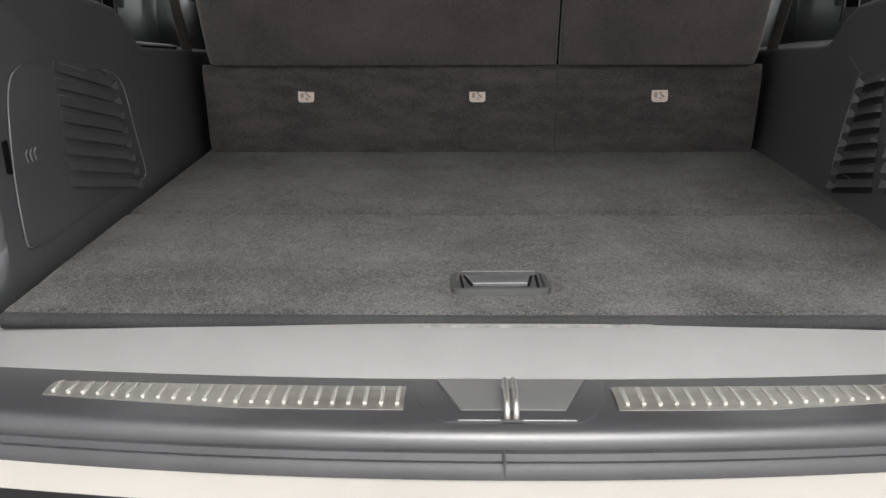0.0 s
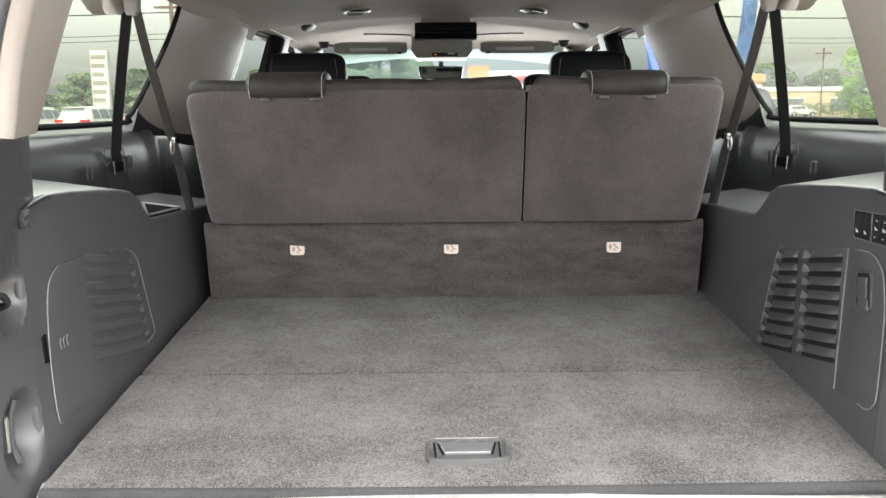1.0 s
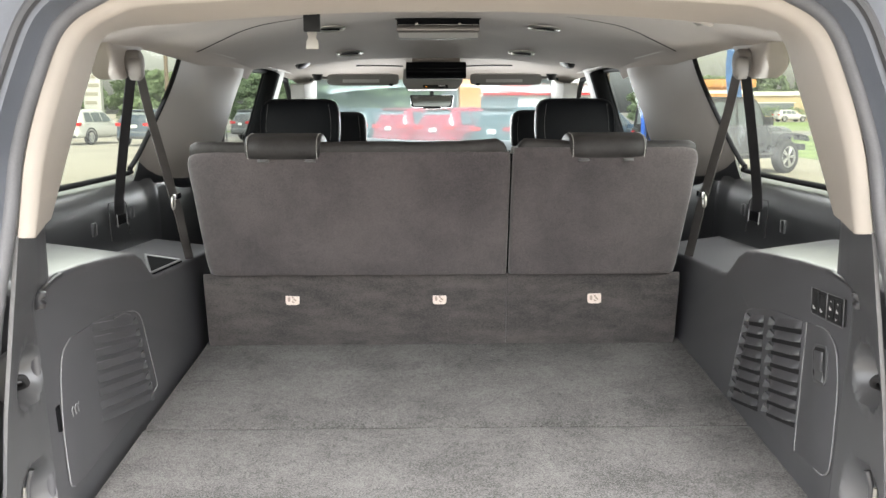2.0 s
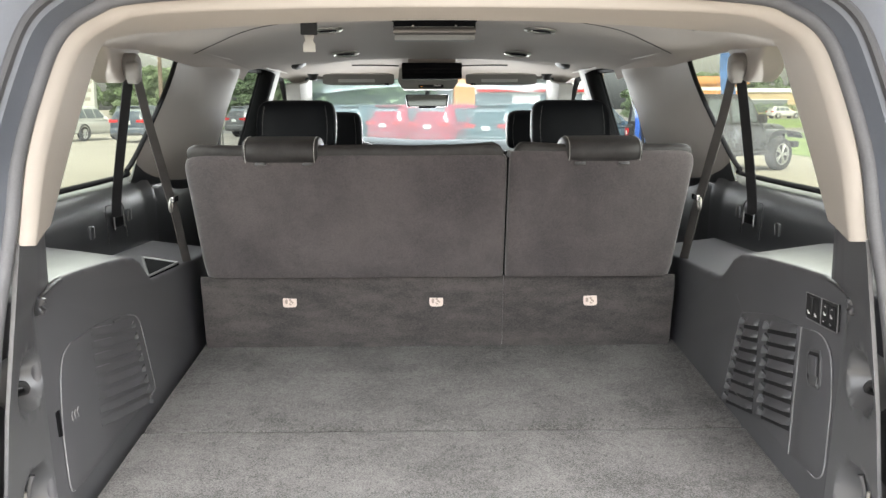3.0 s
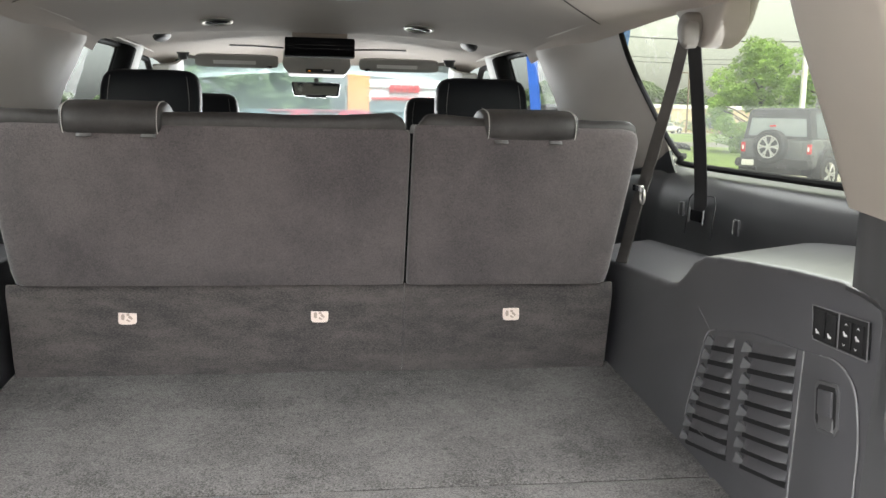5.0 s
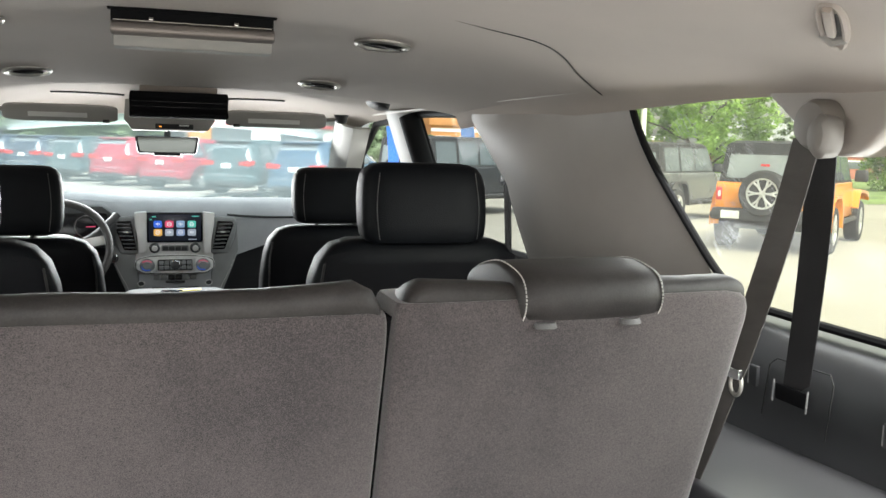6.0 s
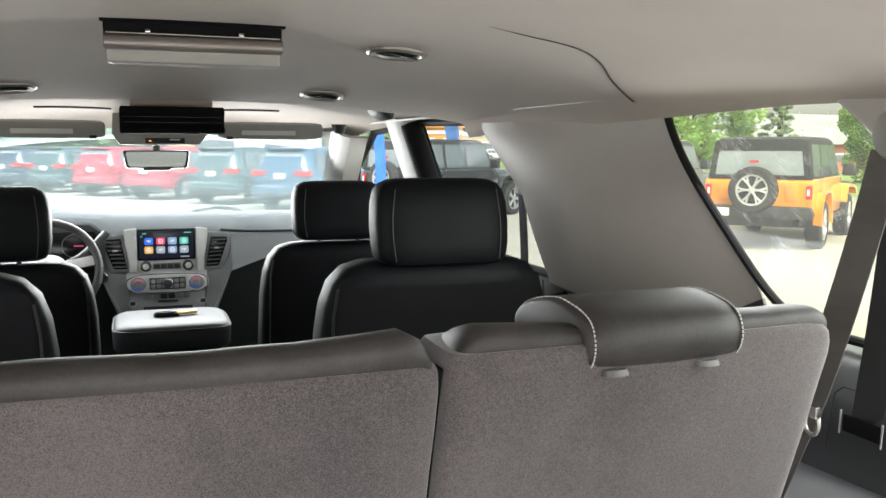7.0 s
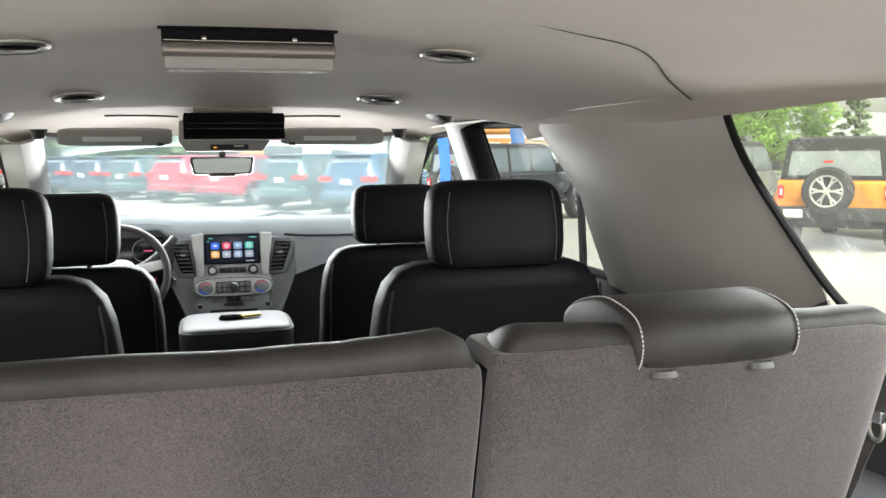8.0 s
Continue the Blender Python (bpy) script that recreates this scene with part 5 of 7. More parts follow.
# ---- captain's chairs and front seats ----
def armchair(name, x, y, z_top, head, width, label, group):
    """A car seat seen from behind: back with piped leather sides, cloth back panel, headrest on posts."""
    hz0, hz1, hw = head
    t = thing(name, label, "seat", (x, y, 0.5), group=group)
    w = width / 2

    def lean(z):
        return -0.20 * (z - z_top)
    secs = [(z - 0.5, 0, 0.075 + lean(z), w - d, 0.075 - e) for z, d, e in ((0.62, 0.02, 0.02), (0.70, 0.0, 0), (0.95, 0.0, 0), (1.15, 0.002, 0), (z_top - 0.16, 0.004, 0.0), (z_top - 0.09, 0.012, 0.002), (z_top - 0.045, 0.026, 0.008), (z_top - 0.015, 0.052, 0.020), (z_top - 0.003, 0.085, 0.035), (z_top, 0.12, 0.05))]
    part("backrest", cushion(secs, 5, 56), M["leather"], t)
    rows = []
    for i in range(21):
        u = i / 10 - 1
        row = []
        for k in range(15):
            z = 0.72 + (z_top - 0.022 - 0.014 * u ** 6 - 0.72) * k / 14
            row.append((u * (w - 0.026 - 0.03 * max(0, (z - z_top + 0.10) / 0.1) ** 2), -0.0030 + lean(z) + 0.010 * abs(u) ** 5 + 0.020 * max(0, (z - z_top + 0.075) / 0.05) ** 2, z - 0.5))
        rows.append(row)
    part("back_cover", sheet(rows, 0.004, (0, 1, 0)), M["cloth"], t, "black cloth back panel")
    for s in (-1, 1):
        path = [(s * (w - 0.024 - 0.03 * max(0, (z - z_top + 0.10) / 0.1) ** 2), -0.001 + lean(z) + 0.004 + 0.020 * max(0, (z - z_top + 0.075) / 0.05) ** 2, z - 0.5) for z in [0.75 + (z_top - 0.05 - 0.75) * k / 12 for k in range(13)]]
        part("piping", tube(path, 0.0028, 6), M["leather_grey"], t)
        part("post", tube([(s * 0.06, 0.05, z_top - 0.52), (s * 0.06, 0.045, hz0 - 0.48)], 0.007, 8), M["chrome"], t)
    zs = [hz0 + (hz1 - hz0) * k for k in (0, 0.03, 0.10, 0.25, 0.5, 0.72, 0.86, 0.94, 0.985, 1.0)]
    ins = (0.03, 0.014, 0.005, 0.001, 0, 0.002, 0.008, 0.018, 0.034, 0.055)
    head_rings = [(z - 0.5, 0, 0.045 + 0.02 * (z - hz0) / (hz1 - hz0), hw / 2 - d, 0.060 - d * 0.7) for z, d in zip(zs, ins)]
    h = part("headrest", cushion(head_rings, 4.2, 56), M["leather"], t, "black leather headrest with pale stitching")
    for s in (-1, 1):
        bm = bmesh.new()
        for k in range(26):
            za, zb = hz0 + 0.012 + (hz1 - hz0 - 0.03) * k / 26, hz0 + 0.012 + (hz1 - hz0 - 0.03) * (k + 0.6) / 26
            pin = [(s * (hw / 2 - 0.034 + 0.007 * math.sin(math.pi * min(1, 1.15 * (z - hz0) / (hz1 - hz0)))), -0.0145 + 0.02 * (z - hz0) / (hz1 - hz0) + 0.004, z - 0.5) for z in (za, zb)]
            tube(pin, 0.0009, 5, bm=bm)
        part("stitching", bm, M["stitch_dim"], h)
    part("seat", cushion([(0.05, 0, 0.36, w - 0.05, 0.24), (0.10, 0, 0.36, w, 0.27), (0.22, 0, 0.36, w, 0.27), (0.27, 0, 0.36, w - 0.04, 0.24)], 5, 40), M["leather"], t)
    part("base", box(-w + 0.08, w - 0.08, 0.15, 0.55, -0.02, 0.08, 0.01), M["plastic_dark"], t)
    return t


for s in (-1, 1):
    armchair("captain_chair", s * 0.478 + 0.002, 2.772, 1.482, (1.472, 1.641, 0.276), 0.492, "black leather captain's chair of the second row", "second row chairs")


armchair("front_chair", 0.478, 3.715, 1.422, (1.430, 1.603, 0.272), 0.462, "black leather front passenger seat with grey piped sides", "front seats")
armchair("front_chair", -0.446, 3.62, 1.398, (1.408, 1.597, 0.282), 0.494, "black leather driver seat with grey piped sides", "front seats")

# door-side belts beside the second row
for s in (-1, 1):
    b = thing("seat_belt", "narrow dark seat belt on the pillar beside the second row", "seat belt", group="second row seat belts")
    part("strap_down", strap([(s * 0.826, 3.192, 1.60), (s * 0.832, 3.185, 1.45), (s * 0.834, 3.18, 1.30)], 0.045, (0, 1, 0)), M["belt_dark"], b)
    part("guide", box(s * 0.826 - 0.012, s * 0.826 + 0.012, 3.165, 3.215, 1.585, 1.61, 0.006), M["plastic_dark"], b)
    part("strap_across", strap(curve([(s * 0.822, 3.19, 1.59), (s * 0.804, 3.13, 1.50), (s * 0.784, 3.06, 1.42), (s * 0.764, 3.01, 1.36)], 4), 0.012, (0, 1, 0)), M["belt_dark"], b)


# ---- overhead fittings ----
for y, vx in ((2.690, 0.354), (3.305, 0.343)):
    for s in (-1, 1):
        v = thing("ceiling_vent", "round ceiling air vent with a chrome ring and dark vanes", "air vent", (s * vx, y, ceiling_z(vx, y)), group="ceiling air vents")
        slope = math.degrees(math.atan((ceiling_z(0.365, y + 0.1) - ceiling_z(0.365, y - 0.1)) / 0.2))
        v.rotation_euler = (radians(slope), radians(s * 4), 0)
        part("ring", loft([[(x, y2, z) for x, y2 in oval(0, 0, r, r, 32)] for r, z in ((0.054, 0.0), (0.054, -0.004), (0.050, -0.008), (0.044, -0.007), (0.040, 0.0))], caps=False), M["steel"], v)
        part("bowl", loft([[(x, y2, z) for x, y2 in oval(0, 0, r, r, 24)] for r, z in ((0.042, -0.002), (0.036, 0.004), (0.01, 0.006))]), M["plastic_dark"], v)
        for k in (-1, 0, 1):
            part("vane", moved(box(-0.034 + 0.006 * abs(k), 0.034 - 0.006 * abs(k), k * 0.020 - 0.006, k * 0.020 + 0.006, -0.0065, -0.0035, 0.001), pose(0, 0, 0, 12, 0, 20)), M["gloss_black"], v)

scr = thing("rear_overhead_screen", "folded overhead video screen with gloss black slot and bronze bar", "video screen", (0.002, 2.558, ceiling_z(0, 2.558)))
scr.scale = (0.94, 0.94, 0.94)
part("slot", prism([(0.0, 0.008), (0.004, -0.028), (0.09, -0.032), (0.09, 0.008)], "x", -0.138, 0.138, 0.002), M["housing"], scr, "black slot")
part("slot_lip", prism([(-0.010, 0.006), (-0.012, -0.004), (0.002, -0.006), (0.002, 0.006)], "x", -0.143, 0.143, 0.002), M["housing"], scr)
part("bar", moved(cushion([(-0.138, 0, 0, 0.010, 0.011), (-0.136, 0, 0, 0.012, 0.013), (0.136, 0, 0, 0.012, 0.013), (0.138, 0, 0, 0.010, 0.011)], 2.4, 20), pose(0, -0.002, -0.036, 0, 90, 0)), M["bronze"], scr, "satin bronze bar")
part("tray", prism([(-0.004, -0.046), (0.0, -0.066), (0.03, -0.068), (0.20, -0.036), (0.24, 0.006), (0.08, 0.006)], "x", -0.134, 0.134, 0.004), M["trim"], scr, "light grey tray below the bar")
# chrome chips and a steel line stand in for glints in the slot
for s in (-1, 1):
    part("glint_chip", box(s * 0.072 - 0.004, s * 0.072 + 0.004, -0.003, 0.004, -0.020, -0.015, 0.001), M["chrome"], scr)
part("slot_edge", box(-0.134, 0.134, -0.003, 0.002, -0.0225, -0.0212), M["steel"], scr)

scr2 = thing("front_overhead_screen", "black overhead video screen unit with ribbed front", "video screen", (0.002, 3.535, 1.762))
scr2.scale = (0.85, 0.85, 0.85)
part("housing", prism([(-0.035, 0.050), (-0.040, 0.030), (-0.020, 0.010), (-0.022, -0.006), (-0.045, -0.018), (-0.040, -0.030), (0.045, -0.032), (0.065, 0.0), (0.065, 0.036), (-0.035, 0.036)], "x", -0.150, 0.150, 0.004), M["housing"], scr2)
part("mount", box(-0.12, 0.12, 0.02, 0.06, 0.03, 0.105, 0.006), M["liner"], scr2, "grey mount under the headliner")
for z in (0.002, 0.018, 0.030):
    part("fin", box(-0.143, 0.143, -0.034, -0.026, z - 0.002, z + 0.002, 0.001), M["gloss_black"], scr2)
oc = thing("overhead_console", "light grey overhead console with map lamps and buttons", "overhead console", (0.0, 4.35, 1.765))
part("shell", prism([(-0.16, 0.05), (-0.165, -0.02), (-0.14, -0.055), (0.12, -0.055), (0.145, -0.02), (0.14, 0.05)], "y", -0.02, 0.30, 0.004), M["trim"], oc)
part("button_bar", box(-0.06, 0.07, -0.030, -0.015, -0.050, -0.032, 0.004), M["plastic_dark"], oc)
part("button", box(-0.048, -0.038, -0.034, -0.028, -0.044, -0.040, 0.0015), glow("amber_lamp", (1.0, 0.35, 0.05), 0.25), oc)
part("button", box(0.02, 0.055, -0.034, -0.028, -0.040, -0.034, 0.002), M["silver"], oc)
mir = thing("rear_view_mirror", "rear-view mirror with black housing and row of buttons", "mirror", (-0.014, 4.815, 1.657), -4)
mir.scale = (0.95, 0.95, 0.95)
FACE = [(-0.128, 0.036), (0.128, 0.036), (0.132, 0.026), (0.123, -0.034), (0.112, -0.040), (-0.112, -0.040), (-0.123, -0.034), (-0.132, 0.026)]
part("housing", prism(FACE, "y", -0.006, 0.036, 0.008), M["gloss_black"], mir)
part("mirror_glass", prism([(x * 0.91, z * 0.80) for x, z in FACE], "y", -0.0085, -0.004), mat("mirror_silver", (0.18, 0.20, 0.19), 0.02, 1.0, vary=0.02), mir)
part("button_row", box(-0.055, 0.055, -0.012, 0.01, -0.048, -0.034, 0.004), M["gloss_black"], mir)
mir.rotation_euler = (radians(-0.5), 0, radians(-2))
part("stalk", tube([(0.0, 0.03, 0.01), (0.0, 0.06, 0.08), (0.0, 0.02, 0.10)], 0.014, 10), M["plastic_dark"], mir)
for s in (-1, 1):
    vz = thing("sun_visor", "light grey folded sun visor with a pale label strip", "sun visor", (s * 0.372, 4.38, 1.762), group="sun visors")
    vz.scale = (0.95, 0.95, 0.95)
    part("visor_pad", moved(loft([[(x, d, z) for x, z in oval(0, 0, a, b2, 40, 6)] for d, a, b2 in ((-0.012, 0.188, 0.026), (-0.009, 0.196, 0.031), (0.009, 0.196, 0.031), (0.012, 0.188, 0.026))]), pose(0, 0, 0, 24, 0, 0)), M["trim"], vz)
    part("label_strip", moved(box(-0.11, 0.09, -0.0145, -0.012, -0.012, 0.006), pose(0, 0, 0, 24, 0, 0)), M["white_wall"], vz)
    part("clip", box(-s * 0.155 - 0.012, -s * 0.155 + 0.012, -0.02, 0.0, -0.034, -0.022, 0.003), M["plastic_dark"], vz)
    gh = thing("grab_handle_end", "dark coat hook recess at the headliner edge", "coat hook", (s * 0.575, 3.62, 1.800), group="coat hooks")
    part("recess", moved(cushion([(-0.012, 0, 0, 0.022, 0.06), (-0.006, 0, 0, 0.03, 0.075), (0.006, 0, 0, 0.03, 0.075)], 2.6, 20), pose(0, 0, 0, 0, s * 25, 0)), M["plastic_dark"], gh)
    hk = thing("visor_pivot", "dark round pivot beside the sun visor", "hook", (s * 0.592, 4.25, 1.772), group="visor pivots")
    part("knob", cushion([(-0.020, 0, 0, 0.016, 0.016), (-0.012, 0, 0, 0.022, 0.02), (0.0, 0, 0, 0.022, 0.02), (0.012, 0, 0, 0.03, 0.026)], 2, 18), M["dash_dark"], hk)
    part("hook_arm", tube([(-s * 0.01, 0, -0.005), (-s * 0.05, 0.02, -0.008)], 0.008, 8), M["trim"], hk)
ck = thing("ceiling_hook", "recessed grey ceiling hook with a small bar", "hook", (0.548, 1.715, ceiling_z(0.548, 1.715)))
ck.rotation_euler = (radians(-4), radians(15), radians(-45))
part("bezel", loft([[(x, y, z) for x, y in oval(0, 0, a, b2, 36, 2.6)] for z, a, b2 in ((0.008, 0.015, 0.110), (-0.003, 0.015, 0.110), (-0.006, 0.012, 0.104), (-0.004, 0.0085, 0.094), (0.004, 0.0075, 0.090))], caps=False), M["liner"], ck)
part("well", loft([[(x, y, z) for x, y in oval(0, 0, a, b2, 24, 2.6)] for z, a, b2 in ((-0.0015, 0.008, 0.092), (0.004, 0.007, 0.088))]), M["plastic_dark"], ck)
part("flap", box(-0.0055, 0.003, -0.085, 0.030, -0.008, 0.0, 0.002), M["liner"], ck)
part("bar", tube([(-0.012, 0.046, -0.003), (0.0, 0.050, -0.008), (0.012, 0.046, -0.003)], 0.0045, 8), M["trim"], ck)
# dark bars that paint the shaded gaps above the visors
for s in (-1, 1):
    slot = [(s * (0.17 + 0.024 * k), 4.55 - 0.011 * k, ceiling_z(0.17 + 0.024 * k, 4.55 - 0.011 * k) - 0.001) for k in range(11)]
    vs = thing("visor_gap", "thin dark bar for the shaded gap above the sun visor", "slot", group="slots above the visors")
    part("gap_bar", tube(slot, 0.006, 8, flat=0.8), M["plastic_dark"], vs)
bk = thing("centre_belt_tongue", "steel belt tongue hanging from the ceiling", "seat belt", (-0.335, 2.10, ceiling_z(-0.335, 2.10)))
part("stub", box(-0.022, 0.022, -0.004, 0.012, -0.050, 0.002, 0.004), M["plastic_dark"], bk)
part("tongue", prism([(-0.014, -0.045), (0.014, -0.045), (0.010, -0.066), (0.016, -0.074), (0.016, -0.094), (-0.016, -0.094), (-0.016, -0.074), (-0.010, -0.066)], "y", 0.0, 0.004, 0.001), M["steel"], bk)


# ---- dashboard ----
dash = thing("dashboard", "grey dashboard with a silver centre stack below the windscreen", "dashboard")
rows = []
for i in range(33):
    x = -0.80 + 1.6 * i / 32
    hump = 0.018 * math.exp(-((x + 0.42) / 0.20) ** 2)
    rows.append([(x, 5.60, 1.380), (x, 5.40, 1.405 + hump * 0.5), (x, 5.20, 1.420 + hump), (x, 5.08, 1.416 + hump), (x, 5.02, 1.400 + hump), (x, 4.992, 1.365), (x, 4.988, 1.312)])
part("dash_top", sheet(rows, 0.02, (0, 0, -1)), M["dash"], dash, "pale grey dash top")
rows = [[(-0.80 + 1.6 * i / 24, y, z) for y, z in ((5.01, 1.33), (4.998, 1.31), (5.00, 1.27), (5.03, 1.16), (5.10, 1.0), (5.18, 0.75))] for i in range(25)]
part("dash_face", sheet(rows, 0.02, (0, 1, 0)), M["dash_dark"], dash, "dark grey dash face")
part("passenger_trim", sheet([[(0.262 + 0.52 * i / 12, 4.972 + 0.02 * (i / 12), 1.340 - (0.165 - 0.075 * min(1, i / 5)) * k / 4) for k in range(5)] for i in range(13)], 0.006, (0, 1, 0)), M["dash"], dash, "pale grey passenger panel")
part("seam", tube([(0.235 + 0.55 * i / 10, 4.970 + 0.02 * (i / 10), 1.346 + 0.012 * (1 - i / 10) ** 6) for i in range(11)], 0.0055, 6), M["plastic_dark"], dash)

stack = thing("centre_stack", "satin silver centre stack with screen, air vents and climate controls", "centre console", (0.016, 4.97, 0))


def mirrored(points, s):
    return [(s * x, z) for x, z in points]


part("frame", prism([(-0.150, 1.355), (0.150, 1.355), (0.155, 1.20), (0.168, 1.165), (0.160, 1.11), (-0.160, 1.11), (-0.168, 1.165), (-0.155, 1.20)], "y", -0.004, 0.05, 0.008), M["silver"], stack)
part("screen_bezel", box(-0.115, 0.115, -0.014, 0.02, 1.238, 1.367, 0.006), M["gloss_black"], stack)
scn = part("screen", box(-0.108, 0.108, -0.0165, -0.010, 1.245, 1.360, 0.002), glow("screen_glass", (0.01, 0.012, 0.02), 0.10), stack, "lit touch screen with coloured icons")
ICON = dict(blue=(0.05, 0.16, 0.75), red=(0.70, 0.08, 0.16), grey=(0.24, 0.36, 0.55), green=(0.10, 0.50, 0.42), orange=(0.80, 0.45, 0.12), white=(0.36, 0.40, 0.48), navy=(0.26, 0.33, 0.52), pale=(0.80, 0.82, 0.85))
LIT = {k: glow("icon_" + k, c, 0.10) for k, c in ICON.items()}
for r, row in enumerate((("blue", "red", "grey", "green"), ("orange", "white", "navy", "white"))):
    for c, col in enumerate(row):
        x, z = -0.070 + 0.0465 * c, 1.318 - 0.036 * r
        part("icon", moved(prism(oval(0, 0, 0.0175, 0.0150, 20, 5), "y", -0.0012, 0), Matrix.Translation((x, -0.0168, z))), LIT[col], scn)
        sign = bmesh.new()
        if (r + c) % 2:
            tube([(0.008 * math.cos(k * math.tau / 14), 0, 0.008 * math.sin(k * math.tau / 14)) for k in range(15)], 0.0016, 5, bm=sign)
            tube([(-0.004, 0, 0), (0.004, 0, 0)], 0.0016, 5, bm=sign)
        else:
            for k in (-1, 0, 1):
                tube([(0.006 * k, 0, -0.006 + 0.003 * abs(k)), (0.006 * k, 0, 0.007 - 0.002 * abs(k))], 0.0017, 5, bm=sign)
        part("glyph", moved(sign, Matrix.Translation((x, -0.0186, z))), LIT["pale"], scn)
for x0, x1, z in ((-0.095, -0.078, 1.350), (0.070, 0.100, 1.352), (0.055, 0.090, 1.252), (-0.102, -0.094, 1.338)):
    part("status_bar", box(x0, x1, -0.0180, -0.0164, z - 0.0022, z + 0.0022), LIT["green" if z > 1.3 else "white"], scn)
for s in (-1, 1):
    part("silver_wing", prism(mirrored([(0.116, 1.372), (0.166, 1.366), (0.162, 1.31), (0.148, 1.222), (0.150, 1.19), (0.120, 1.19), (0.118, 1.24)], s), "y", -0.022, 0.02, 0.007), M["silver"], stack, "satin silver wing beside the screen")
    part("vent_surround", prism(mirrored([(0.160, 1.352), (0.250, 1.345), (0.262, 1.325), (0.252, 1.26), (0.222, 1.19), (0.150, 1.188)], s), "y", -0.012, 0.03, 0.010, 3), M["dash_side"], stack, "dark leather vent surround")
    vt = part("side_vent", prism(mirrored([(0.178, 1.332), (0.243, 1.328), (0.246, 1.315), (0.208, 1.208), (0.156, 1.206)], s), "y", -0.018, 0.02, 0.005), M["gloss_black"], stack, "black air vent")
    for k in range(7):
        cx, hw = s * (0.183 + 0.0048 * k), 0.0235 + 0.0009 * k
        part("vane", moved(box(-hw, hw, -0.012, 0.004, -0.0022, 0.0022, 0.001), pose(cx, -0.016, 1.216 + 0.0168 * k, -15, -s * 2, 0)), M["plastic"], vt)
    part("vane_slider", box(s * 0.200 - 0.010, s * 0.200 + 0.010, -0.032, -0.022, 1.281, 1.288, 0.002), M["silver"], vt)
    knob = part("knob", moved(cushion([(0, 0, 0, 0.021, 0.021), (0.014, 0, 0, 0.020, 0.020), (0.018, 0, 0, 0.015, 0.015)], 2, 24), pose(s * 0.084, -0.004, 1.214, 90, 0, 0)), M["dash_dark"], stack)
    part("knob_ring", tube([(s * 0.084 + 0.0205 * math.cos(k * math.tau / 24), -0.014, 1.214 + 0.0205 * math.sin(k * math.tau / 24)) for k in range(25)], 0.0026, 6), M["chrome"], knob)
    part("knob_cap", moved(cushion([(0, 0, 0, 0.013, 0.013), (0.003, 0, 0, 0.011, 0.011)], 2, 20), pose(s * 0.084, -0.0215, 1.214, 90, 0, 0)), M["silver"], knob)
    cd = part("climate_dial", moved(cushion([(0, 0, 0, 0.034, 0.031), (0.010, 0, 0, 0.033, 0.030), (0.014, 0, 0, 0.026, 0.023)], 2, 28), pose(s * 0.115, -0.014, 1.141, 90, 0, 0)), M["dash_side"], stack)
    part("dial_ring", tube([(s * 0.115 + 0.034 * math.cos(k * math.tau / 28), -0.024, 1.141 + 0.031 * math.sin(k * math.tau / 28)) for k in range(29)], 0.0030, 8), M["silver"], cd)
    part("dial_cap", moved(cushion([(0, 0, 0, 0.020, 0.018), (0.006, 0, 0, 0.017, 0.015)], 2, 22), pose(s * 0.115, -0.028, 1.141, 90, 0, 0)), M["dash_side"], cd)
    part("dial_light", tube([(s * 0.115 + 0.024 * math.cos(k * math.tau / 28), -0.0285, 1.141 + 0.021 * math.sin(k * math.tau / 28)) for k in range(3, 12)], 0.0016, 6), LIT["red"], cd)
    part("dial_light", tube([(s * 0.115 + 0.024 * math.cos(k * math.tau / 28), -0.0285, 1.141 + 0.021 * math.sin(k * math.tau / 28)) for k in range(15, 24)], 0.0016, 6), LIT["blue"], cd)
    # leather flank that runs down to the floor console, with its seam
    part("flank", prism(mirrored([(0.262, 1.325), (0.268, 1.20), (0.240, 1.12), (0.200, 1.02), (0.205, 0.88), (0.14, 0.88), (0.15, 1.10), (0.16, 1.185), (0.222, 1.195), (0.250, 1.26)], s), "y", -0.006, 0.05, 0.008, 3), M["dash_side"], stack, "dark grey leather flank")
    stitch = bmesh.new()
    path = curve([(s * 0.248, -0.0075, 1.16), (s * 0.222, -0.0075, 1.10), (s * 0.190, -0.0075, 1.03), (s * 0.185, -0.0075, 0.95)], 12)
    for a, b3 in list(zip(path, path[1:])):
        tube([a, a.lerp(b3, 0.6)], 0.0012, 5, bm=stitch)
    part("stitching", stitch, M["stitch"], stack)
    hb = part("heater_button", moved(prism(oval(0, 0, 0.014, 0.011, 18, 4), "y", -0.010, 0.0), Matrix.Translation((s * 0.140, -0.006, 1.062))), M["dash_dark"], stack)
    part("button_edge", moved(tube([(0.014 * math.cos(k * math.tau / 18), 0, 0.011 * math.sin(k * math.tau / 18)) for k in range(19)], 0.0012, 5), Matrix.Translation((s * 0.140, -0.016, 1.062))), M["silver"], hb)
part("button_strip", box(-0.056, 0.056, -0.010, 0.0, 1.200, 1.226, 0.004), M["dash_side"], stack)
for k in range(4):
    part("button", box(-0.051 + 0.026 * k, -0.028 + 0.026 * k, -0.0125, -0.008, 1.204, 1.222, 0.002), M["dash_dark"], stack)
part("climate_pod", moved(loft([[(x, d, z) for x, z in oval(0, 0, a, b2, 40, 3.2)] for d, a, b2 in ((0.02, 0.166, 0.043), (-0.006, 0.166, 0.043), (-0.013, 0.158, 0.036))]), Matrix.Translation((0, 0, 1.141))), M["silver"], stack)
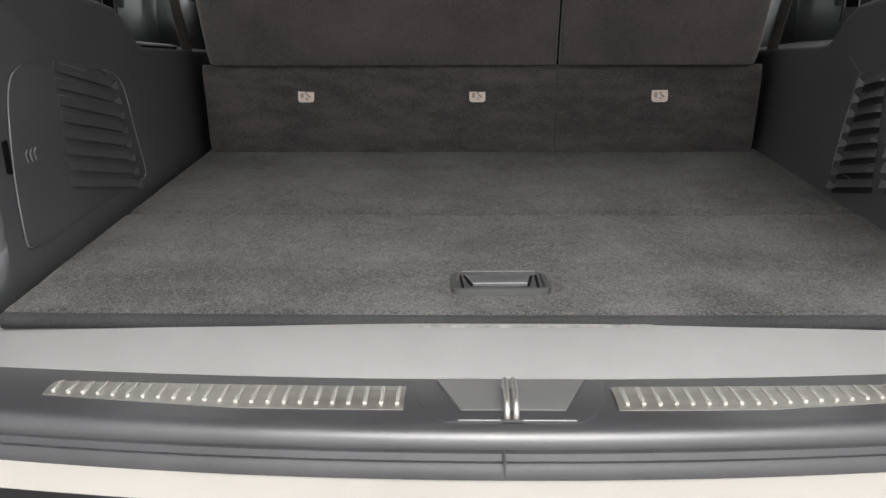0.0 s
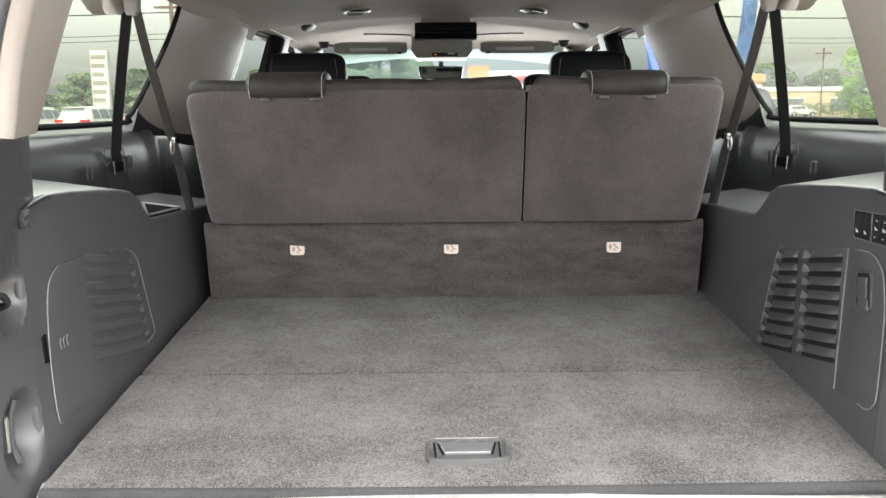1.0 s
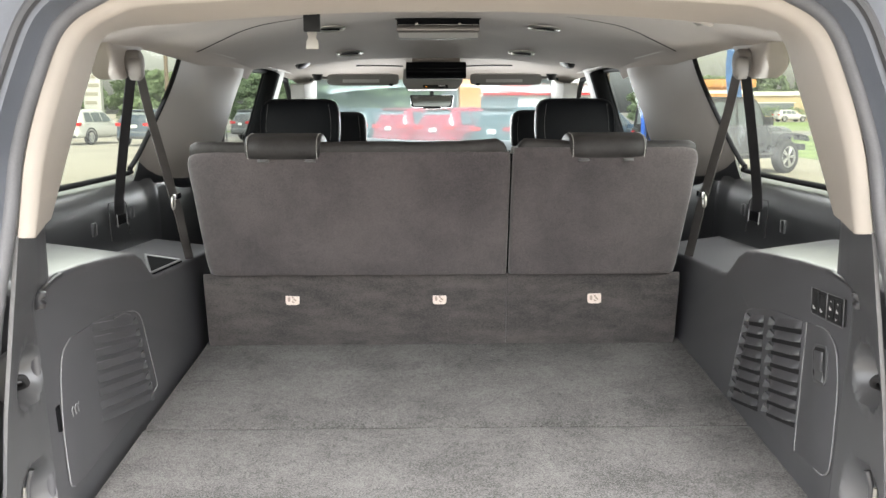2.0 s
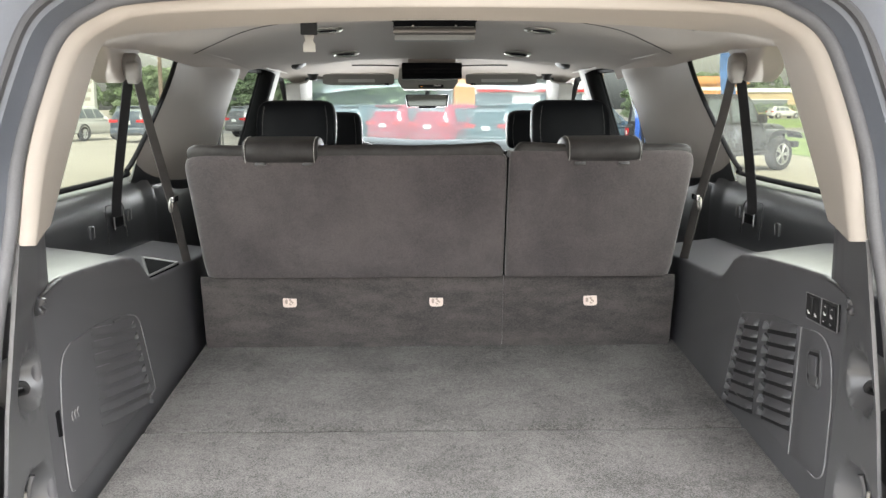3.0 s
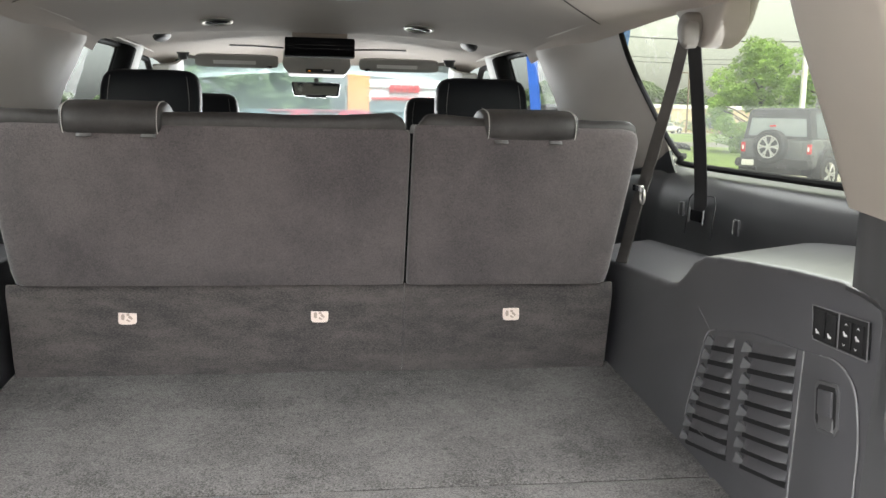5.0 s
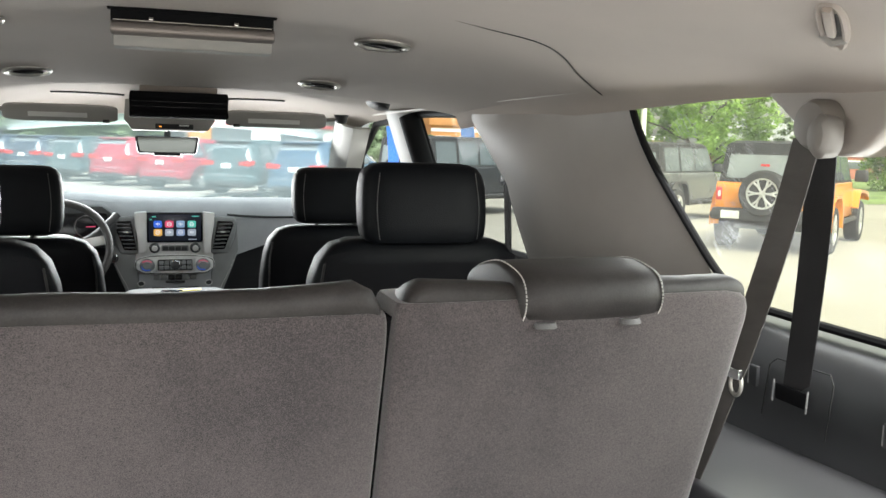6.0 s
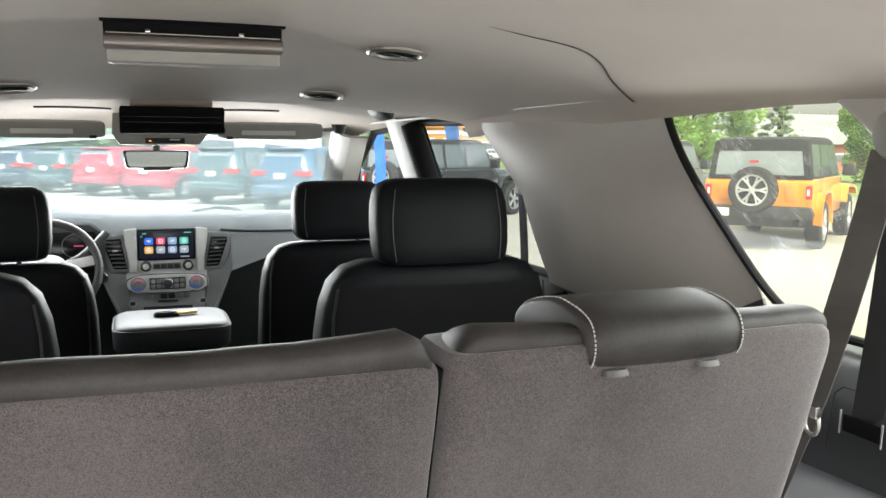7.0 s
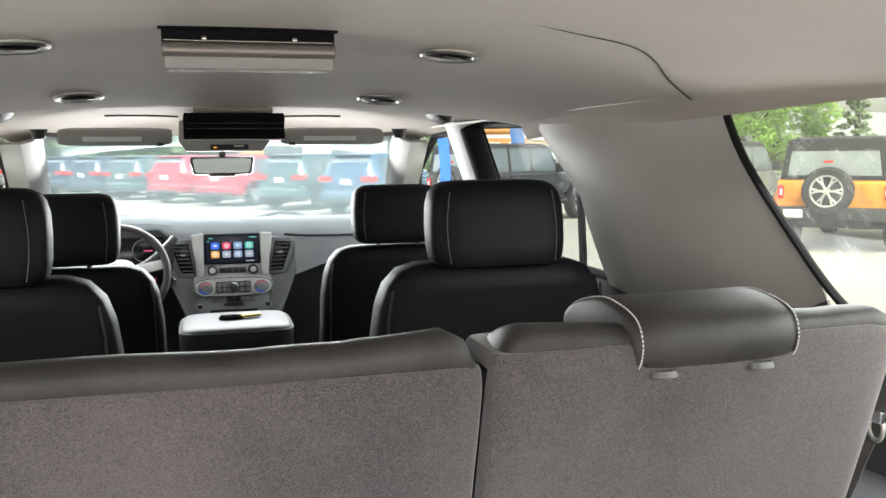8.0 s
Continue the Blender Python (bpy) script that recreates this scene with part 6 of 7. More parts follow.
part("pod_groove", tube([(0.162 * (abs(math.cos(k * math.tau / 40)) ** 0.62) * math.copysign(1, math.cos(k * math.tau / 40)), -0.0105, 1.141 + 0.0395 * (abs(math.sin(k * math.tau / 40)) ** 0.62) * math.copysign(1, math.sin(k * math.tau / 40))) for k in range(41)], 0.0018, 6), M["plastic_dark"], stack)
part("climate_buttons", box(-0.072, 0.072, -0.020, -0.010, 1.117, 1.165, 0.005), M["gloss_black"], stack)
for k in range(6):
    for j in range(2):
        part("button", box(-0.068 + 0.0233 * k, -0.048 + 0.0233 * k, -0.0225, -0.018, 1.121 + 0.0215 * j, 1.139 + 0.0215 * j, 0.002), M["dash_side"], stack)
fk = part("fan_knob", moved(cushion([(0, 0, 0, 0.018, 0.018), (0.012, 0, 0, 0.017, 0.017), (0.015, 0, 0, 0.012, 0.012)], 2, 20), pose(0, -0.020, 1.142, 90, 0, 0)), M["dash_dark"], stack)
part("knob_ring", tube([(0.0175 * math.cos(k * math.tau / 20), -0.030, 1.142 + 0.0175 * math.sin(k * math.tau / 20)) for k in range(21)], 0.003, 6), M["chrome"], fk)
part("lower_face", prism([(-0.172, 1.108), (0.172, 1.108), (0.180, 1.03), (0.150, 0.90), (-0.150, 0.90), (-0.180, 1.03)], "y", -0.002, 0.06, 0.006), M["dash"], stack, "pale grey lower face of the stack")
for k in range(6):
    part("lower_button", box(-0.090 + 0.0305 * k, -0.064 + 0.0305 * k, -0.010, 0.03, 1.076, 1.097, 0.003), M["dash_side" if k not in (2, 3) else "plastic_dark"], stack)
part("slot", box(-0.098, 0.098, -0.008, 0.05, 1.026, 1.044, 0.004), M["plastic_dark"], stack)
part("slot", box(-0.040, 0.040, -0.012, 0.05, 1.062, 1.070, 0.002), M["plastic_dark"], stack)
for x0, x1 in ((-0.62, -0.36), (0.14, 0.40)):
    wp = thing("windscreen_wiper", "thin black windscreen wiper lying at the base of the glass", "wiper", ((x0 + x1) / 2, 5.62, 1.386), group="windscreen wipers")
    h = (x1 - x0) / 2
    part("blade", tube(curve([(-h, 0.02, 0.0), (-h * 0.3, 0.0, 0.018), (h * 0.3, 0.0, 0.024), (h, 0.03, 0.002)], 5), 0.007, 6), M["plastic_dark"], wp)
    part("arm", tube([(0, 0.01, 0.022), (h * 0.9, 0.03, 0.008)], 0.007, 6), M["plastic_dark"], wp)

key_hole = thing("ignition_switch", "round chrome ignition switch beside the stack", "switch", (-0.238, 4.955, 1.176))
part("ring", tube([(0.020 * math.cos(k * math.tau / 20), 0, 0.020 * math.sin(k * math.tau / 20)) for k in range(21)], 0.004, 8), M["chrome"], key_hole)
part("core", moved(cushion([(0, 0, 0, 0.017, 0.017), (0.02, 0, 0, 0.015, 0.015)], 2, 18), pose(0, 0.012, 0, 90, 0, 0)), M["dash_dark"], key_hole)

steering = thing("steering_wheel", "leather steering wheel with silver spokes", "steering wheel", (-0.425, 4.72, 1.245))
steering.rotation_euler = (radians(-24), 0, 0)
part("rim", tube([(0.188 * math.cos(k * math.tau / 48), 0, 0.188 * math.sin(k * math.tau / 48)) for k in range(49)], 0.0155, 12), M["leather_grey"], steering)
part("hub", moved(loft([[(x, d, z) for x, z in oval(0, 0, a, b2, 28, 2.6)] for d, a, b2 in ((0.05, 0.05, 0.05), (0.0, 0.075, 0.065), (-0.012, 0.055, 0.045))]), Matrix.Translation((0, 0.02, 0))), M["silver"], steering)
for ang in (12, 168, 250, 290):
    part("spoke", moved(box(0.05, 0.182, 0.004, 0.016, -0.020, 0.020, 0.006), pose(0, 0, 0, 0, -ang, 0)), M["silver"], steering)
part("column", tube([(0, 0.03, 0), (0, 0.30, -0.02)], 0.045, 16), M["plastic_dark"], steering)
part("shift_lever", tube(curve([(0.03, 0.06, 0.02), (0.12, 0.05, 0.06), (0.19, 0.04, 0.125), (0.215, 0.04, 0.155)], 4), 0.016, 10), M["dash_dark"], steering)
clu = thing("instrument_cluster", "dark instrument cluster with red dial marks", "instruments", (-0.425, 4.96, 1.31))
part("hood", prism([(-0.20, -0.09), (-0.21, 0.04), (-0.15, 0.085), (0.15, 0.085), (0.21, 0.04), (0.20, -0.09)], "y", -0.02, 0.06, 0.012), M["dash_dark"], clu)
part("dial_glass", box(-0.17, 0.17, -0.026, -0.015, -0.07, 0.055, 0.01), M["gloss_black"], clu)
for x in (-0.09, 0.09):
    part("dial", moved(tube([(0.046 * math.cos(k * math.tau / 24), 0, 0.046 * math.sin(k * math.tau / 24)) for k in range(20)], 0.0012, 6), Matrix.Translation((x, -0.028, 0))), M["guide"], clu)
    part("needle", box(x - 0.002, x + 0.034, -0.030, -0.027, -0.002, 0.002), LIT["red"], clu)
badge = thing("red_tag", "red plastic tag hanging at the wheel", "tag", (-0.315, 4.70, 1.20))
part("tag_body", moved(prism([(-0.05, -0.02), (0.03, 0.02), (0.04, 0.03), (0.02, -0.03)], "y", -0.004, 0.004, 0.002), Matrix()), M["red_badge"], badge)

arm = thing("console_lid", "grey leather armrest lid between the front seats", "armrest", (0.006, 4.10, 1.02))
part("lid", loft([[(x, y, z) for x, y in oval(0, 0.17, a, b2, 44, 6)] for z, a, b2 in ((0.020, 0.178, 0.168), (0.030, 0.188, 0.178), (0.082, 0.190, 0.180), (0.097, 0.184, 0.174), (0.105, 0.172, 0.162), (0.108, 0.132, 0.13))]), M["lid"], arm)
part("body", box(-0.170, 0.170, 0.02, 0.62, -0.5, 0.048, 0.02), M["gloss_black"], arm)
part("seam", tube([(x, y, 0.092) for x, y in oval(0, 0.17, 0.1885, 0.1785, 44, 6)] + [(0.1885, 0.17, 0.092)], 0.0025, 6), M["plastic_dark"], arm)
keys = thing("key_bunch", "black car key with a yellow tag on the armrest", "keys", (0.0, 4.27, 1.130))
part("fob", cushion([(-0.004, -0.01, 0, 0.040, 0.016), (0.004, -0.01, 0, 0.044, 0.018), (0.013, -0.01, 0, 0.036, 0.013)], 2.6, 20), M["gloss_black"], keys)
part("tag", moved(prism([(0.012, -0.014), (0.092, -0.004), (0.096, 0.020), (0.010, 0.014)], "z", 0.003, 0.012, 0.001), pose(0, 0, 0, 6, 0, 8)), M["yellow"], keys)


# ---- the lot outside ----
def ground_sheet(name, pts, z, material, label, category):
    bm = bmesh.new()
    f = bm.faces.new([bm.verts.new((x, y, z)) for x, y in pts])
    if f.normal.z < 0:
        f.normal_flip()
    return tagged(part(name, bm, material, smooth=0), label, category, kind="structure")


ground_sheet("ground", [(-900, -900), (900, -900), (900, 900), (-900, 900)], 0.0, M["concrete"], "pale concrete parking lot reaching to the horizon", "ground")


def wheel(parent, x, y, z, r, w, rim, axis_turn=0.0, spokes=6, fork=0.10):
    """Tyre with rounded shoulders, and a spoked rim; the wheel's outer face points to +x."""
    t = part("wheel", loft([[(d, a * math.cos(k * math.tau / 28), a * math.sin(k * math.tau / 28)) for k in range(28)] for d, a in
                            ((-w / 2, r * 0.70), (-w / 2, r * 0.90), (-w * 0.38, r * 0.985), (0, r), (w * 0.38, r * 0.985), (w / 2, r * 0.90), (w / 2, r * 0.68), (w * 0.40, r * 0.64), (w * 0.30, r * 0.62))]), M["tyre"], parent)
    t.matrix_basis = pose(x, y, z, 0, 0, axis_turn)
    bm = loft([[(d, a * math.cos(k * math.tau / 28), a * math.sin(k * math.tau / 28)) for k in range(28)] for d, a in ((w * 0.30, r * 0.66), (w * 0.46, r * 0.67), (w * 0.44, r * 0.60), (w * 0.34, r * 0.58))], caps=False)
    for k in range(spokes):
        a = k * math.tau / spokes
        for off in (-0.16, 0.16):
            p = Vector((w * 0.40, fork * r * math.cos(a), fork * r * math.sin(a)))
            q = Vector((w * 0.40, 0.61 * r * math.cos(a + off), 0.61 * r * math.sin(a + off)))
            tube([p, q], r * 0.05, 6, bm=bm)
        if fork > 0.2:
            tube([(w * 0.40, 0, 0), (w * 0.40, fork * r * math.cos(a), fork * r * math.sin(a))], r * 0.055, 6, bm=bm)
    tube([(w * 0.30, 0, 0), (w * 0.45, 0, 0)], r * 0.14, 12, bm=bm)
    part("rim", bm, rim, t)
    return t


def body_loft(stations, flat=3.4, n=36):
    """A body along y: stations (y, half width, bottom, top)."""
    rings = []
    for y, w, z0, z1 in stations:
        rings.append([(x, y, z) for x, z in oval(0, (z0 + z1) / 2, w, (z1 - z0) / 2, n, flat)])
    return loft(rings)


def cabin(stations):
    """Tapered house of a car: stations (y, half width below, half width above, sill, roof)."""
    rings = []
    for y, wb, wt, z0, z1 in stations:
        rings.append([(-wb, y, z0), (-wt, y, z1 - 0.04), (-wt + 0.06, y, z1), (wt - 0.06, y, z1), (wt, y, z1 - 0.04), (wb, y, z0)])
    return loft(rings)


def pane_on(parent, quad, material=None, name="window"):
    c = sum((Vector(q) for q in quad), Vector()) / 4
    sol = sheet([[quad[0], quad[1]], [quad[3], quad[2]]], 0.006, Vector((0, 2.0, 1.0)) - c)
    return part(name, sol, material or M["car_glass"], parent, smooth=0)


def smooth_suv(paint, label, at, turn, group="", rim=None, plate=True, length=4.80):
    """A rounded family SUV, seen mostly from behind."""
    c = thing("parked_suv", label, "car", (*at, 0), turn, group)
    L = length
    part("body", body_loft([(0.06, 0.66, 0.50, 0.98), (0.10, 0.86, 0.40, 1.08), (0.30, 0.945, 0.34, 1.12), (0.9, 0.97, 0.34, 1.12), (2.4, 0.97, 0.30, 1.10), (3.6, 0.96, 0.32, 1.08), (4.3, 0.93, 0.36, 1.02), (L - 0.12, 0.84, 0.42, 0.92), (L, 0.60, 0.5, 0.8)], 4.5), paint, c)
    part("cabin", cabin([(0.10, 0.86, 0.62, 1.02, 1.12), (0.16, 0.90, 0.64, 1.02, 1.30), (0.42, 0.92, 0.66, 1.02, 1.66), (0.60, 0.93, 0.67, 1.02, 1.73), (1.6, 0.93, 0.68, 1.02, 1.76), (2.5, 0.93, 0.66, 1.02, 1.71), (3.45, 0.92, 0.74, 1.02, 1.10)]), paint, c)
    part("spoiler", box(-0.60, 0.60, 0.26, 0.52, 1.665, 1.72, 0.02), paint, c)
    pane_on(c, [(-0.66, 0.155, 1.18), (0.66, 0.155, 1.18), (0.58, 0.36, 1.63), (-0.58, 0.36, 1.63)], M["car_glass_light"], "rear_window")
    for s in (-1, 1):
        for y0, y1, y2, y3 in ((0.62, 1.25, 1.22, 0.72), (1.32, 2.05, 2.05, 1.30), (2.12, 2.95, 2.50, 2.12)):
            pane_on(c, [(s * 0.915, y0, 1.14), (s * 0.915, y1, 1.14), (s * 0.735, y2, 1.60), (s * 0.735, y3, 1.60)])
        part("tail_light", prism([(s * 0.46, 0.965), (s * 0.47, 1.08), (s * 0.88, 1.115), (s * 0.925, 1.08), (s * 0.90, 0.945)], "y", 0.055, 0.28, 0.012), M["tail"], c)
        part("reflector", box(s * 0.72 - 0.09, s * 0.72 + 0.09, 0.045, 0.10, 0.55, 0.60, 0.008), M["tail"], c)
        for y in (0.98, 3.88):
            wheel(c, s * 0.86, y, 0.375, 0.375, 0.24, rim or M["alloy"], 0 if s > 0 else 180)
            part("wheel_arch", tube([(s * 0.955, y + 0.45 * math.cos(k * math.pi / 12), 0.375 + 0.45 * math.sin(k * math.pi / 12)) for k in range(13)], 0.045, 8), M["trim_black"], c)
        part("door_mirror", cushion([(1.08, s * 1.03, 2.75, 0.10, 0.06), (1.10, s * 1.04, 2.75, 0.12, 0.08), (1.20, s * 1.04, 2.75, 0.11, 0.07)], 3, 14), paint, c)
    part("rear_bumper", body_loft([(0.0, 0.62, 0.42, 0.66), (0.03, 0.84, 0.38, 0.72), (0.16, 0.93, 0.34, 0.74), (0.42, 0.95, 0.34, 0.72)], 5), paint, c)
    part("lower_bumper", box(-0.72, 0.72, -0.012, 0.2, 0.36, 0.48, 0.03), M["trim_black"], c)
    part("bright_strip", box(-0.66, 0.66, -0.016, 0.04, 0.655, 0.675, 0.008), M["chrome"], c)
    if plate:
        part("plate", box(-0.17, 0.17, 0.030, 0.06, 0.87, 1.02, 0.006), M["plate"], c)
    part("wiper", tube([(0, 0.14, 1.20), (0.30, 0.17, 1.24)], 0.012, 6), M["trim_black"], c)
    return c


random.seed(11)
row = [("blue", 3.55, 25.5), ("teal", 1.95, 28.6), ("red", 0.05, 31.6), ("red", -1.7, 34.6), ("teal", -3.5, 37.6), ("navy", -5.3, 40.6), ("navy", -7.1, 43.6), ("teal", -8.9, 46.6), ("grey", -10.7, 49.6)]
WORD = dict(blue="steel blue", teal="dark teal", red="deep red", navy="dark navy", grey="dark grey")
made = {}
for col, x, y in row:
    turn = -41 + random.uniform(-1, 1)
    if col in made:
        copy_thing(made[col], pose(x, y, 0, 0, 0, turn))
    else:
        made[col] = smooth_suv(PAINT[col], WORD[col] + " family SUV parked in a slanted row", (x, y), turn, "SUVs parked in the front row")


def square_4x4(paint, label, at, turn, top, long_hood=1.0, orange=False, group=""):
    """A boxy off-roader with a spare wheel on its tailgate."""
    c = thing("parked_offroader", label, "car", (*at, 0), turn, group)
    part("body", prism([(0.05, 0.62), (0.02, 0.72), (0.03, 1.12), (0.10, 1.16), (2.86, 1.16), (2.95, 1.13), (3.02, 1.0), (3.06, 0.62), (3.02, 0.52), (0.3, 0.52)], "x", -0.86, 0.86, 0.035, 3), paint, c)
    part("bonnet", body_loft([(2.80, 0.72, 0.60, 1.165), (2.95, 0.72, 0.60, 1.175), (3.5, 0.66, 0.60, 1.165), (4.05, 0.60, 0.60, 1.13), (4.20, 0.57, 0.62, 1.08), (4.24, 0.50, 0.66, 1.0)], 6), paint, c)
    part("front_bumper", box(-0.80, 0.80, 4.24, 4.46, 0.54, 0.70, 0.03), M["trim_black"], c)
    for s in (-1, 1):
        wing = [[(s * (0.55 + 0.42 * u), y, z - 0.03 * u * u) for u in (0, 0.4, 0.8, 1.0)] for y, z in ((3.00, 0.70), (3.06, 0.86), (3.16, 0.97), (3.32, 1.02), (3.70, 1.015), (4.00, 0.99), (4.20, 0.955), (4.32, 0.90), (4.36, 0.82))]
        part("front_wing", sheet(wing, 0.05, (0, 0, -1)), paint, c)
    part("roof", cabin([(0.06, 0.82, 0.72, 1.15, 1.70), (0.10, 0.83, 0.73, 1.15, 1.80), (0.5, 0.83, 0.74, 1.15, 1.845), (2.3, 0.83, 0.74, 1.15, 1.845), (2.55, 0.83, 0.74, 1.15, 1.80), (2.95, 0.83, 0.80, 1.15, 1.20)]), top, c)
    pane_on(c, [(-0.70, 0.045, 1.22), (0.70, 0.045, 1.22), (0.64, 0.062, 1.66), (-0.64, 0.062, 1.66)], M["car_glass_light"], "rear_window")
    for s in (-1, 1):
        for y0, y1 in ((0.25, 0.95), (1.05, 1.75), (1.83, 2.55)):
            pane_on(c, [(s * 0.828, y0, 1.20), (s * 0.828, y1 + (0.2 if y0 > 1.8 else 0), 1.20), (s * 0.755, y1, 1.72), (s * 0.755, y0, 1.72)])
        part("tail_light", box(s * 0.795 - 0.048, s * 0.795 + 0.048, -0.008, 0.10, 0.84, 1.06, 0.02), M["tail"], c)
        part("lamp_lens", box(s * 0.785 - 0.022, s * 0.785 + 0.022, -0.014, 0.02, 0.90, 1.0, 0.01), M["plate"], c)
        for y in (0.72, 3.62):
            wheel(c, s * 0.82, y, 0.40, 0.40, 0.26, M["alloy"], 0 if s > 0 else 180, 5)
            fl = []
            for k in range(13):
                a = k * math.pi / 12
                fl.append([(s * 0.84, y + 0.47 * math.cos(a), 0.42 + 0.50 * min(1, 1.25 * math.sin(a))), (s * 0.98, y + 0.50 * math.cos(a), 0.41 + 0.51 * min(1, 1.25 * math.sin(a))), (s * 0.985, y + 0.55 * math.cos(a), 0.40 + 0.57 * min(1, 1.2 * math.sin(a)))])
            if y > 2:
                continue
            part("wheel_flare", sheet(fl, 0.02, (-s, 0, 0)), paint if orange else M["trim_black"], c)
        part("door_mirror", cushion([(1.17, s * 1.03, 2.65, 0.10, 0.05), (1.19, s * 1.03, 2.65, 0.12, 0.06), (1.36, s * 1.03, 2.65, 0.11, 0.06), (1.38, s * 1.03, 2.65, 0.09, 0.05)], 4, 14), M["trim_black"], c)
        part("side_step", tube([(s * 0.90, 1.25, 0.48), (s * 0.90, 3.05, 0.48)], 0.05, 8), M["trim_black"], c)
    part("bumper", prism([(-0.86, 0.52), (-0.90, 0.60), (-0.84, 0.72), (0.84, 0.72), (0.90, 0.60), (0.86, 0.52)], "y", -0.16, 0.06, 0.025), M["trim_black"], c)
    for x in (-0.28, 0.28):
        part("tailgate_panel", box(x * 1.9 - 0.10, x * 1.9 + 0.10, 0.0, 0.04, 0.80, 1.08, 0.02), paint, c)
    wheel(c, -0.04, -0.12, 0.98, 0.385, 0.25, M["alloy"], -90, 6, 0.30)
    part("plate", box(-0.70, -0.40, -0.175, -0.15, 0.55, 0.68, 0.006), M["plate"], c)
    part("brake_light", box(-0.13, 0.01, -0.06, -0.02, 1.42, 1.46, 0.01), M["tail"], c)
    part("axle", tube([(-0.8, 0.72, 0.40), (0.8, 0.72, 0.40)], 0.07, 10), M["trim_black"], c)
    c.scale = (1.05, 1.05, 1.05)
    part("chassis", box(-0.55, 0.55, 0.2, 4.1, 0.36, 0.56, 0.05), M["trim_black"], c)
    return c


square_4x4(PAINT["orange"], "bright orange off-roader with black soft top and tailgate spare wheel", (9.95, 13.67), -51, M["soft_top"], orange=True)
square_4x4(PAINT["grey"], "dark grey boxy off-roader with spare wheel on its tailgate", (10.6, 19.6), -58, M["trim_black"], group="dark off-roaders")
square_4x4(PAINT["black"], "charcoal boxy off-roader parked beside the grass", (5.5, 21.2), -58, M["trim_black"], group="dark off-roaders")

# across the lot to the left
white_suv = smooth_suv(PAINT["white"], "white compact SUV parked across the lot", (-18.1, 43.6), -12, "SUVs across the lot")
smooth_suv(PAINT["navy"], "dark blue SUV parked across the lot", (-14.1, 42.0), -8, "SUVs across the lot")
copy_thing(white_suv, pose(-22.0, 46, 0, 0, 0, -12))


# ---- planting ----
def leaf_cloud(rng, centres, leaf, count):
    """Many small leaf blades scattered in clumps."""
    verts, faces = [], []
    for cx, cy, cz, rx, rz in centres:
        for _ in range(count):
            a, b, r = rng.uniform(0, math.tau), math.acos(rng.uniform(-1, 1)), rng.uniform(0.45, 1.05) ** 0.6
            p = Vector((cx + rx * r * math.sin(b) * math.cos(a), cy + rx * r * math.sin(b) * math.sin(a), cz + rz * r * math.cos(b)))
            u = Vector((rng.gauss(0, 1), rng.gauss(0, 1), rng.gauss(0, 0.7))).normalized()
            v = u.orthogonal().normalized()
            size = leaf * rng.uniform(0.6, 1.4)
            n = len(verts)
            verts += [p - u * size, p + v * size * 0.6, p + u * size, p - v * size * 0.6]
            faces.append((n, n + 1, n + 2, n + 3))
    me = bpy.data.meshes.new("crown")
    me.from_pydata([tuple(v) for v in verts], [], faces)
    return me


def tree(label, at, height, spread, seed, material, trunk_share=0.25, leaf=0.22, clumps=46, count=90):
    rng = random.Random(seed)
    t = thing("tree", label, "tree", (*at, 0))
    part("trunk", loft([[(r * math.cos(k * math.tau / 10) + wob, r * math.sin(k * math.tau / 10), z) for k in range(10)] for z, r, wob in
                        ((0, 0.035 * height, 0), (0.02 * height, 0.024 * height, 0), (trunk_share * height, 0.018 * height, 0.01 * height), (0.6 * height, 0.010 * height, 0.02 * height), (0.9 * height, 0.003 * height, 0))]), M["bark"], t)
    centres = []
    for k in range(clumps):
        u = k / (clumps - 1)
        z = height * (trunk_share + (1 - trunk_share) * u)
        reach = spread * math.sin(math.pi * (0.12 + 0.83 * u)) ** 0.7
        a = k * 2.399 + rng.uniform(-0.5, 0.5)
        d = reach * math.sqrt(rng.uniform(0.05, 1.0))
        centres.append((d * math.cos(a), d * math.sin(a), z - 0.05 * height, spread * rng.uniform(0.16, 0.32), height * rng.uniform(0.05, 0.10)))
    limb = bmesh.new()
    for c in centres[::3]:
        tube([(0.01 * height, 0, max(trunk_share * height * 0.8, c[2] - 0.18 * height)), (c[0] * 0.6, c[1] * 0.6, c[2] - 0.05 * height), c[:3]], 0.006 * height, 5, bm=limb)
    part("limbs", limb, M["bark"], t)
    me = leaf_cloud(rng, centres, leaf, count)
    me.materials.append(material)
    crown = new("crown", me)
    crown.parent = t
    return t


def conifer(label, at, height, seed):
    rng = random.Random(seed)
    t = thing("pine_tree", label, "tree", (*at, 0))
    part("trunk", loft([[(r * math.cos(k * math.tau / 8), r * math.sin(k * math.tau / 8), z) for k in range(8)] for z, r in ((0, 0.22), (height * 0.5, 0.14), (height, 0.02))]), M["bark"], t)
    centres = []
    for k in range(34):
        u = k / 33
        a, d = k * 2.399, (1 - u) * height * 0.19 * rng.uniform(0.25, 1.15)
        centres.append((d * math.cos(a), d * math.sin(a), height * (0.30 + 0.70 * u), 0.40 * (1.15 - u), 0.16))
    me = leaf_cloud(rng, centres, 0.075, 150)
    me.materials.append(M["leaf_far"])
    crown = new("crown", me)
    crown.parent = t
    return t


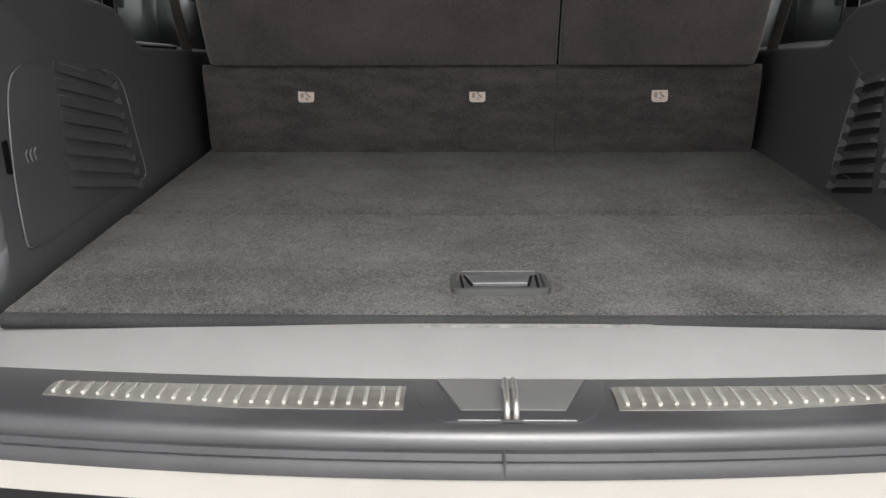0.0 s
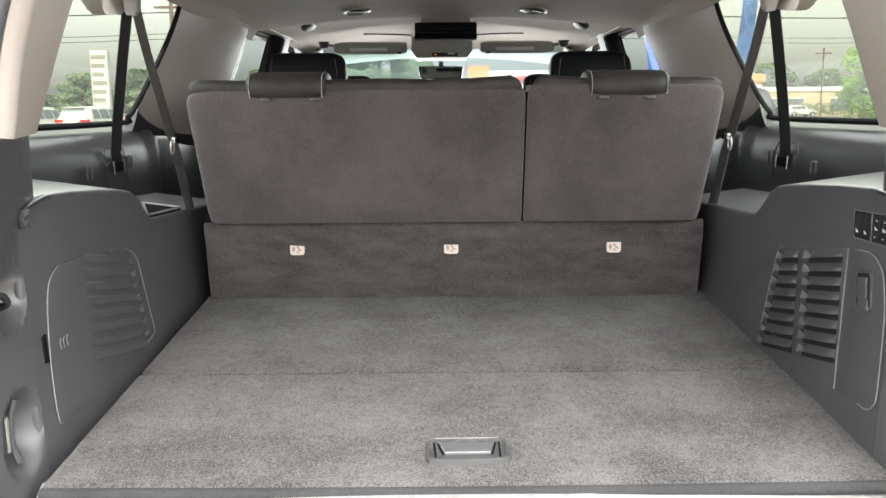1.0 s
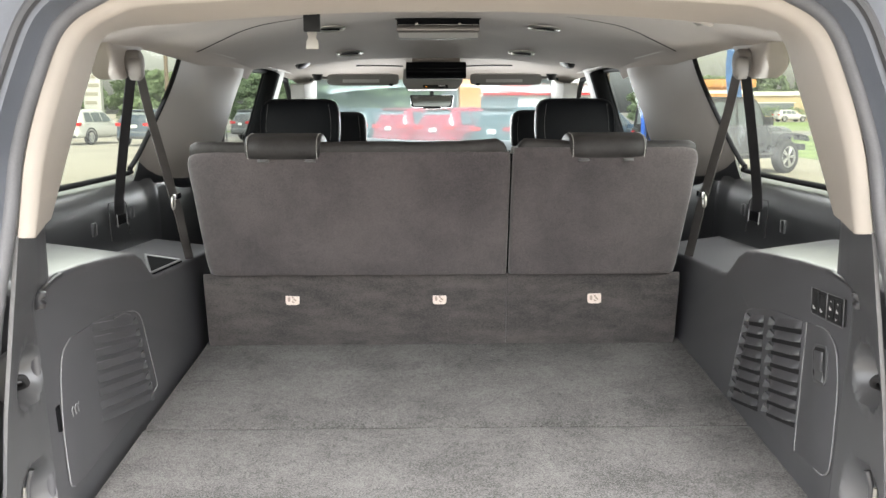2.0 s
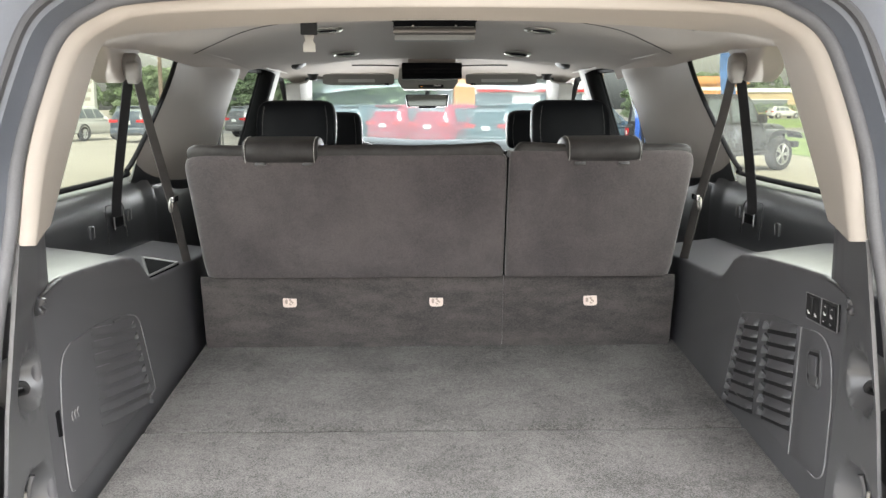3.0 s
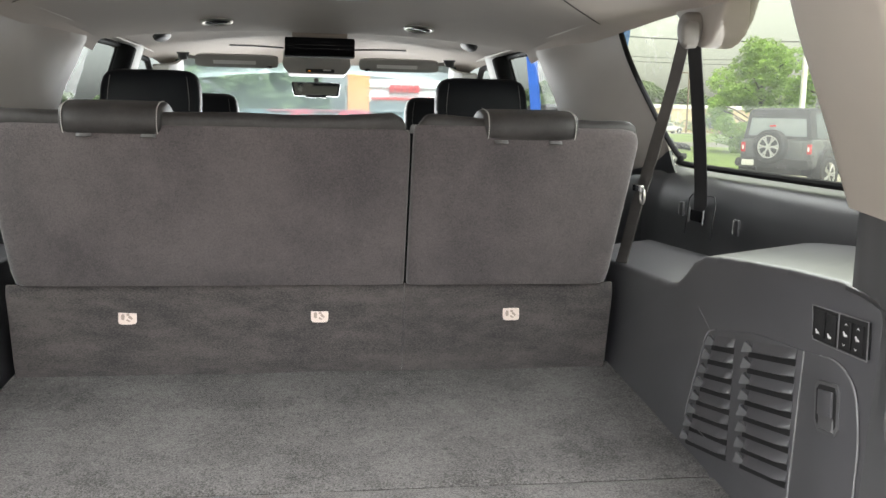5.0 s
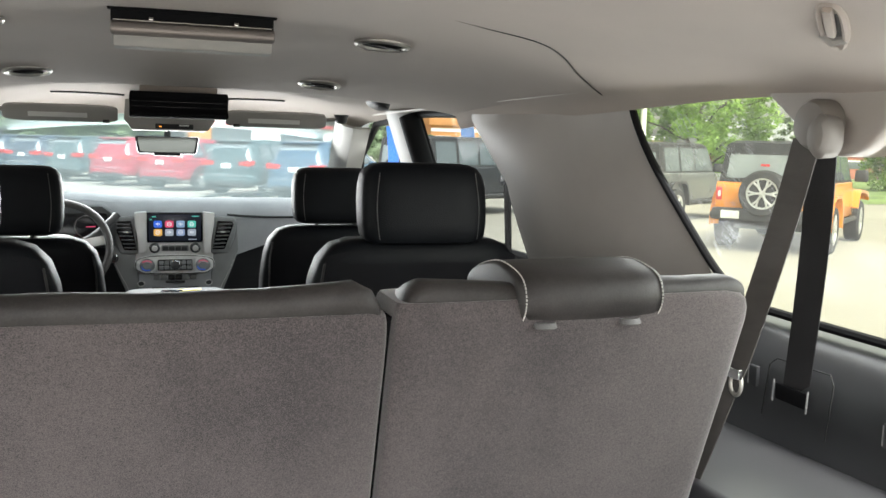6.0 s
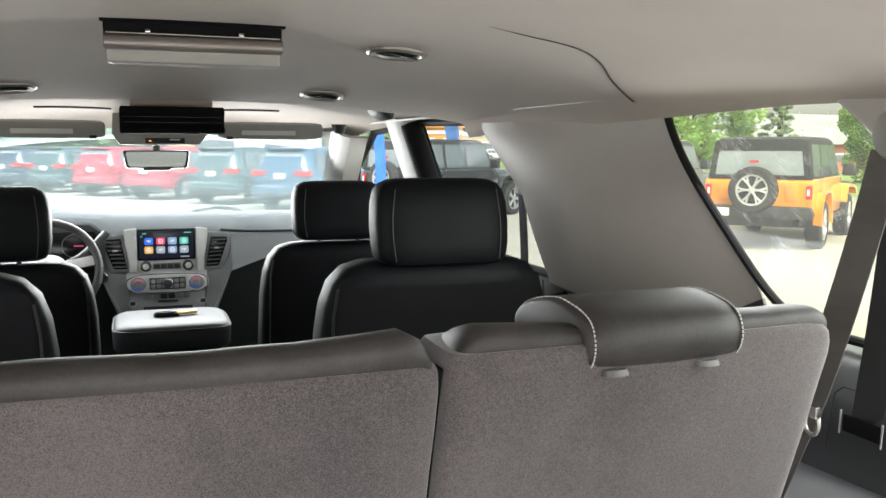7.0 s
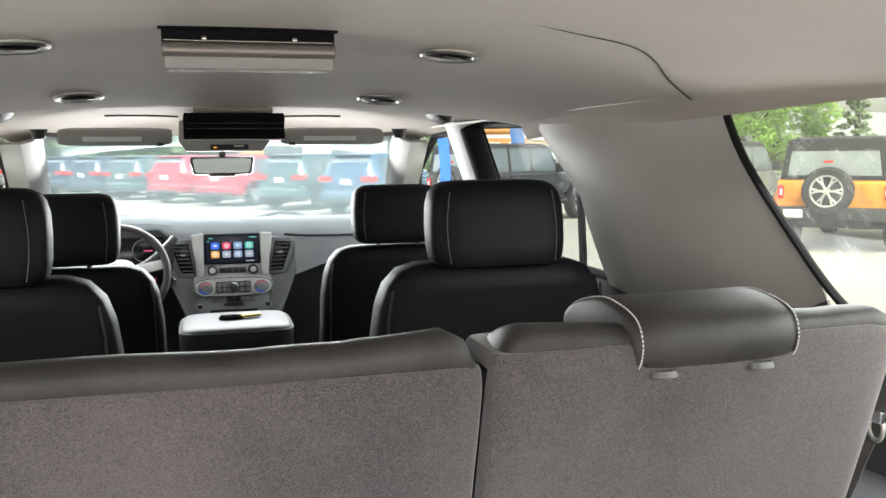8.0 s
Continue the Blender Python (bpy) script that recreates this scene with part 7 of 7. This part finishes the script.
big = tree("large leafy green maple beyond the lot", (24.9, 38.0), 7.6, 3.2, 5, M["leaf"], 0.10, 0.105, 70, 340)
for i, (x, y, k, w) in enumerate(((23.2, 44.6, 0.78, 1.05), (36.2, 36.5, 0.95, 0.75), (41.5, 34.0, 0.8, 1.1))):
    o = copy_thing(big, pose(x, y, 0, 0, 0, 77 * i + 40))
    o.scale = (k * w, k * w, k)
conifer("tall dark pine with thin ragged branches", (30.2, 40.5), 6.9, 8)
conifer("tall dark pine with thin ragged branches", (31.8, 39.3), 5.9, 9)
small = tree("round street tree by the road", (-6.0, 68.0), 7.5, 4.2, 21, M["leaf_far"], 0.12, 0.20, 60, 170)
for i, (x, y, k) in enumerate(((-14, 72, 0.62), (-22, 74, 0.66), (-30, 76, 0.62), (-37, 78, 0.68), (-26, 80, 0.7), (-2, 78, 0.75), (52, 163, 1.05), (62, 166, 1.25), (72, 165, 1.1), (84, 166, 1.3), (68, 96, 0.6), (-46, 74, 0.7), (15, 57, 0.42), (27, 104, 0.55), (18, 68, 0.6), (-10, 70, 0.6))):
    o = copy_thing(small, pose(x, y, 0, 0, 0, 63 * i))
    o.scale = (k, k, k)


# ---- lawn, road and buildings ----
ground_sheet("lawn", [(12.5, 26.5), (60, 27), (90, 56), (13, 56)], 0.02, M["grass"], "mown green lawn beside the lot", "grass")
ground_sheet("road", [(-200, 57), (38, 57), (38, 69), (-200, 69)], 0.015, M["asphalt"], "pale grey road beyond the lawn", "road")
ground_sheet("lawn_verge", [(-200, 70), (38, 70), (120, 78), (120, 122), (29, 122), (29, 76), (-200, 76)], 0.02, M["grass"], "grass verge along the road", "grass")
ground_sheet("far_road", [(29, 124), (130, 124), (130, 138), (29, 138)], 0.015, M["asphalt"], "pale grey far road in front of the shops", "road")


def building(name, label, x0, x1, y0, y1, h, wall, fascia, n_win, roof=None):
    b = thing(name, label, "building", ((x0 + x1) / 2, (y0 + y1) / 2, 0))
    w, d = (x1 - x0) / 2, (y1 - y0) / 2
    part("wall", box(-w, w, -d, d, 0, h), wall, b, smooth=0)
    if roof:
        part("roof", prism([(-d - 0.5, h), (0, h + 2.6), (d + 0.5, h)], "x", -w - 0.5, w + 0.5), roof, b, smooth=0)
    else:
        part("fascia", box(-w - 0.25, w + 0.25, -d - 0.25, d + 0.25, h - 0.55, h + 0.12, 0.05), fascia, b)
    for i in range(n_win):
        x = -w + 2 * w * (i + 0.5) / n_win
        win = part("window", box(x - w / n_win * 0.6, x + w / n_win * 0.6, -d - 0.05, -d + 0.1, 0.8, h * 0.62, 0.03), M["car_glass"], b)
        part("window_frame", box(x - w / n_win * 0.64, x + w / n_win * 0.64, -d - 0.09, -d, h * 0.62, h * 0.62 + 0.12), M["white_wall"], win)
    return b


building("shop_building", "long tan shop building with white fascia across the road", 40, 96, 146, 158, 4.6, M["tan_wall"], M["white_wall"], 5)
hedge_rng = random.Random(31)
hedge = tagged(new("hedge", leaf_cloud(hedge_rng, [(40 + 1.6 * k + hedge_rng.uniform(-0.4, 0.4), 142 + hedge_rng.uniform(-0.5, 0.5), 1.1, 1.3, 1.1 * hedge_rng.uniform(0.85, 1.15)) for k in range(34)], 0.20, 110)),
               "low dark green hedge along the shop front", "hedge", kind="stuff")
hedge.data.name = "hedge"
hedge.data.materials.append(M["leaf_dark"])
b2 = building("showroom", "white showroom with an orange corner and a red-lettered sign", 2.6, 14, 72, 86, 4.4, M["white_wall"], M["white_wall"], 2)
part("corner_tower", box(-5.9, -4.2, -7.4, -4.0, 0, 4.9, 0.05), M["orange_wall"], b2, "orange corner tower")
for i in range(5):
    part("sign_bar", box(-2.6 + i * 0.5, -2.2 + i * 0.5, -7.45, -7.2, 3.5, 4.1, 0.04), M["red_badge"], b2)
part("red_stripe", box(-4.0, 5.6, -7.35, -7.0, 2.9, 3.1), M["red_badge"], b2)
b3 = building("brick_shop", "orange brick shop with white bands across the road", 23.8, 28.4, 78, 86, 4.2, M["orange_wall"], M["orange_wall"], 2)
part("white_band", box(-2.3, 2.3, -4.06, -3.9, 3.1, 3.4), M["white_wall"], b3)
part("white_band", box(-2.3, 2.3, -4.06, -3.9, 2.0, 2.2), M["white_wall"], b3)
building("brick_house", "red brick house with a grey shingle roof", 42, 60, 58, 68, 2.2, M["brick"], M["white_wall"], 4, M["roof_grey"])
sg = thing("roadside_sign", "tall grey roadside sign tower with grey lines of print", "sign", (-22.6, 60.0, 0))
sg.scale = (0.30, 0.6, 0.60)
part("tower", box(-1.9, 1.9, -0.4, 0.4, 2.2, 9.2, 0.05), M["pole"], sg)
part("post", box(-1.2, -0.7, -0.3, 0.3, 0, 2.3, 0.03), M["pole"], sg)
part("post", box(0.7, 1.2, -0.3, 0.3, 0, 2.3, 0.03), M["pole"], sg)
for i in range(6):
    part("print_bar", box(-1.6, 1.6 - 0.3 * (i % 3), -0.46, -0.38, 8.3 - i * 0.95, 8.7 - i * 0.95), M["concrete"], sg)
for name, x, y, w, h, lab in (("blue_post", 4.45, 18.4, 0.20, 5.5, "bright blue painted post at the row's end"), ("feather_flag", 13.45, 39.0, 0.62, 7.5, "tall blue feather flag standing by the lawn")):
    p = thing(name, lab, "flag" if w > 0.5 else "post", (x, y, 0), -20)
    part("banner", loft([[(a * w / 2 + 0.10 * math.sin(z * 1.3), b * (0.10 if w < 0.5 else 0.03) + (0.06 * math.sin(z * 2) if w > 0.5 else 0), z) for a, b in ((-1, -1), (1, -1), (1, 1), (-1, 1))] for z in [0.0 + h * k / 14 for k in range(15)]]), M["blue" if w < 0.5 else "flag_blue"], p)
for x, y, h in ((-20, 68, 10), (14, 70, 10), (60, 139, 10.5), (-52, 68, 10)):
    p = thing("utility_pole", "weathered timber utility pole with a crossarm", "utility pole", (x, y, 0), group="utility poles")
    part("mast", tube([(0, 0, 0), (0, 0, h)], 0.16, 8), M["wood_pole"], p)
    part("crossarm", box(-1.3, 1.3, -0.08, 0.08, h - 0.9, h - 0.7, 0.02), M["wood_pole"], p)
wires = thing("overhead_wires", "thin dark overhead wires between the poles", "wires")
for z in (9.2, 9.25, 7.6, 7.2):
    part("wire", tube([(-52 + 100 * k / 20, 68 + 8 * (k / 20), z - 0.5 * math.sin(math.pi * ((k / 20 * 3) % 1))) for k in range(21)], 0.025, 5), M["trim_black"], wires)
lp = thing("lamp_pole", "slim white lot lighting pole", "lamp post", (18.33, 31.97, 0))
part("mast", tube([(0, 0, 0), (0, 0, 9)], 0.11, 10), M["white_wall"], lp)
part("lamp_head", box(-0.5, 0.5, -0.2, 0.2, 8.9, 9.05, 0.04), M["pole"], lp)
car_far = smooth_suv(PAINT["white"], "silver-white car on the far road", (50.3, 128.5), -80, length=4.6)

for s in (-1, 1):
    for y in (1.55, 5.85):
        own = thing("road_wheel", "road wheel of the carrying vehicle on the lot", "wheel", (s * 0.86, y, 0.40), group="road wheels")
        wheel(own, 0, 0, 0, 0.40, 0.27, M["alloy"], 0 if s > 0 else 180)
